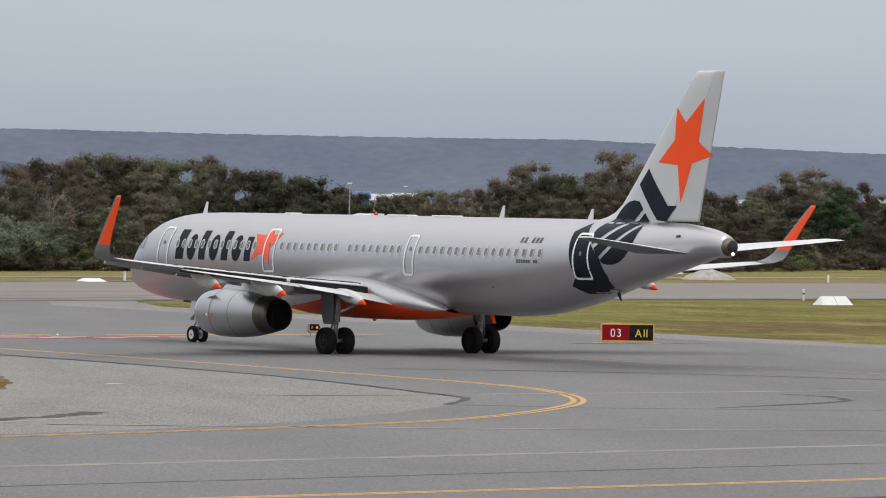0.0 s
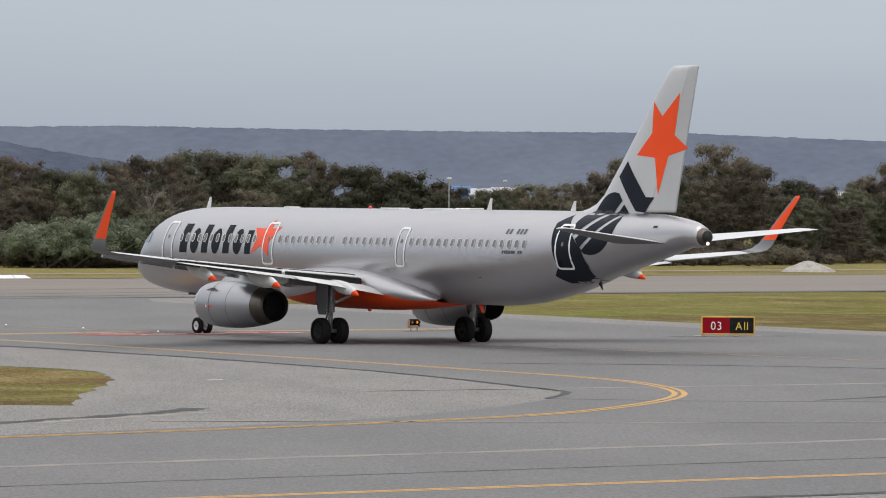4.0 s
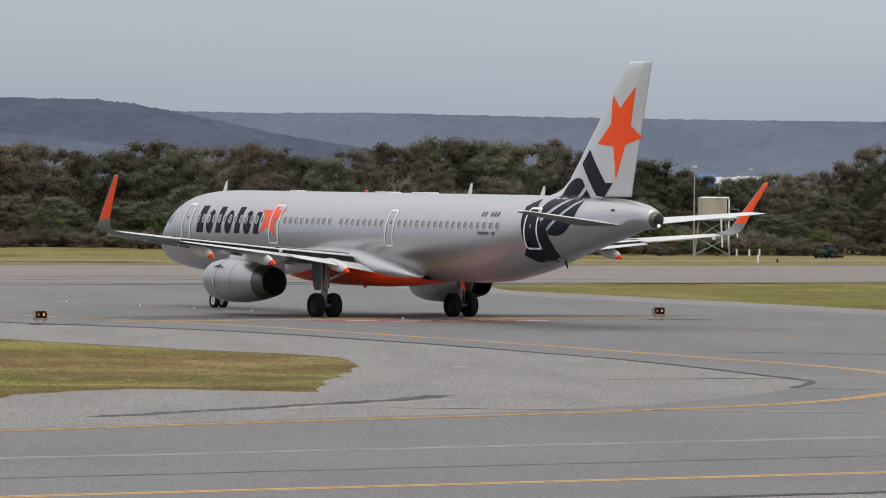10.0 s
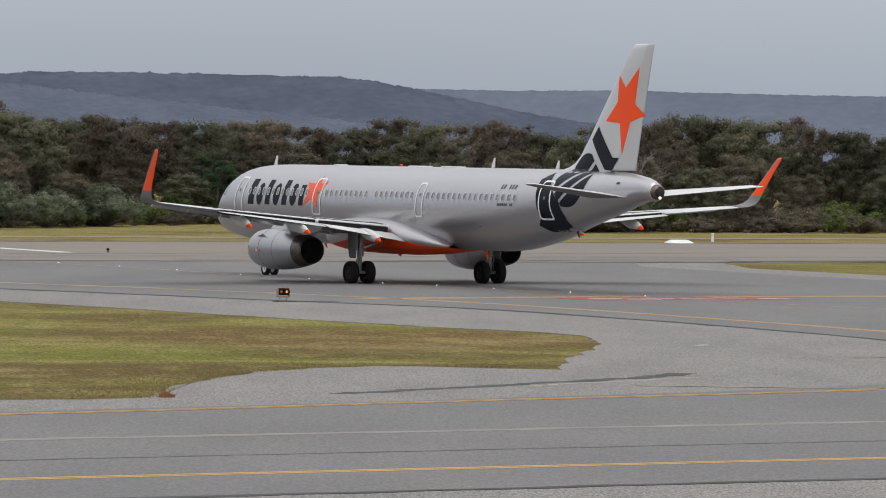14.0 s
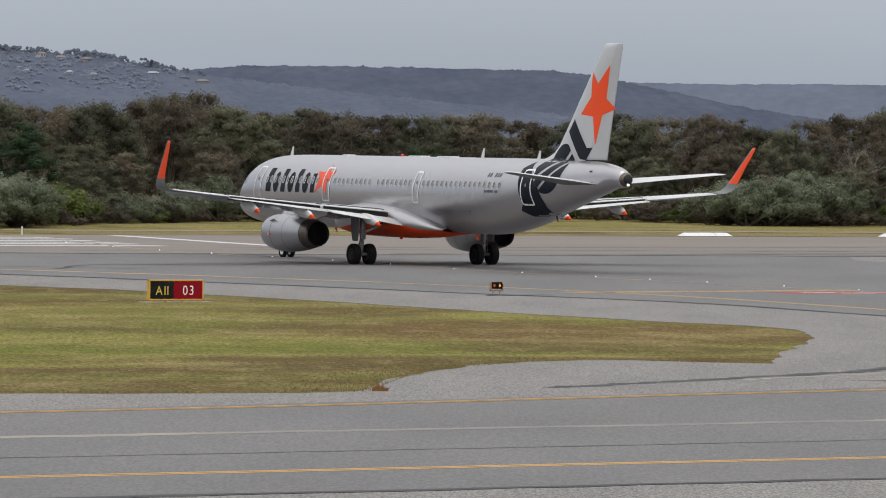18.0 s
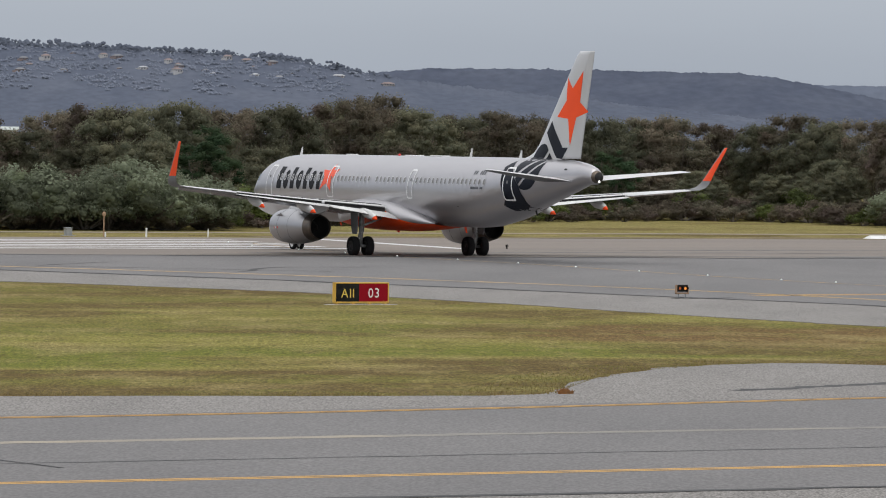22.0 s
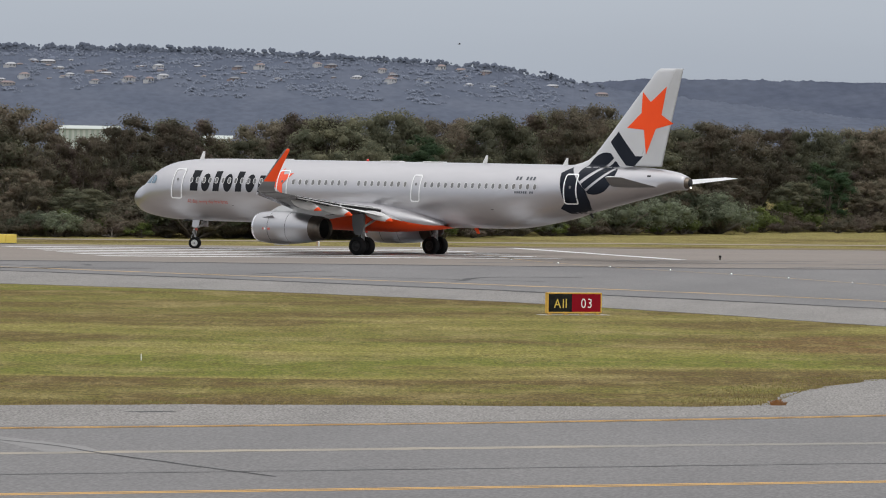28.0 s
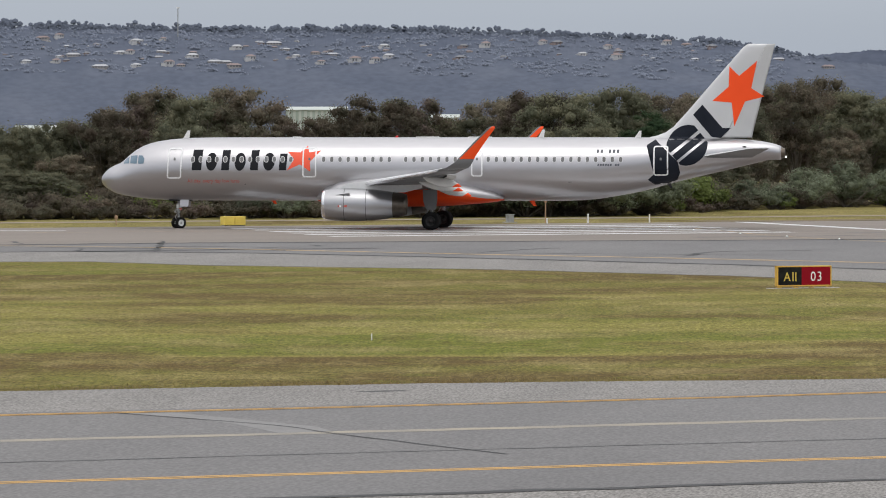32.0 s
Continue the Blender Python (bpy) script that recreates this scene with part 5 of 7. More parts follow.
MAIN_R, NOSE_R = 0.585, 0.385
WHEELS = []


def main_gear(root, side):
    y = side * 3.795
    bm = bmesh.new()
    tube(bm, (0, y, MAIN_R - 0.05), (0.0, y - side * 0.05, 1.55), 0.105, n=14)
    tube(bm, (0, y - side * 0.05, 1.4), (0.05, y - side * 0.1, 2.75), 0.165, n=14)
    tube(bm, (0, y - 0.58, MAIN_R), (0, y + 0.58, MAIN_R), 0.085, n=12)
    tube(bm, (0.12, y, 0.66), (0.34, y, 1.05), 0.045, n=8)
    tube(bm, (0.34, y, 1.05), (0.12, y, 1.45), 0.045, n=8)
    tube(bm, (0, y - side * 0.05, 1.75), (0.05, y - side * 1.9, 2.45), 0.075, n=10)
    tube(bm, (-0.16, y, 0.7), (-0.16, y - side * 0.05, 2.3), 0.022, n=6)
    tube(bm, (-0.12, y + side * 0.12, 0.75), (-0.12, y + side * 0.08, 2.2), 0.018, n=6)
    g = part("main_gear", bm, STEEL, root, "steel main undercarriage leg", True)
    bm = bmesh.new()
    rr = []
    yy = y + side * 0.42
    for z0, a, b in ((2.6, 0.50, -0.42), (1.9, 0.48, -0.42), (1.42, 0.34, -0.34), (1.30, 0.24, -0.28)):
        rr.append([(a, yy, z0), (b, yy, z0), (b, yy - side * 0.045, z0), (a, yy - side * 0.045, z0)])
    loft(bm, rr)
    part("gear_door", bm, TIP_SHADE_GREY, g, "grey leg door")
    for dy in (-0.465, 0.465):
        wb = wheel_mesh("main_wheel", MAIN_R, 0.43)
        w = part("main_wheel", hub_mesh(MAIN_R, 0.43), RIM, root, "black wheel hub", True)
        part("tyre", wb, TYRE, w, "black rubber tyre", True)
        w.location = (0, y + dy, MAIN_R)
        WHEELS.append((w, (0, y + dy, MAIN_R), MAIN_R))


NOSE_AT = (GEAR - 5.07, 0, 0)


def nose_gear(root):
    bm = bmesh.new()
    tube(bm, (0, 0, NOSE_R - 0.04), (0, 0, 1.15), 0.065, n=12)
    tube(bm, (0, 0, 1.0), (-0.05, 0, 2.1), 0.10, n=12)
    tube(bm, (0, -0.36, NOSE_R), (0, 0.36, NOSE_R), 0.05, n=10)
    tube(bm, (-0.02, 0, 1.25), (-0.95, 0, 2.05), 0.05, n=8)
    tube(bm, (0.10, 0, 0.5), (0.26, 0, 0.78), 0.03, n=6)
    tube(bm, (0.26, 0, 0.78), (0.08, 0, 1.02), 0.03, n=6)
    box(bm, -0.02, -0.22, 1.18, 0.12, 0.22, 1.30, bevel=0.02)
    box(bm, 0.06, -0.30, 1.02, 0.16, -0.12, 1.18, bevel=0.03)
    box(bm, 0.06, 0.12, 1.02, 0.16, 0.30, 1.18, bevel=0.03)
    g = part("nose_gear", bm, STEEL, root, "steel nose leg with steering links", True)
    g.location = NOSE_AT
    bm = bmesh.new()
    box(bm, -0.12, -0.13, 1.36, 0.10, 0.13, 1.58, bevel=0.02)
    part("control_box", bm, WHITE_PAINT, g, "white box on the nose leg")
    bm = bmesh.new()
    box(bm, -0.16, -0.15, 1.20, 0.02, 0.15, 1.35, bevel=0.02)
    part("lever_cover", bm, SCRIPT_RED, g, "dull red cover on the nose leg")
    wheels = []
    for dy in (-0.25, 0.25):
        bm = wheel_mesh("nose_wheel", NOSE_R, 0.225, 28)
        n0 = len(bm.faces)
        hb = hub_mesh(NOSE_R, 0.225, 20)
        tmp = bpy.data.meshes.new("hub_part")
        hb.to_mesh(tmp)
        hb.free()
        bm.from_mesh(tmp)
        bpy.data.meshes.remove(tmp)
        bm.faces.ensure_lookup_table()
        for f in bm.faces[n0:]:
            f.material_index = 1
        w = part("nose_wheel", bm, [TYRE, WHITE_PAINT], g, "small black tyre on a pale hub", True)
        w.location = (0, dy, NOSE_R)
        wheels.append((w, (0, dy, NOSE_R), NOSE_R))
    for sd in (1, -1):
        bm = bmesh.new()
        loft(bm, [[(NOSE_AT[0] - 0.15, sd * 0.42, 1.92), (NOSE_AT[0] - 0.15, sd * 0.44, 1.92), (NOSE_AT[0] - 0.15, sd * 0.50, 1.45), (NOSE_AT[0] - 0.15, sd * 0.48, 1.45)], [(NOSE_AT[0] - 0.75, sd * 0.42, 1.92), (NOSE_AT[0] - 0.75, sd * 0.44, 1.92), (NOSE_AT[0] - 0.70, sd * 0.50, 1.45), (NOSE_AT[0] - 0.70, sd * 0.48, 1.45)]])
        part("nose_gear_door", bm, SILVER, root, "silver nose-wheel door")
    bm = bmesh.new()
    box(bm, NOSE_AT[0] - 0.9, -0.40, 1.82, NOSE_AT[0] + 0.6, 0.40, 1.95)
    part("nose_gear_bay", bm, DARK, root, "dark wheel bay")
    return g, wheels


# shapes of the livery, in station and height
def seen(px, py, off=0.23):
    """A point of the port side, from a side drawing at 2.58 units to 27.35 a metre."""
    return ((200 + (px - 103) / 2.58 - 174.4) / 27.35 + off, 6.66 - (250 + (py - 103) / 2.58 - 225.4) / 27.35)


def seen_tail(px, py, off=0.0):
    s = (1000 + (px - 48) / 2.4 - 174.4) / 27.35 - 0.20 + off
    z = 6.66 - (250 + (py - 480) / 2.4 - 225.4) / 27.35
    return (s, 6.66 + (z - 6.66) * (0.93 if z > 6.66 else 1.02))


def star(points):
    """Five arms, as kites meeting in the middle."""
    cs, cz = sum(p[0] for p in points) / 10, sum(p[1] for p in points) / 10
    return [[points[i], points[i + 1], (cs, cz), points[i - 1]] for i in range(0, 10, 2)]


def text_mesh(body, size, shear=0.0):
    cu = bpy.data.curves.new("lettering", "FONT")
    cu.body, cu.size, cu.shear = body, size, shear
    ob = bpy.data.objects.new("lettering", cu)
    scene.collection.objects.link(ob)
    me = bpy.data.meshes.new_from_object(ob.evaluated_get(bpy.context.evaluated_depsgraph_get()))
    bpy.data.objects.remove(ob)
    return me


def livery(root, side):
    fs = star([seen(*p, 0.40) for p in ((1040, 150), (990, 200), (993, 247), (945, 213), (885, 240), (918, 190), (887, 155), (945, 158), (977, 128), (985, 158))])
    skin_decal("star", fs, STAR_ORANGE, root, side, "orange five-pointed star on the hull")
    ts = star([(42.65, 10.85), (42.28, 9.10), (43.12, 8.56), (41.88, 8.24), (41.19, 6.64), (41.02, 8.17), (39.78, 8.28), (40.83, 9.20), (40.87, 10.50), (41.50, 9.88)])
    skin_decal("tail_star", ts, ORANGE, root, side, "large orange star on the tail fin")
    # plain slanted bars and ovals stand for the lettering
    def lean(x, y):
        return seen(442 + 1.06 * (x - 442) + 7 * (240 - y) / 94, y)

    for x0, x1, top in ((458, 500, 146), (586, 620, 148), (711, 745, 148), (836, 868, 164)):
        skin_decal("dark_bar", [[lean(x0, top), lean(x1, top), lean(x1, 240), lean(x0, 240)]], INK, root, side, "black slanted bar of the livery")
    for x0, x1, top in ((518, 566, 160), (642, 690, 160), (766, 816, 160)):
        cx, cy, a, b = (x0 + x1) / 2, (top + 242) / 2, (x1 - x0) / 2, (242 - top) / 2
        skin_decal("dark_oval", [[lean(cx + a * math.cos(k * math.pi / 14), cy - b * math.sin(k * math.pi / 14)) for k in range(28)]], INK, root, side, "black slanted oval of the livery")
    band = [(35.62, 5.44), (36.16, 5.80), (36.99, 4.99), (37.64, 4.36), (37.77, 3.66), (37.5, 3.06), (36.8, 2.92), (36.14, 2.9), (35.7, 3.21), (36.1, 3.57), (36.54, 3.40), (36.94, 3.58), (36.83, 4.09), (36.24, 4.79)]
    skin_decal("tail_band", [band], NAVY, root, side, "curved dark navy band on the tail", step=0.11, lift=0.018)
    # a round navy patch crossed by two silver stripes
    cs, cz = 38.2, 5.43
    disc = []
    for lo, hi in ((-1.28, -0.52), (-0.36, 0.10), (0.30, 1.28)):
        top, low = [], []
        for k in range(13):
            u = -1.36 + 2.72 * k / 12
            w = math.sqrt(max(0.0, 1 - (u / 1.36) ** 2)) * 1.28
            a, b = max(lo, -w), min(hi, w)
            if b - a > 0.02:
                top.append((u, b))
                low.append((u, a))
        ca, sa = math.cos(radians(40)), math.sin(radians(40))
        for (p, q, r, t) in zip(top, top[1:], low[1:], low):
            disc.append([(cs + u * ca - v * sa, cz + u * sa + v * ca) for u, v in (p, q, r, t)])
    skin_decal("tail_disc", disc, NAVY, root, side, "round navy patch with silver stripes across hull and fin", step=0.11)
    skin_decal("tail_bar", [[(38.54, 7.39), (39.14, 8.04), (40.43, 6.54), (40.98, 6.54), (40.33, 5.90), (39.74, 5.96)]], NAVY, root, side, "slanting dark navy bar on the fin", step=0.11)
    # registration and type as plain bars, motto as lettering
    bars = []
    for k in range(6):
        s, z = seen_tail(198 + 17 * k, 524, 0.15)
        if k != 2:
            bars.append([(s, z - 0.12), (s + 0.15, z - 0.12), (s + 0.18, z + 0.10), (s + 0.03, z + 0.10)])
    for q in bars:
        skin_decal("registration_bar", [q], SCRIPT_GREY, root, side, "plain dark grey bar")
    bars = []
    for k in range(9):
        s, z = seen_tail(203 + 10.5 * k, 581, 0.15)
        if k != 6:
            bars.append([(s, z - 0.07), (s + 0.115, z - 0.07), (s + 0.125, z + 0.07), (s + 0.01, z + 0.07)])
    for q in bars:
        skin_decal("type_bar", [q], SCRIPT_GREY, root, side, "small dark bar")
    me = text_mesh("All day, every day low fares", 0.33)
    s0, z0 = seen(438, 296)
    for v in me.vertices:
        s = s0 + v.co.x * 0.93 if side > 0 else s0 + 3.75 - v.co.x * 0.93
        z = z0 + v.co.y
        v.co = (GEAR - s, side * (f_side(s, z) + 0.012), z)
    bm = bmesh.new()
    bm.from_mesh(me)
    bpy.data.meshes.remove(me)
    part("motto", bm, SCRIPT_RED, root, "small red motto reading All day, every day low fares")
    # doors
    for nm, s0, s1, z0, z1, lab in (("door", 4.62, 5.56, 3.28, 5.26, ""), ("door", 13.42, 14.33, 3.36, 5.28, ""), ("door", 24.36, 25.10, 3.42, 5.16, ""), ("door", 36.07, 37.02, 3.48, 5.40, "")):
        sh = -0.06 if s0 < 6 else 0.0
        o, i = rounded(s0, z0, s1, z1, 0.16), rounded(s0 + 0.085, z0 + 0.085, s1 - 0.085, z1 - 0.085, 0.10)
        tilt = (lambda p: (p[0] + sh * (4.2 - p[1]) * 0.7, p[1]))
        d = skin_decal("door_outline", frame_strips([tilt(p) for p in o], [tilt(p) for p in i]), DOOR_WHITE, root, side, "white painted outline of a cabin door", lift=0.02)
        wx, wz = (s0 + s1) / 2, 4.55
        skin_decal("door_window", [rounded(wx - 0.07, wz - 0.09, wx + 0.07, wz + 0.09, 0.06)], PANE_DARK, d, side, "small dark door window", lift=0.022)
    # cabin windows
    s = 6.27
    while s < 34.4:
        if not (13.15 < s < 14.60 or 24.05 < s < 25.2 or 17.1 < s < 17.35 or 19.4 < s < 19.7):
            o = rounded(s - 0.14, 4.32, s + 0.14, 4.73, 0.135)
            i = rounded(s - 0.105, 4.355, s + 0.105, 4.695, 0.10)
            w = skin_decal("window", frame_strips(o, i), RIM_PALE, root, side, "", lift=0.016)
            skin_decal("pane", [i], PANE_DARK, w, side, "", lift=0.014)
        s += 0.533
    # small vents and a stencil near the tail
    for s0, z0, w, h in ((41.75, 5.28, 0.24, 0.10), (41.15, 4.62, 0.20, 0.09), (38.6, 5.55, 0.12, 0.05), (30.6, 3.05, 0.22, 0.03), (9.6, 2.9, 0.16, 0.03)):
        skin_decal("vent", [rounded(s0, z0, s0 + w, z0 + h, 0.014, 2)], DARK, root, side, "small dark vent", lift=0.015)
    # flight deck glazing
    for q in (((210, 288.6), (224.0, 279.2), (225.6, 291.2), (214, 291.6)), ((227.0, 277.6), (240.2, 276.8), (240.2, 291.6), (227.4, 291.2)), ((242.4, 276.8), (250.4, 277.2), (253.8, 283.0), (252.8, 291.4), (242.4, 291.8))):
        skin_decal("cockpit_window", [[((x - 174.4) / 27.35 + 0.16, 6.66 - (y - 225.4) / 27.35) for x, y in q]], COCKPIT, root, side, "dark flight deck window", lift=0.012, step=0.1)


def blade(root, name, s, z, h, c0, c1, sweep, mat, label, down=False, t=0.03):
    bm = bmesh.new()
    k = -1 if down else 1
    rr = []
    for hh, c, off in ((-0.05, c0, 0), (h, c1, sweep)):
        rr.append([(GEAR - (s + off), 0, z + k * hh), (GEAR - (s + off + c / 2), t, z + k * hh), (GEAR - (s + off + c), 0, z + k * hh), (GEAR - (s + off + c / 2), -t, z + k * hh)])
    loft(bm, rr)
    part(name, bm, mat, root, label)


def build_airliner():
    root = thing("airliner", "silver twin-engine airliner with orange stars taxiing on the tarmac", "aircraft")
    hull(root)
    belly(root)
    tail(root)
    for side in (1, -1):
        wing(root, side)
        engine(root, side)
        main_gear(root, side)
        livery(root, side)
    gear, nose_wheels = nose_gear(root)
    root.scale = (SIZE, SIZE, SIZE)
    blade(root, "antenna", 5.35, 5.87, 0.52, 0.42, 0.18, 0.32, WHITE_PAINT, "white blade antenna")
    blade(root, "antenna", 28.5, 5.94, 0.50, 0.40, 0.16, 0.30, WHITE_PAINT, "white blade antenna")
    blade(root, "antenna", 34.75, 5.94, 0.42, 0.42, 0.16, 0.30, WHITE_PAINT, "white blade antenna")
    blade(root, "lower_antenna", 27.9, 1.86, 0.36, 0.36, 0.22, 0.30, ORANGE, "orange lower antenna", True)
    blade(root, "drain_mast", 11.1, 1.84, 0.22, 0.30, 0.18, 0.25, ORANGE, "small orange drain mast", True)
    blade(root, "tail_skid", 36.8, 2.95, 0.30, 0.30, 0.12, 0.30, DARK, "small dark tail drain", True)
    for s, ln in ((20.6, 1.5), (24.0, 1.5), (12.6, 0.5)):
        bm = bmesh.new()
        box(bm, GEAR - s - ln, -0.30, 5.90, GEAR - s, 0.30, 5.985, bevel=0.03)
        part("roof_antenna", bm, WHITE_PAINT, root, "flat white roof antenna")
    for z, nm in ((5.97, "beacon"), (1.44, "lower_beacon")):
        bm = bmesh.new()
        bmesh.ops.create_uvsphere(bm, u_segments=12, v_segments=8, radius=0.09, matrix=Matrix.Translation((GEAR - 19.35, 0, z)))
        part(nm, bm, LAMP_RED, root, "red rotating beacon", True)
    return root, gear, nose_wheels


AIRLINER, NOSE_GEAR, NOSE_WHEELS = build_airliner()


# ---- signs, lights and markers on the airfield ----
SIGN_YELLOW = material("sign_yellow", (0.72, 0.42, 0.06), 0.5, other=(0.60, 0.36, 0.07), scale=3, amount=0.5)
SIGN_BLACK = material("sign_black", (0.012, 0.012, 0.011), 0.7, spec=0.1, other=(0.035, 0.034, 0.03), scale=4, amount=0.5)
SIGN_RED = material("sign_red", (0.29, 0.006, 0.016), 0.7, spec=0.1, other=(0.25, 0.008, 0.016), scale=3, amount=0.6)
LETTER_YELLOW = material("letter_yellow", (0.80, 0.58, 0.10), 0.5)
LETTER_WHITE = material("letter_white", (0.86, 0.85, 0.82), 0.5)
AMBER = material("amber_lamp_lit", (0.9, 0.40, 0.06), 0.3, glow=(1.0, 0.30, 0.06, 0.9))
AMBER_DIM = material("amber_lamp_dim", (0.45, 0.14, 0.04), 0.3, glow=(1.0, 0.20, 0.04, 0.25))
GLINT = material("light_lens", (0.9, 0.93, 0.88), 0.2, glow=(0.9, 1.0, 0.92, 0.9))
GREY_STEEL = material("galvanised_steel", (0.36, 0.37, 0.37), 0.5, 0.4, other=(0.25, 0.25, 0.25), scale=3, amount=0.6)
WOOD_POST = material("weathered_post", (0.42, 0.27, 0.17), 0.85, other=(0.28, 0.18, 0.12), scale=4, amount=0.7)
SAFETY_YELLOW = material("yellow_marker_paint", (0.86, 0.66, 0.13), 0.55, other=(0.76, 0.56, 0.11), scale=1.5, amount=0.6)
TANK_CREAM = material("cream_tank", (0.50, 0.44, 0.36), 0.6, other=(0.40, 0.35, 0.28), scale=0.8, amount=0.7)
TRACTOR_GREEN = material("tractor_green", (0.02, 0.06, 0.03), 0.45, other=(0.025, 0.06, 0.03), scale=2, amount=0.6)
TINTED = material("tinted_glass", (0.03, 0.04, 0.045), 0.1)
DIRT = material("pale_dirt", (0.27, 0.22, 0.165), 0.95, other=(0.18, 0.145, 0.10), scale=0.5, amount=0.8, fine=0.2, fine_scale=6)
BROWN_VERGE = material("burnt_verge", (0.135, 0.095, 0.048), 0.95, other=(0.20, 0.155, 0.075), scale=0.3, amount=0.7, fine=0.2, fine_scale=3, stretch=(0.4, 1, 1))
GRAVEL = material("gravel", (0.40, 0.37, 0.33), 0.95, other=(0.29, 0.265, 0.24), scale=1.5, amount=0.8, fine=0.2, fine_scale=8, bump=0.6, bump_scale=6)


def glyphs(body, size, mat, parent, x, z, y=-0.112, label=""):
    """Raised letters, one part each, centred on x."""
    meshes = [text_mesh(ch, size) for ch in body]
    spans = [(min(v.co.x for v in me.vertices), max(v.co.x for v in me.vertices)) for me in meshes]
    gap = 0.18 * size
    at = -(sum(b - a for a, b in spans) + gap * (len(body) - 1)) / 2
    for me, (a, b) in zip(meshes, spans):
        bm = bmesh.new()
        bm.from_mesh(me)
        bpy.data.meshes.remove(me)
        r = bmesh.ops.extrude_face_region(bm, geom=bm.faces[:])
        bmesh.ops.translate(bm, verts=[v for v in r["geom"] if isinstance(v, bmesh.types.BMVert)], vec=(0, 0, 0.004))
        bmesh.ops.transform(bm, matrix=Matrix.Translation((x, y, z)) @ Matrix.Rotation(radians(90), 4, "X") @ Matrix.Diagonal((0.9, 1, 1, 1)) @ Matrix.Translation((at - a, 0, 0)), verts=bm.verts[:])
        bmesh.ops.recalc_face_normals(bm, faces=bm.faces[:])
        part("letter", bm, mat, parent, label)
        at += b - a + gap


def airfield_sign(x, y, turn, red_first):
    label = "yellow-framed airfield sign with red 03 and black A11 panels"
    s = thing("airfield_sign", label, "sign", pose(x, y, 0, 0, 0, turn), group="airfield signs")
    w, z0, z1 = 2.5, 0.06, 0.90
    bm = bmesh.new()
    for a in ((-w / 2, z0, w / 2, z0 + 0.055), (-w / 2, z1 - 0.055, w / 2, z1), (-w / 2, z0, -w / 2 + 0.055, z1), (w / 2 - 0.055, z0, w / 2, z1)):
        box(bm, a[0], -0.115, a[1], a[2], 0.115, a[3], bevel=0.012)
    box(bm, -w / 2 + 0.05, 0.08, z0 + 0.05, w / 2 - 0.05, 0.10, z1 - 0.05)
    part("sign_frame", bm, SIGN_YELLOW, s, "yellow sign frame")
    cut = -w / 2 + (0.53 if red_first else 0.45) * w
    for a, b, first in ((-w / 2 + 0.05, cut, True), (cut, w / 2 - 0.05, False)):
        red = first == red_first
        bm = bmesh.new()
        box(bm, a, -0.106, z0 + 0.05, b, -0.09, z1 - 0.05)
        pn = part("sign_panel", bm, SIGN_RED if red else SIGN_BLACK, s, "dark red sign panel" if red else "black sign panel")
        glyphs("03" if red else "A11", 0.55 if red else 0.53, LETTER_WHITE if red else LETTER_YELLOW, pn, (a + b) / 2, z0 + 0.22, -0.112, "white figure" if red else "yellow letter")
    for k in range(4):
        bm = bmesh.new()
        px = -w / 2 + 0.14 + k * (w - 0.28) / 3
        box(bm, px - 0.09, -0.09, 0.0, px + 0.09, 0.09, 0.03, bevel=0.008)
        tube(bm, (px, 0, 0.03), (px, 0, z0 + 0.01), 0.035, n=8)
        part("sign_foot", bm, SIGN_YELLOW, s, "yellow sign foot")
    bm = bmesh.new()
    box(bm, -1.58, -0.24, -0.05, 1.58, 0.24, 0.02, bevel=0.012)
    return tagged(new("sign_base", mesh_of("sign_base", bm, CONCRETE)), "low concrete plinth under the airfield sign", "plinth"), s


def place_sign(x, y, turn, red_first, pave):
    base, s = airfield_sign(x, y, turn, red_first)
    base.matrix_basis = pose(x, y, pave, 0, 0, turn)
    s.location.z = pave + 0.02


place_sign(107.75, 199.9, -1, False, 0.0)
place_sign(170.7, 194.5, -34, True, 0.02)


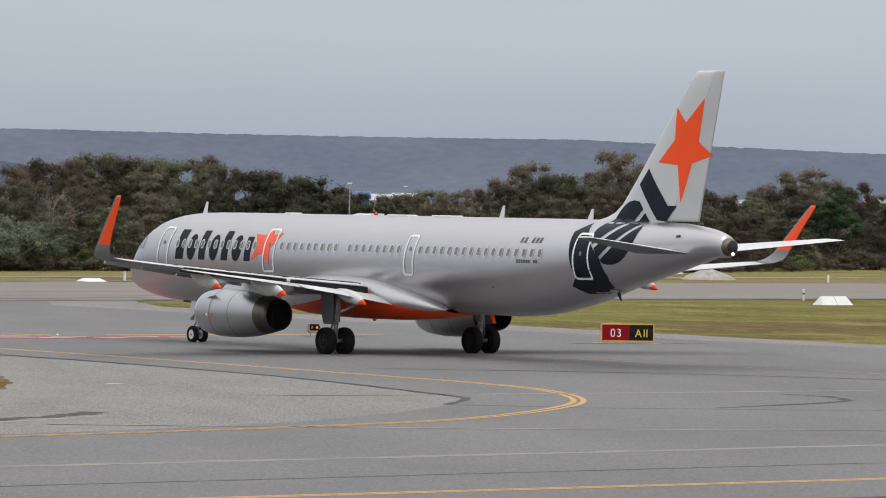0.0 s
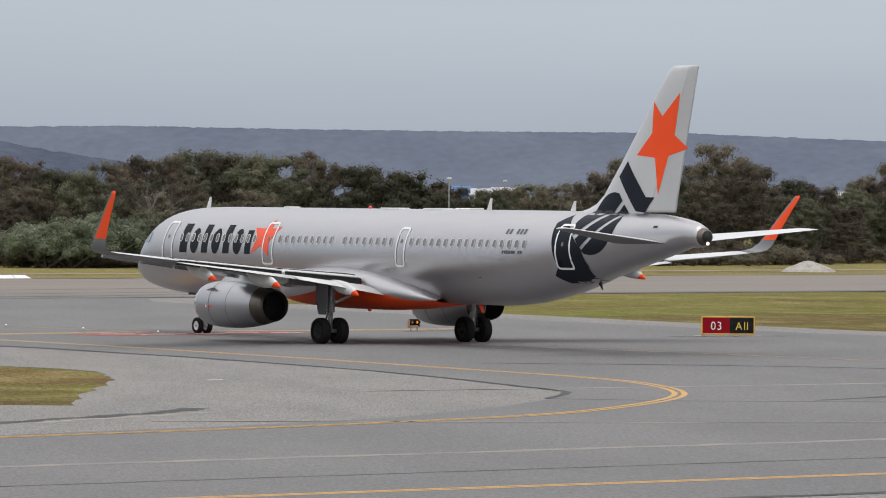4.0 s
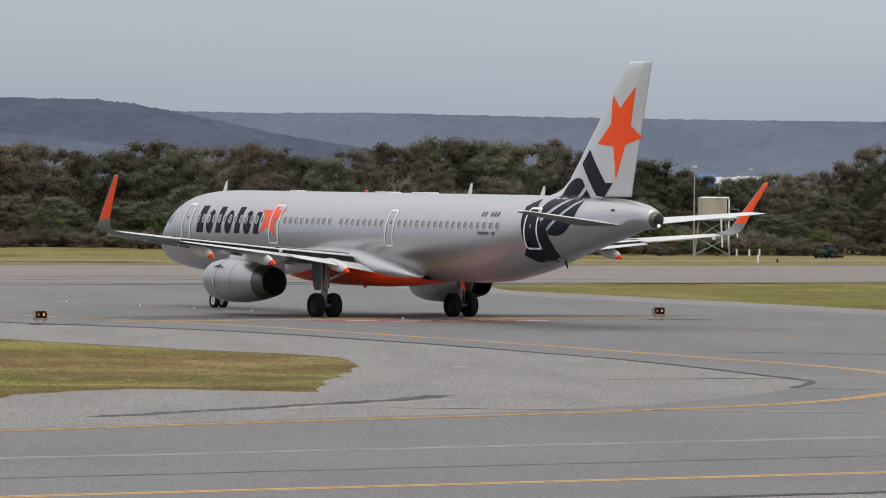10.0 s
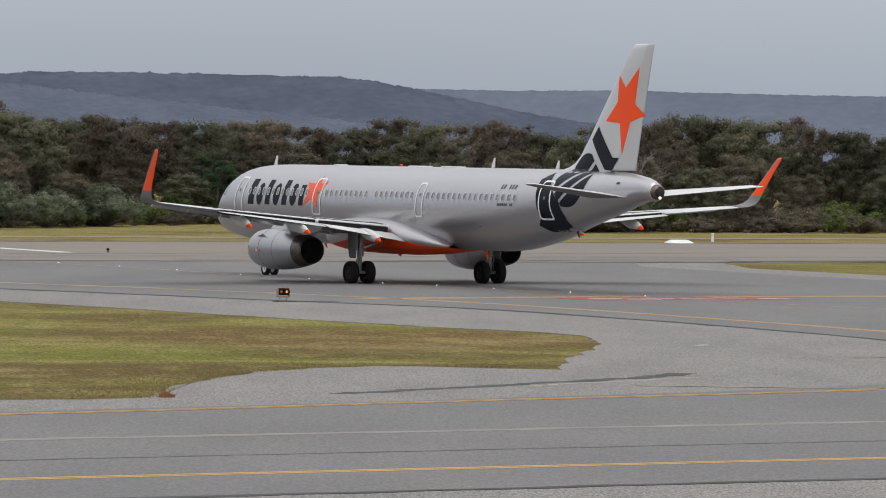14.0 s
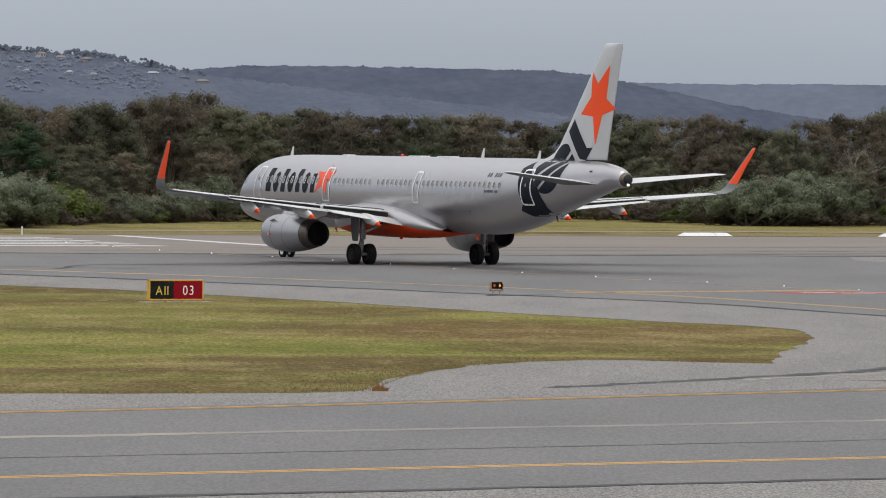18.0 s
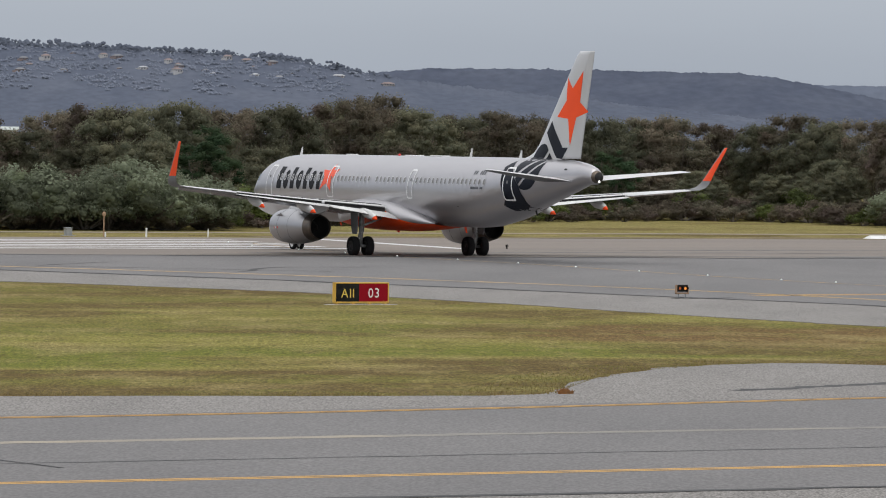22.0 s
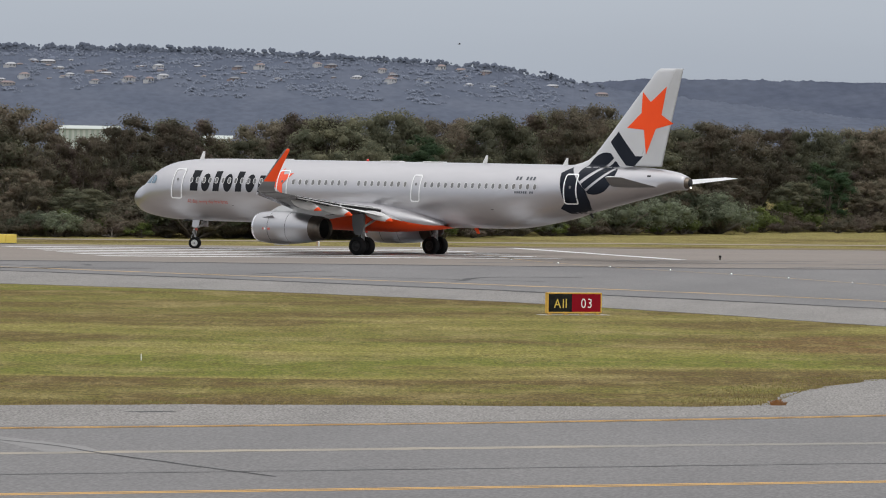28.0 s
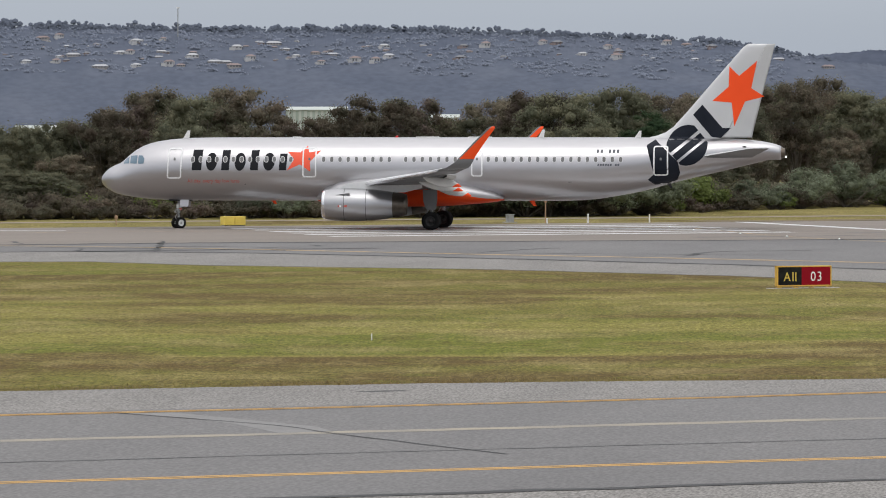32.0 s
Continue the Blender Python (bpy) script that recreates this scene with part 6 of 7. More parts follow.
def guard_light(x, y, turn):
    g = thing("guard_light", "dark runway guard light with two amber lamps on short legs", "airfield light", pose(x, y, 0.03, 0, 0, turn), group="runway guard lights")
    bm = bmesh.new()
    box(bm, -0.31, -0.10, 0.34, 0.31, 0.12, 0.72, bevel=0.02)
    part("housing", bm, SIGN_BLACK, g, "black lamp housing")
    bm = bmesh.new()
    for a in ((-0.36, 0.22, -0.31, 0.70), (0.31, 0.22, 0.36, 0.60), (-0.36, 0.22, 0.36, 0.30)):
        box(bm, a[0], -0.12, a[1], a[2], 0.14, a[3], bevel=0.008)
    part("bracket", bm, WOOD_POST, g, "dull orange-brown bracket")
    for sx in (-1, 1):
        bm = bmesh.new()
        bmesh.ops.create_cone(bm, cap_ends=True, segments=20, radius1=0.08, radius2=0.07, depth=0.03, matrix=Matrix.Translation((sx * 0.155, -0.112, 0.53)) @ Matrix.Rotation(radians(90), 4, "X"))
        part("lamp", bm, AMBER if sx > 0 else AMBER_DIM, g, "amber signal lamp")
        bm = bmesh.new()
        rr = [[(sx * 0.155 + r * math.cos(a * math.pi / 10), yy, 0.53 + r * math.sin(a * math.pi / 10)) for a in range(-1, 12)] for yy, r in ((-0.10, 0.125), (-0.30, 0.135), (-0.30, 0.125), (-0.10, 0.115))]
        loft(bm, rr, close=False, caps=False)
        part("hood", bm, SIGN_BLACK, g, "black lamp hood")
    for sx in (-0.2, 0.2):
        bm = bmesh.new()
        tube(bm, (sx, 0, 0.0), (sx, 0, 0.24), 0.03, n=8)
        box(bm, sx - 0.08, -0.08, 0.0, sx + 0.08, 0.08, 0.02)
        part("leg", bm, GREY_STEEL, g, "short steel leg")
    g.scale = (0.8, 0.8, 0.8)


guard_light(127.2, 206.4, -12)
guard_light(162.05, 207.2, -14)
marking("guard_light_pad", [straight((126.6, 206.3), (129.8, 206.2), 10), straight((161.4, 207.1), (164.6, 207.0), 10)], 0.7, 0.037, TAR, "dark sealed patch round the guard light", "patch", 0.35)
marking("sign_pad_stain", [straight((167.2, 194.2), (174.4, 193.2), 12)], 0.8, 0.032, TAR, "dark sealed patch round the sign", "patch", 0.5)


def inset_lights():
    spots = [(149.3, 210.2), (149.5, 216.6), (149.6, 223.3), (149.5, 228.2), (149.4, 233.0), (150.0, 240.9), (150.8, 249.0), (152.3, 258.1), (153.5, 266.4), (154.3, 274.7), (154.7, 282.6), (155.5, 290.5), (157.2, 299.7), (159.8, 311.0), (163.2, 321.0)]
    proto = thing("inset_light", "small lit inset taxiway centre light", "airfield light", group="taxiway centre lights")
    bm = bmesh.new()
    tube(bm, (0, 0, -0.01), (0, 0, 0.025), 0.10, 0.08, 14)
    part("casing", bm, GREY_STEEL, proto, "steel light casing")
    bm = bmesh.new()
    bmesh.ops.create_uvsphere(bm, u_segments=10, v_segments=6, radius=0.030, matrix=Matrix.Translation((0, 0, 0.045)) @ Matrix.Diagonal((1, 1, 0.75, 1)))
    part("lens", bm, GLINT, proto, "bright lens")
    proto.matrix_basis = pose(*spots[0], 0.045)
    for x, y in spots[1:]:
        copy_thing(proto, pose(x, y, 0.045))


inset_lights()


def gable_marker(x, y, length, mat, label, h=0.42, turn=0):
    g = thing("gable_marker", label, "marker", pose(x, y, 0, 0, 0, turn), group="boundary markers")
    n = max(1, round(length / 1.5))
    w = length / n
    for k in range(n):
        bm = bmesh.new()
        x0, x1 = -length / 2 + k * w + 0.02, -length / 2 + (k + 1) * w - 0.02
        i0, i1 = 0.28 if k == 0 else 0.02, 0.28 if k == n - 1 else 0.02
        loft(bm, [[(x0, -0.55, 0), (x1, -0.55, 0), (x1, 0.55, 0), (x0, 0.55, 0)], [(x0 + i0, -0.05, h), (x1 - i1, -0.05, h), (x1 - i1, 0.05, h), (x0 + i0, 0.05, h)]])
        part("panel", bm, mat, g)
    return g


gable_marker(228.6, 341.6, 4.35, WHITE_PAINT, "low white gable marker of three panels on the grass", 0.26)
gable_marker(244.9, 340.5, 2.15, WHITE_PAINT, "low white gable marker on the grass strip", 0.26)
gable_marker(251.9, 266.5, 2.6, WHITE_PAINT, "white gable marker on the mown grass", 0.58, -6)


def box_marker(x, y):
    g = thing("box_marker", "yellow box marker of two panels beside the runway", "marker", pose(x, y, 0))
    for k in (-1, 1):
        bm = bmesh.new()
        box(bm, k * 0.39 - 0.375, -0.35, 0.06, k * 0.39 + 0.375, 0.35, 0.64, bevel=0.015)
        part("panel", bm, SAFETY_YELLOW, g)
    bm = bmesh.new()
    box(bm, -0.74, -0.3, -0.02, 0.74, 0.3, 0.06)
    part("base", bm, CONCRETE, g)


box_marker(140.3, 339.8)


def post(x, y, h, r, mat, label, bands=None, cap=0.0, name="marker_post"):
    p = thing(name, label, "post", pose(x, y, 0))
    bm = bmesh.new()
    tube(bm, (0, 0, -0.05), (0, 0, h), r, r * 0.92, 10)
    part("shaft", bm, mat, p)
    bm = bmesh.new()
    tube(bm, (0, 0, h), (0, 0, h + 0.03), r * 1.1, r * 0.7, 10)
    if cap:
        bmesh.ops.create_uvsphere(bm, u_segments=12, v_segments=8, radius=cap, matrix=Matrix.Translation((0, 0, h + cap * 0.6)) @ Matrix.Diagonal((1, 0.4, 1.3, 1)))
    part("cap", bm, mat, p)
    if bands:
        bm = bmesh.new()
        tube(bm, (0, 0, h * 0.55), (0, 0, h * 0.72), r * 1.03, r * 1.03, 10)
        part("band", bm, bands, p, "dark band")
    return p


for x, y, h, r in ((283.0, 348.9, 0.62, 0.09), (250.8, 344.3, 0.66, 0.11), (166.4, 339.6, 0.60, 0.07), (171.2, 339.8, 0.55, 0.05), (307.0, 381.5, 0.62, 0.08), (308.6, 381.7, 0.62, 0.09), (310.4, 382.5, 0.6, 0.08), (322.0, 341.3, 0.6, 0.10), (69.6, 157.3, 0.17, 0.018), (163.4, 339.8, 0.3, 0.06)):
    post(x, y, h, r, WHITE_PAINT, "short white marker post in the grass")
post(259.8, 277.8, 0.78, 0.07, WHITE_PAINT, "white marker post with a dark band", SIGN_BLACK)
post(164.1, 341.5, 1.45, 0.045, WOOD_POST, "tall thin brown post with a round head", cap=0.14)
post(134.8, 347.0, 0.42, 0.04, WOOD_POST, "short brown post with a small orange plate", cap=0.12)
for x, y in ((174.2, 303.8), (285.5, 349.5)):
    p = thing("edge_light", "small dark runway edge light", "airfield light", pose(x, y, 0.03), group="runway edge lights")
    bm = bmesh.new()
    tube(bm, (0, 0, 0), (0, 0, 0.16), 0.05, n=8)
    part("stem", bm, SIGN_BLACK, p)
    bm = bmesh.new()
    tube(bm, (0, 0, 0.16), (0, 0, 0.28), 0.11, 0.08, n=10)
    part("head", bm, SIGN_BLACK, p, "dark light head")


def service_box(x, y):
    b = thing("service_box", "grey metal service cabinet by the scrub", "cabinet", pose(x, y, 0))
    bm = bmesh.new()
    box(bm, -0.22, -0.22, 0.05, 0.22, 0.22, 0.52, bevel=0.02)
    part("cabinet", bm, GREY_STEEL, b)
    bm = bmesh.new()
    box(bm, -0.25, -0.25, 0.52, 0.25, 0.25, 0.57, bevel=0.02)
    part("lid", bm, GREY_STEEL, b)
    bm = bmesh.new()
    box(bm, -0.4, -0.35, -0.05, 0.4, 0.35, 0.06)
    part("plinth", bm, CONCRETE, b)


service_box(162.4, 343.6)


def water_tank(x, y):
    t = thing("water_tank", "cream water tank on a lattice steel tower", "water tank", pose(x, y, 0, 0, 0, -38))
    bm = bmesh.new()
    tube(bm, (0, 0, 3.30), (0, 0, 5.12), 1.28, n=40)
    for z in (3.30, 3.9, 4.5, 5.08):
        tube(bm, (0, 0, z), (0, 0, z + 0.05), 1.30, n=40)
    part("tank", bm, TANK_CREAM, t, "cream ribbed tank")
    bm = bmesh.new()
    tube(bm, (0, 0, 5.12), (0, 0, 5.22), 1.32, 0.9, 40)
    part("tank_roof", bm, WHITE_PAINT, t, "white tank roof")
    bm = bmesh.new()
    box(bm, -1.7, -1.5, 3.16, 1.9, 1.5, 3.28)
    part("platform", bm, GREY_STEEL, t, "grey steel platform")
    legs = [(-1.15, -1.15), (1.15, -1.15), (1.15, 1.15), (-1.15, 1.15)]
    for a, b in legs:
        bm = bmesh.new()
        tube(bm, (a * 1.35, b * 1.35, 0), (a, b, 3.2), 0.06, n=6)
        part("leg", bm, GREY_STEEL, t, "steel tower leg")
    for i in range(4):
        (a, b), (c, d) = legs[i], legs[(i + 1) % 4]
        bm = bmesh.new()
        for z0, z1 in ((0.1, 1.6), (1.6, 3.15)):
            k0, k1 = 1.35 - 0.11 * z0, 1.35 - 0.11 * z1
            tube(bm, (a * k0, b * k0, z0), (c * k1, d * k1, z1), 0.035, n=5)
            tube(bm, (c * k0, d * k0, z0), (a * k1, b * k1, z1), 0.035, n=5)
            tube(bm, (a * k1, b * k1, z1), (c * k1, d * k1, z1), 0.035, n=5)
        part("brace", bm, GREY_STEEL, t, "crossed steel braces")
    bm = bmesh.new()
    for p, q in (((1.45, -1.3, 5.05), (1.45, -1.3, 0.8)), ((0.7, -1.5, 3.35), (2.2, -1.5, 3.42)), ((2.2, -1.5, 3.42), (2.2, -1.5, 1.7)), ((0.75, -1.5, 3.35), (0.9, -1.55, 0.8)), ((0.3, -1.3, 5.15), (1.45, -1.3, 5.15))):
        tube(bm, p, q, 0.075, n=8)
    part("pipe", bm, WHITE_PAINT, t, "white filling pipe")
    bm = bmesh.new()
    for z in (3.75, 4.15):
        tube(bm, (1.3, -1.5, z), (2.3, -1.5, z), 0.025, n=5)
    tube(bm, (2.3, -1.5, 3.2), (2.3, -1.5, 4.15), 0.025, n=5)
    part("handrail", bm, GREY_STEEL, t)
    bm = bmesh.new()
    box(bm, 0.0, -1.62, 1.45, 0.28, -1.58, 1.85)
    part("notice", bm, WHITE_PAINT, t, "small pale notice plate")


water_tank(305.4, 383.0)


def tractor(x, y):
    t = thing("tractor", "small dark green tractor parked on the grass", "tractor", pose(x, y, 0, 0, 0, 175))
    bm = bmesh.new()
    box(bm, -0.1, -0.28, 0.45, 1.05, 0.28, 0.92, bevel=0.08)
    box(bm, -0.9, -0.35, 0.40, 0.0, 0.35, 0.70, bevel=0.06)
    part("body", bm, TRACTOR_GREEN, t, "dark green bonnet and chassis")
    bm = bmesh.new()
    box(bm, -0.85, -0.45, 0.70, 0.0, 0.45, 1.42, bevel=0.05)
    part("cab", bm, TINTED, t, "dark glazed cab")
    bm = bmesh.new()
    box(bm, -0.95, -0.5, 1.42, 0.08, 0.5, 1.50, bevel=0.03)
    part("cab_roof", bm, TRACTOR_GREEN, t, "dark green cab roof")
    for px, py, r in ((-0.5, -0.55, 0.46), (-0.5, 0.55, 0.46), (0.85, -0.5, 0.30), (0.85, 0.5, 0.30)):
        w = part("wheel", hub_mesh(r, 0.28, 16), TRACTOR_GREEN, t, "dark green wheel hub")
        part("tyre", wheel_mesh("tyre", r, 0.28, 24), TYRE, w, "black tractor tyre")
        w.location = (px, py, r)
    bm = bmesh.new()
    box(bm, -1.9, -0.7, 0.08, -1.05, 0.7, 0.28, bevel=0.04)
    part("mower_deck", bm, SIGN_BLACK, t, "dark mower deck")
    t.scale = (0.8, 0.8, 0.8)


tractor(309.8, 372.6)


def far_pole(az, d, top, r, label, name="light_mast"):
    p = bearing(az, d)
    m = thing(name, label, "mast", pose(p.x, p.y, 0))
    bm = bmesh.new()
    tube(bm, (0, 0, 0), (0, 0, top), r, r * 0.8, 8)
    part("pole", bm, GREY_STEEL, m)
    bm = bmesh.new()
    box(bm, -r * 3, -r, top, r * 3, r, top + r * 2)
    part("head", bm, WHITE_PAINT, m)


far_pole(38.38, 470, 7.75, 0.07, "thin grey lamp mast among the trees")
far_pole(38.96, 640, 7.9, 0.08, "thin pale mast behind the trees")
far_pole(21.87, 3290, 76.0, 0.35, "tall thin radio mast on the hill crest", "radio_mast")

# ---- buildings beyond the trees and houses on the hill ----
METAL_PALE = material("pale_metal_cladding", (0.50, 0.53, 0.50), 0.6, 0.1, other=(0.40, 0.44, 0.41), scale=0.3, amount=0.7)
METAL_GREEN = material("pale_green_cladding", (0.36, 0.42, 0.37), 0.6, 0.1, other=(0.28, 0.33, 0.29), scale=0.3, amount=0.7)
METAL_BLUE = material("blue_cladding", (0.05, 0.16, 0.36), 0.5, 0.0, other=(0.04, 0.12, 0.28), scale=0.5, amount=0.6)
# wall and roof colours are washed towards blue-grey, as painted haze
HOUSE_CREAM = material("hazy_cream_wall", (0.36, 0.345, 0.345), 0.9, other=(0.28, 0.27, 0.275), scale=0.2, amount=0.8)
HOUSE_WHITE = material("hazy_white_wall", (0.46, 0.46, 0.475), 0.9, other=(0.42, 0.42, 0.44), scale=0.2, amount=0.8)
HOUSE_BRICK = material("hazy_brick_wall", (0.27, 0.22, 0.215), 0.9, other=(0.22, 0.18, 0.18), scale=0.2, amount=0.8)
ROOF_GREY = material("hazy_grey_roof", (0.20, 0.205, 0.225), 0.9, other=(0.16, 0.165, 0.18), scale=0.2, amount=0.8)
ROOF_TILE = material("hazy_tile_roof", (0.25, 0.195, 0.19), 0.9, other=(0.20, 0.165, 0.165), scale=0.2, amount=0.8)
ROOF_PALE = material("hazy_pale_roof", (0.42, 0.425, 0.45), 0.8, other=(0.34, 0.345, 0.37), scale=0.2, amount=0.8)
GLASS_FAR = material("far_window", (0.10, 0.105, 0.125), 0.3)


def shed(az, d, w, deep, h, wall, label, roof=None, ribs=True):
    p = bearing(az, d)
    s = thing("warehouse", label, "building", pose(p.x, p.y, 0, 0, 0, -az))
    bm = bmesh.new()
    box(bm, -w / 2, 0, 0, w / 2, deep, h)
    part("wall", bm, wall, s)
    bm = bmesh.new()
    loft(bm, [[(-w / 2 - 0.3, -0.3, h), (w / 2 + 0.3, -0.3, h), (w / 2 + 0.3, deep / 2, h + 0.9), (-w / 2 - 0.3, deep / 2, h + 0.9)], [(-w / 2 - 0.3, -0.3, h - 0.15), (w / 2 + 0.3, -0.3, h - 0.15), (w / 2 + 0.3, deep / 2, h + 0.75), (-w / 2 - 0.3, deep / 2, h + 0.75)]])
    part("roof", bm, roof or METAL_PALE, s)
    if ribs:
        for k in range(int(w / 1.5)):
            bm = bmesh.new()
            x = -w / 2 + 0.75 + 1.5 * k
            box(bm, x - 0.35, -0.06, 0.3, x + 0.35, 0.02, h - 0.3)
            part("cladding_panel", bm, METAL_PALE, s, "lighter cladding panel")


shed(23.30, 1500, 16.5, 26, 10.9, METAL_GREEN, "large pale green metal shed behind the trees")
shed(24.58, 1500, 10, 20, 8.8, HOUSE_WHITE, "white metal building behind the trees")
shed(20.48, 1000, 9.5, 20, 5.8, METAL_GREEN, "low pale green shed behind the trees")
shed(38.62, 800, 5.6, 14, 6.3, HOUSE_WHITE, "white building glimpsed through the trees", HOUSE_WHITE, False)
shed(38.50, 780, 2.2, 5, 6.6, METAL_BLUE, "small blue building glimpsed through the trees", METAL_BLUE, False)
shed(38.98, 820, 4.2, 12, 6.5, HOUSE_WHITE, "white roofed building glimpsed through the trees", HOUSE_WHITE, False)
shed(42.37, 800, 2.6, 8, 6.2, HOUSE_WHITE, "small white building glimpsed through the trees", HOUSE_WHITE, False)
shed(43.85, 800, 4.2, 12, 6.7, HOUSE_WHITE, "white building behind the trees", HOUSE_WHITE, False)
shed(36.27, 640, 1.4, 6, 5.3, HOUSE_WHITE, "white wall glimpsed through the trees", HOUSE_WHITE, False)

HOUSES_A = [(20.31, 0.661), (20.62, 0.660), (21.04, 0.838), (21.07, 0.608), (21.44, 0.866), (21.38, 0.755), (21.70, 0.770), (21.78, 0.632), (21.90, 0.627), (22.25, 0.659), (22.62, 0.690), (22.86, 0.849), (22.97, 0.791), (23.47, 0.741), (24.00, 0.818), (24.05, 0.713), (23.70, 0.666), (23.91, 0.666), (23.29, 0.752), (20.79, 0.731), (21.27, 0.754), (22.02, 0.715), (22.36, 0.660)]
HOUSES_B = [(25.05, 0.824), (24.82, 0.818), (25.23, 0.707), (26.05, 0.739), (26.31, 0.807), (26.43, 0.765), (26.40, 0.702), (26.92, 0.843), (27.12, 0.830), (27.21, 0.684), (27.38, 0.810), (25.64, 0.857), (25.79, 0.850), (24.79, 0.696), (28.07, 0.687), (28.58, 0.600), (20.48, 0.899), (20.65, 0.919), (21.44, 0.623), (22.45, 0.614), (23.09, 0.722), (23.35, 0.647), (22.48, 0.805), (20.93, 0.750)]


def make_house(seed, wall, roof, label, w, h):
    rng = random.Random(seed)
    r = thing("house", label, "house", group="houses on the hillside")
    bm = bmesh.new()
    box(bm, -w / 2, -4, -6, w / 2, 4, h)
    if seed % 2:
        box(bm, -w / 2 - 2.5, -5.5, -6, -w / 2 + 3.5, 2, h * 0.7)
    part("wall", bm, wall, r)
    bm = bmesh.new()
    loft(bm, [[(-w / 2 - 0.6, -4.6, h), (w / 2 + 0.6, -4.6, h), (w / 2 + 0.6, 4.6, h), (-w / 2 - 0.6, 4.6, h)], [(-w / 2 + 2.6, -0.2, h + 2.0), (w / 2 - 2.6, -0.2, h + 2.0), (w / 2 - 2.6, 0.2, h + 2.0), (-w / 2 + 2.6, 0.2, h + 2.0)]])
    part("roof", bm, roof, r)
    n = int(w / 3)
    for k in range(n):
        bm = bmesh.new()
        x = -w / 2 + w * (k + 0.5) / n
        box(bm, x - 0.8, -4.12, h * 0.45, x + 0.8, -4.0, h * 0.85)
        part("window", bm, GLASS_FAR, r, "dark window")
    return r


def plant_houses():
    rng = random.Random(8)
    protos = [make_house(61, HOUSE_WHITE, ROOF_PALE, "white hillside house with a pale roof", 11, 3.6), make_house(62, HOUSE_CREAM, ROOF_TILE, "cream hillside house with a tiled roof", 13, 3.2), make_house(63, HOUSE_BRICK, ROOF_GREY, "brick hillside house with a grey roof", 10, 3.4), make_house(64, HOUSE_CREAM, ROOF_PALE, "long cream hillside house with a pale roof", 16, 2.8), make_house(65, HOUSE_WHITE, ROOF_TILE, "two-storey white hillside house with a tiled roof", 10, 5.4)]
    used = set()
    spots = [(a, e, 1.0) for a, e in HOUSES_A + HOUSES_B] + [(rng.uniform(20, 27.6), rng.uniform(0.66, 0.90), 0.6) for _ in range(50)]
    for i, (az, el, k) in enumerate(spots):
        lo, hi = 0.0, 1.0
        for _ in range(20):
            f = (lo + hi) / 2
            p = slope_point(NEAR_CREST, 3300, az, f)
            if math.degrees(math.atan2(p.z - EYE[2], math.hypot(p.x, p.y))) < el:
                lo = f
            else:
                hi = f
        p = slope_point(NEAR_CREST, 3300, az, f)
        pr = protos[rng.randrange(5)]
        q = bearing(az, math.hypot(p.x, p.y) - 1.5)
        m = pose(q.x, q.y, p.z - 1.3, 0, 0, -az + rng.uniform(-35, 35)) @ Matrix.Scale(k * rng.uniform(0.36, 0.58), 4)
        if pr.name in used:
            copy_thing(pr, m @ Matrix.Diagonal([1 / k for k in pr.scale] + [1]))
        else:
            used.add(pr.name)
            pr.matrix_basis = m


plant_houses()


def crest_tree(az, height, wide, seed):
    """A single tree that stands over the crest of the near hill."""
    rng = random.Random(seed)
    p = slope_point(NEAR_CREST, 3300, az, 1.0)
    t = thing("crest_tree", "lone hazy tree standing above the hill crest", "tree", pose(p.x, p.y, p.z - 0.6))
    bm = bmesh.new()
    tube(bm, (0, 0, 0), (0.1, 0, height * 0.55), 0.16, 0.10, 6)
    part("trunk", bm, HILL_WOODS, t)
    cl = [(Vector((rng.uniform(-1, 1) * wide * 0.42, rng.uniform(-1, 1) * wide * 0.3, height * rng.uniform(0.5, 0.92))), wide * rng.uniform(0.14, 0.24), 0.75) for _ in range(16)]
    crown = new("crown", leaf_mesh("crown", cl, 0, 0.2, HILL_WOODS, rng, 0.95))
    crown.parent = t


for az, height, wide, seed in ((28.06, 5.6, 3.6, 71), (26.55, 3.6, 4.6, 73), (24.2, 4.2, 4.6, 75), (22.2, 4.0, 5.0, 77)):
    crest_tree(az, height, wide, seed)


BIRD_BROWN = material("dark_feathers", (0.05, 0.048, 0.05), 0.8, other=(0.09, 0.085, 0.08), scale=8, amount=0.6)


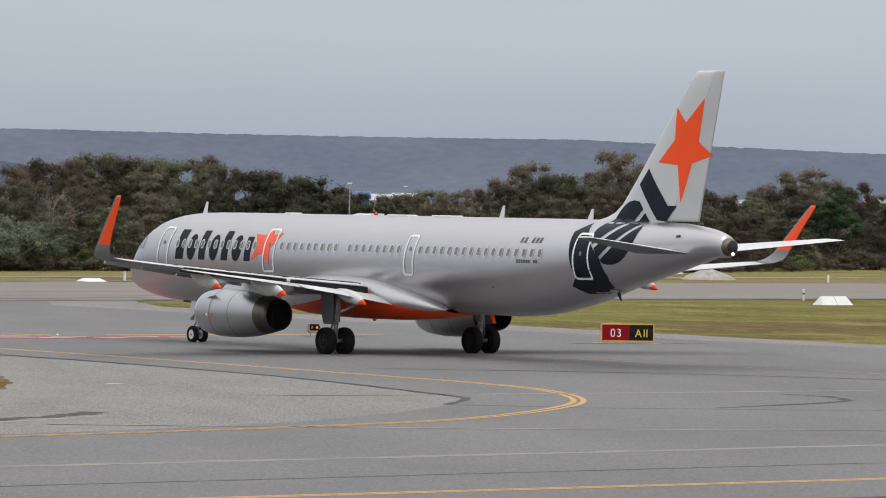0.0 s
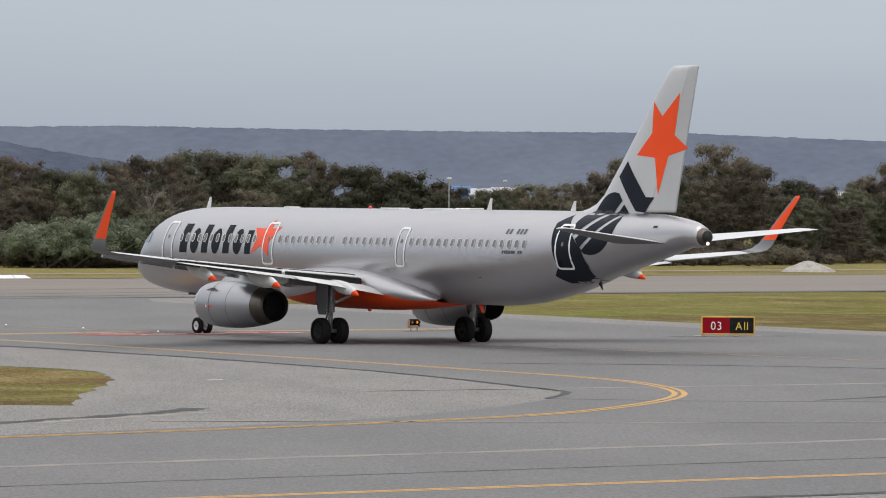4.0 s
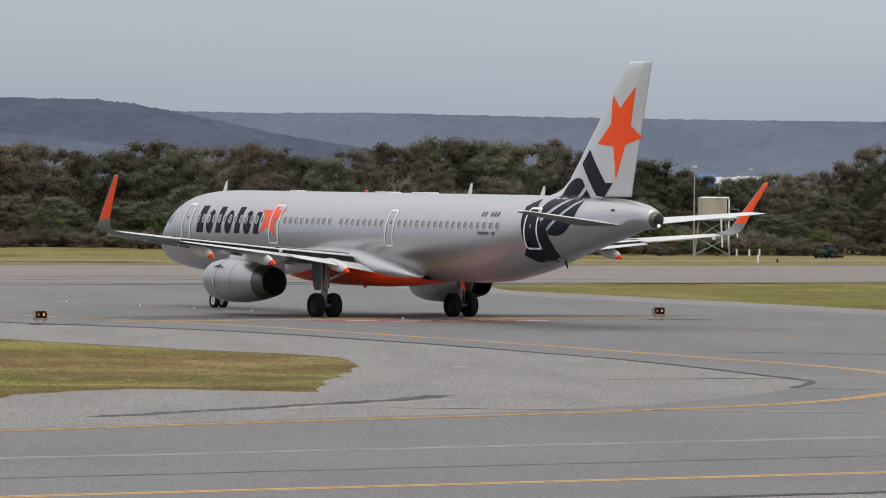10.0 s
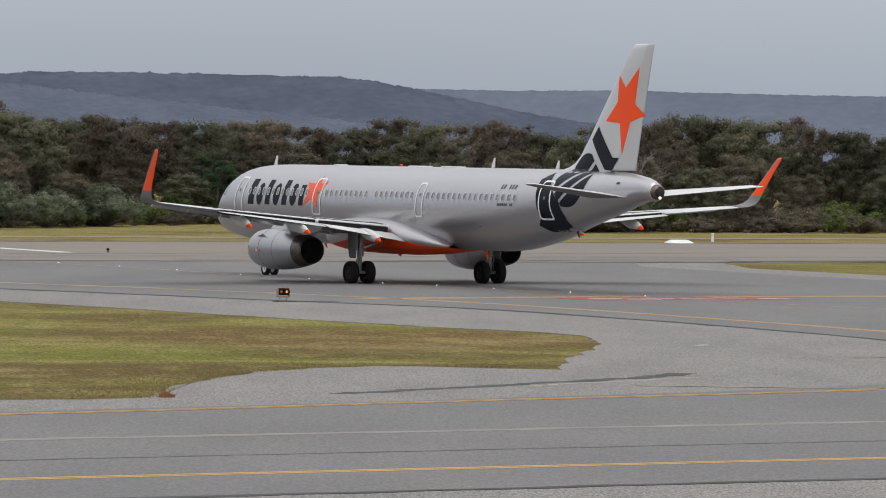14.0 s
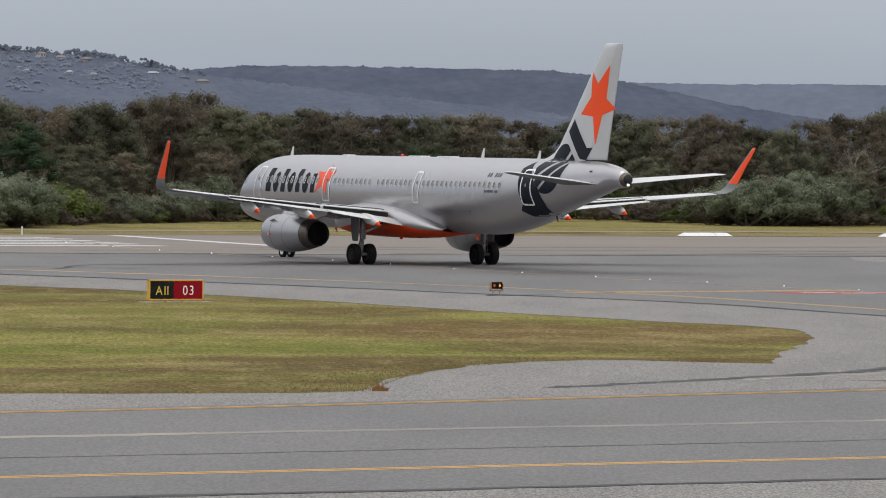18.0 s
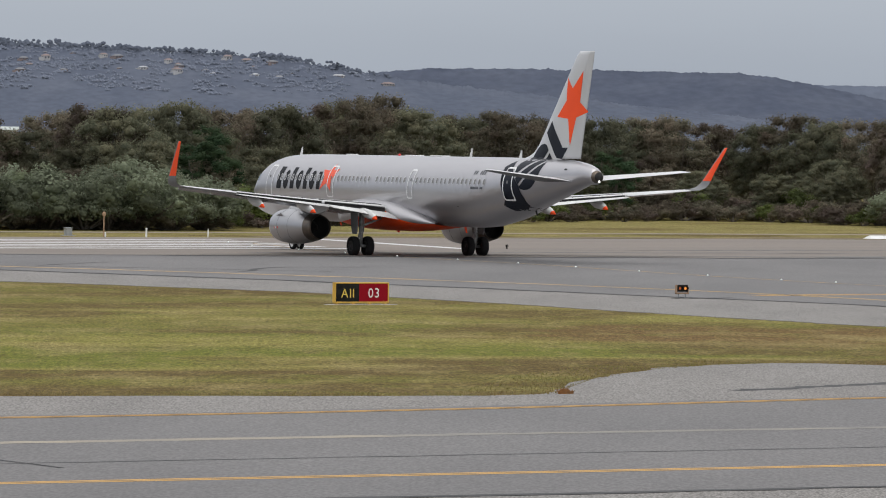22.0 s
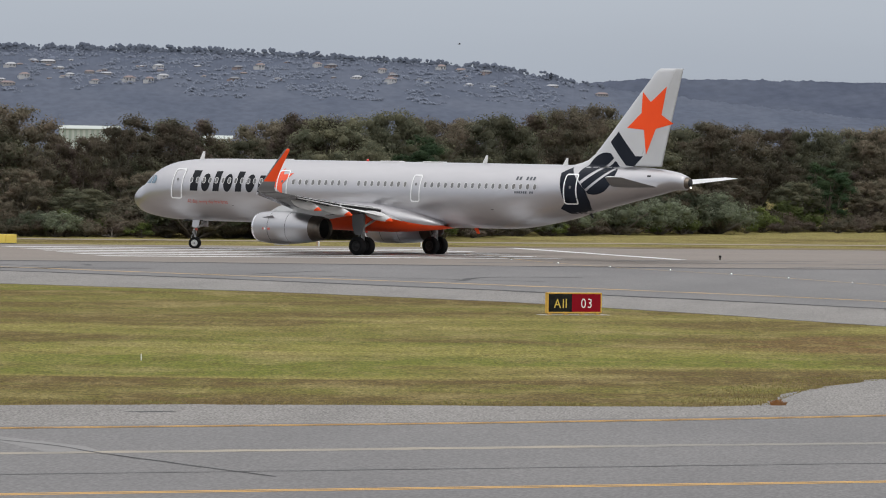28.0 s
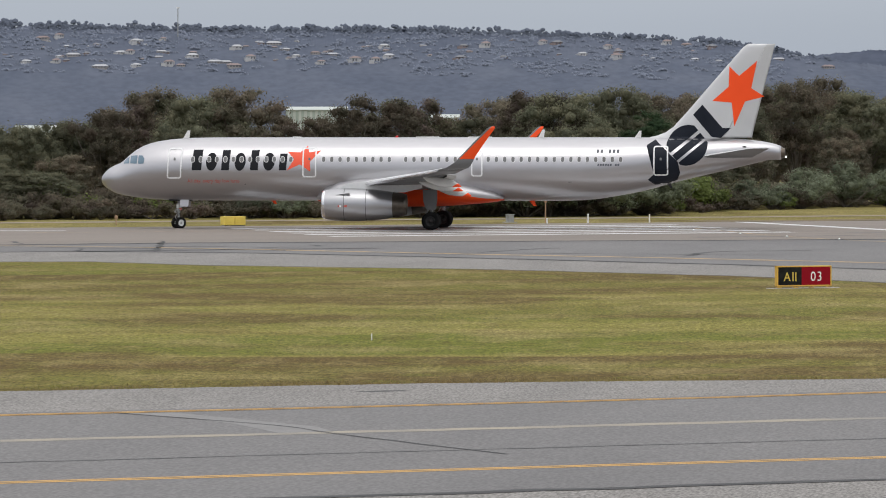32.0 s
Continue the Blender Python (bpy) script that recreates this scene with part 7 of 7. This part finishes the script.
def build_bird():
    """A small bird that glides over the field, wings half raised; its x axis points forward."""
    b = thing("bird", "small dark bird gliding over the runway", "bird")
    bm = bmesh.new()
    rr = [[(x, r * math.cos(k * math.pi / 6), z + r * math.sin(k * math.pi / 6)) for k in range(12)] for x, r, z in ((0.17, 0.008, 0.01), (0.14, 0.025, 0.012), (0.09, 0.035, 0.01), (0.02, 0.05, 0), (-0.08, 0.04, 0), (-0.15, 0.018, 0.005))]
    loft(bm, rr)
    part("body", bm, BIRD_BROWN, b, "", True)
    bm = bmesh.new()
    loft(bm, [[(-0.13, -0.02, 0), (-0.13, 0.02, 0), (-0.13, 0.02, 0.012), (-0.13, -0.02, 0.012)], [(-0.26, -0.05, 0.004), (-0.26, 0.05, 0.004), (-0.26, 0.05, 0.01), (-0.26, -0.05, 0.01)]])
    part("tail", bm, BIRD_BROWN, b)
    for sd in (1, -1):
        bm = bmesh.new()
        rr = []
        for y, z, x0, x1 in ((0.03, 0.02, 0.08, -0.07), (0.15, 0.07, 0.11, -0.06), (0.28, 0.10, 0.06, -0.06), (0.38, 0.09, -0.02, -0.06)):
            rr.append([(x0, sd * y, z), (x1, sd * y, z - 0.004), (x1, sd * y, z + 0.004), (x0, sd * y, z + 0.014)])
        loft(bm, rr)
        part("wing", bm, BIRD_BROWN, b)
    b.scale = (0.7, 0.7, 0.7)
    return b


BIRD = build_bird()


# ---- small ground detail ----
def gravel_heap():
    p = bearing(42.1, 478)
    bm = bmesh.new()
    n, m = 36, 7
    rings = []
    for k in range(m):
        f = k / (m - 1)
        r = 2.6 * (1 - f) ** 0.9 + 0.05
        rings.append([(r * math.cos(2 * math.pi * i / n) * (1 + 0.12 * noise.noise((i * 0.6, k, 1.0))), r * 0.8 * math.sin(2 * math.pi * i / n), 0.95 * f ** 0.8 + 0.10 * noise.noise((i * 0.8, k * 1.3, 2.0)) * (0 < k < m - 1) - (0.05 if k == 0 else 0)) for i in range(n)])
    loft(bm, rings)
    tagged(new("gravel_mound", mesh_of("gravel_mound", bm, GRAVEL)), "low heap of pale gravel by the dirt track", "mound").matrix_basis = pose(p.x, p.y, 0)


gravel_heap()
marking("brown_verge", [straight((176, 341.6), (420, 341.9), 60)], 4.6, 0.018, BROWN_VERGE, "strip of burnt brown grass along the runway", "verge", 0.3)
marking("dirt_track", [flat([(-100, 360), (150, 357), (230, 358), (300, 361), (360, 364), (520, 368)], 10)], 4.2, 0.02, DIRT, "pale dirt track along the far grass", "track", 0.12)
marking("painted_speck", [straight((113.6, 156.9), (114.2, 156.9), 3)], 0.28, 0.03, WHITE_LINE, "small white scrap on the seal", "scrap")


WEED = material("dead_weed", (0.30, 0.13, 0.04), 0.9, other=(0.16, 0.08, 0.03), scale=6, amount=0.8)


def dead_tuft(x, y):
    rng = random.Random(5)
    t = bmesh.new()
    for _ in range(60):
        a, q = rng.uniform(0, 6.28), rng.uniform(0, 0.22)
        x0, y0 = math.cos(a) * q, math.sin(a) * q * 0.6
        l = [t.verts.new(v) for v in ((x0 - 0.05, y0, 0), (x0 + 0.05, y0, 0), (x0 + rng.uniform(-0.15, 0.15), y0, rng.uniform(0.06, 0.18)))]
        t.faces.new(l)
    tagged(new("dead_tuft", mesh_of("dead_tuft", t, WEED)), "orange-brown dead weed tuft at the seal's edge", "weed").matrix_basis = pose(x, y, 0.02)


dead_tuft(74.9, 127.4)


# ---- grass fringe at the edge of the seal ----
FRINGE = material("rough_verge_grass", (0.17, 0.165, 0.055), 0.95, other=(0.20, 0.135, 0.075), scale=0.25, amount=0.9, rand=0.25, spec=0.1, thin=0.3)


def verge_fringe():
    """Uncut blades and tufts where the island's grass meets the seal."""
    rng = random.Random(77)
    line = [Vector(p) for p in ISLAND_NEAR[1:17]]
    runs = [(a, b, (b - a).length) for a, b in zip(line, line[1:])]
    verts, faces = [], []
    for a, b, n in runs:
        side = Vector((-(b - a).y, (b - a).x)).normalized()
        for _ in range(int(n * 110)):
            c = a.lerp(b, rng.random())
            lush = 0.5 + 0.9 * noise.noise((c.x * 0.5, c.y * 0.5, 8.0))
            deep = rng.random() ** 2.2 * 2.6
            p = c + side * (deep - 0.15)
            h = rng.uniform(0.015, 0.05) * (1 + max(0, lush))
            t = rng.uniform(0, 6.28)
            w = rng.uniform(0.008, 0.02)
            dx, dy = math.cos(t) * w, math.sin(t) * w
            lx, ly = rng.uniform(-0.4, 0.4) * h, rng.uniform(-0.4, 0.4) * h
            k = len(verts)
            verts += [(p.x - dx, p.y - dy, 0.0), (p.x + dx, p.y + dy, 0.0), (p.x + lx, p.y + ly, h)]
            faces.append((k, k + 1, k + 2))
    me = bpy.data.meshes.new("verge_grass")
    me.from_pydata(verts, [], faces)
    me.materials.append(FRINGE)
    tagged(new("verge_grass", me), "rough green and straw grass blades along the seal's edge", "grass", kind="stuff")


verge_fringe()


# seconds, place of the main wheels on the tarmac, heading
AIR_ROWS = (
    (0, 148.543, 183.356, 94.458),
    (0.5, 148.583, 184.089, 94.455),
    (1, 148.623, 184.900, 94.446),
    (1.5, 148.667, 185.788, 94.443),
    (2, 148.727, 186.735, 94.453),
    (2.5, 148.793, 187.806, 94.479),
    (3, 148.885, 188.966, 94.492),
    (3.5, 149.007, 190.228, 94.477),
    (4, 149.166, 191.562, 94.423),
    (4.5, 149.339, 193.028, 94.346),
    (5, 149.526, 194.605, 94.252),
    (5.5, 149.725, 196.266, 94.151),
    (6, 149.933, 197.990, 94.058),
    (6.5, 150.145, 199.763, 93.985),
    (7, 150.351, 201.593, 93.944),
    (7.5, 150.537, 203.512, 93.939),
    (8, 150.718, 205.471, 93.959),
    (8.5, 150.883, 207.509, 93.990),
    (9, 151.052, 209.566, 94.025),
    (9.5, 151.205, 211.698, 94.055),
    (10, 151.349, 213.875, 94.044),
    (10.5, 151.468, 216.136, 93.998),
    (11, 151.587, 218.415, 93.928),
    (11.5, 151.695, 220.748, 93.869),
    (12, 151.796, 223.134, 93.832),
    (12.5, 151.887, 225.608, 93.824),
    (13, 151.989, 228.134, 93.825),
    (13.5, 152.093, 230.761, 93.829),
    (14, 152.227, 233.452, 93.819),
    (14.5, 152.381, 236.270, 93.793),
    (15, 152.573, 239.199, 93.751),
    (15.5, 152.818, 242.229, 93.692),
    (16, 153.121, 245.352, 93.617),
    (16.5, 153.481, 248.567, 93.529),
    (17, 153.887, 251.881, 93.434),
    (17.5, 154.321, 255.306, 93.343),
    (18, 154.781, 258.790, 93.251),
    (18.5, 155.240, 262.327, 93.141),
    (19, 155.700, 265.846, 93.010),
    (19.5, 156.127, 269.360, 92.889),
    (20, 156.524, 272.804, 92.815),
    (20.5, 156.870, 276.188, 92.796),
    (21, 157.187, 279.435, 92.778),
    (21.5, 157.467, 282.559, 92.692),
    (22, 157.713, 285.549, 92.468),
    (22.5, 157.912, 288.443, 92.055),
    (23, 158.082, 291.210, 91.392),
    (23.5, 158.216, 293.865, 90.398),
    (24, 158.318, 296.399, 88.995),
    (24.5, 158.352, 298.874, 87.125),
    (25, 158.334, 301.231, 84.785),
    (25.5, 158.238, 303.491, 82.037),
    (26, 158.047, 305.662, 78.955),
    (26.5, 157.755, 307.736, 75.602),
    (27, 157.360, 309.699, 72.026),
    (27.5, 156.863, 311.540, 68.263),
    (28, 156.260, 313.264, 64.340),
    (28.5, 155.539, 314.899, 60.276),
    (29, 154.715, 316.432, 56.092),
    (29.5, 153.783, 317.896, 51.831),
    (30, 152.771, 319.263, 47.539),
    (30.5, 151.663, 320.578, 43.248),
    (31, 150.483, 321.801, 38.967),
    (31.5, 149.232, 322.932, 34.696),
    (32, 147.943, 323.908, 30.429),
)


# ---- what moves ----
def motions():
    rows = [(t, pose(x, y, 0, 0, 0, 180 - h)) for t, x, y, h in AIR_ROWS]
    walk(AIRLINER, rows)
    ts = [r[0] for r in AIR_ROWS]
    run = [0.0]
    for a, b in zip(AIR_ROWS, AIR_ROWS[1:]):
        run.append(run[-1] + math.hypot(b[1] - a[1], b[2] - a[2]))

    def spin(r, at):
        out, t = [], 0.0
        while t < 32.001:
            ang = float(np.interp(t, ts, run)) / r
            out.append((t, Matrix.Translation(at) @ Matrix.Rotation(ang, 4, "Y")))
            t += 0.1
        return out

    for w, at, r in WHEELS:
        walk(w, spin(r, at))
    for w, at, r in NOSE_WHEELS:
        walk(w, spin(r, at))
    # the nose wheels steer into the turn
    steer = []
    for i, (t, x, y, h) in enumerate(AIR_ROWS):
        a, b = AIR_ROWS[max(i - 1, 0)], AIR_ROWS[min(i + 1, len(AIR_ROWS) - 1)]
        v = math.hypot(b[1] - a[1], b[2] - a[2]) / (b[0] - a[0])
        rate = radians(a[3] - b[3]) / (b[0] - a[0])
        steer.append((t, pose(*NOSE_AT, 0, 0, math.degrees(math.atan2(16.9 * rate, max(v, 1.0))))))
    walk(NOSE_GEAR, steer)
    # the bird crosses the sky from west to east
    flight = []
    for t, az, el in ((0.0, -1.7, 1.30), (16.0, 14.8, 1.28), (25.5, 24.62, 1.26), (27.5, 26.6, 1.14), (28.0, 27.10, 1.10), (29.0, 28.20, 1.11), (30.2, 29.45, 1.16), (32.0, 31.3, 1.30)):
        p = bearing(az, 380.0, EYE[2] + 380.0 * math.tan(radians(el)))
        flight.append((t, pose(p.x, p.y, p.z, 0, 0, -az)))
    walk(BIRD, flight)


motions()
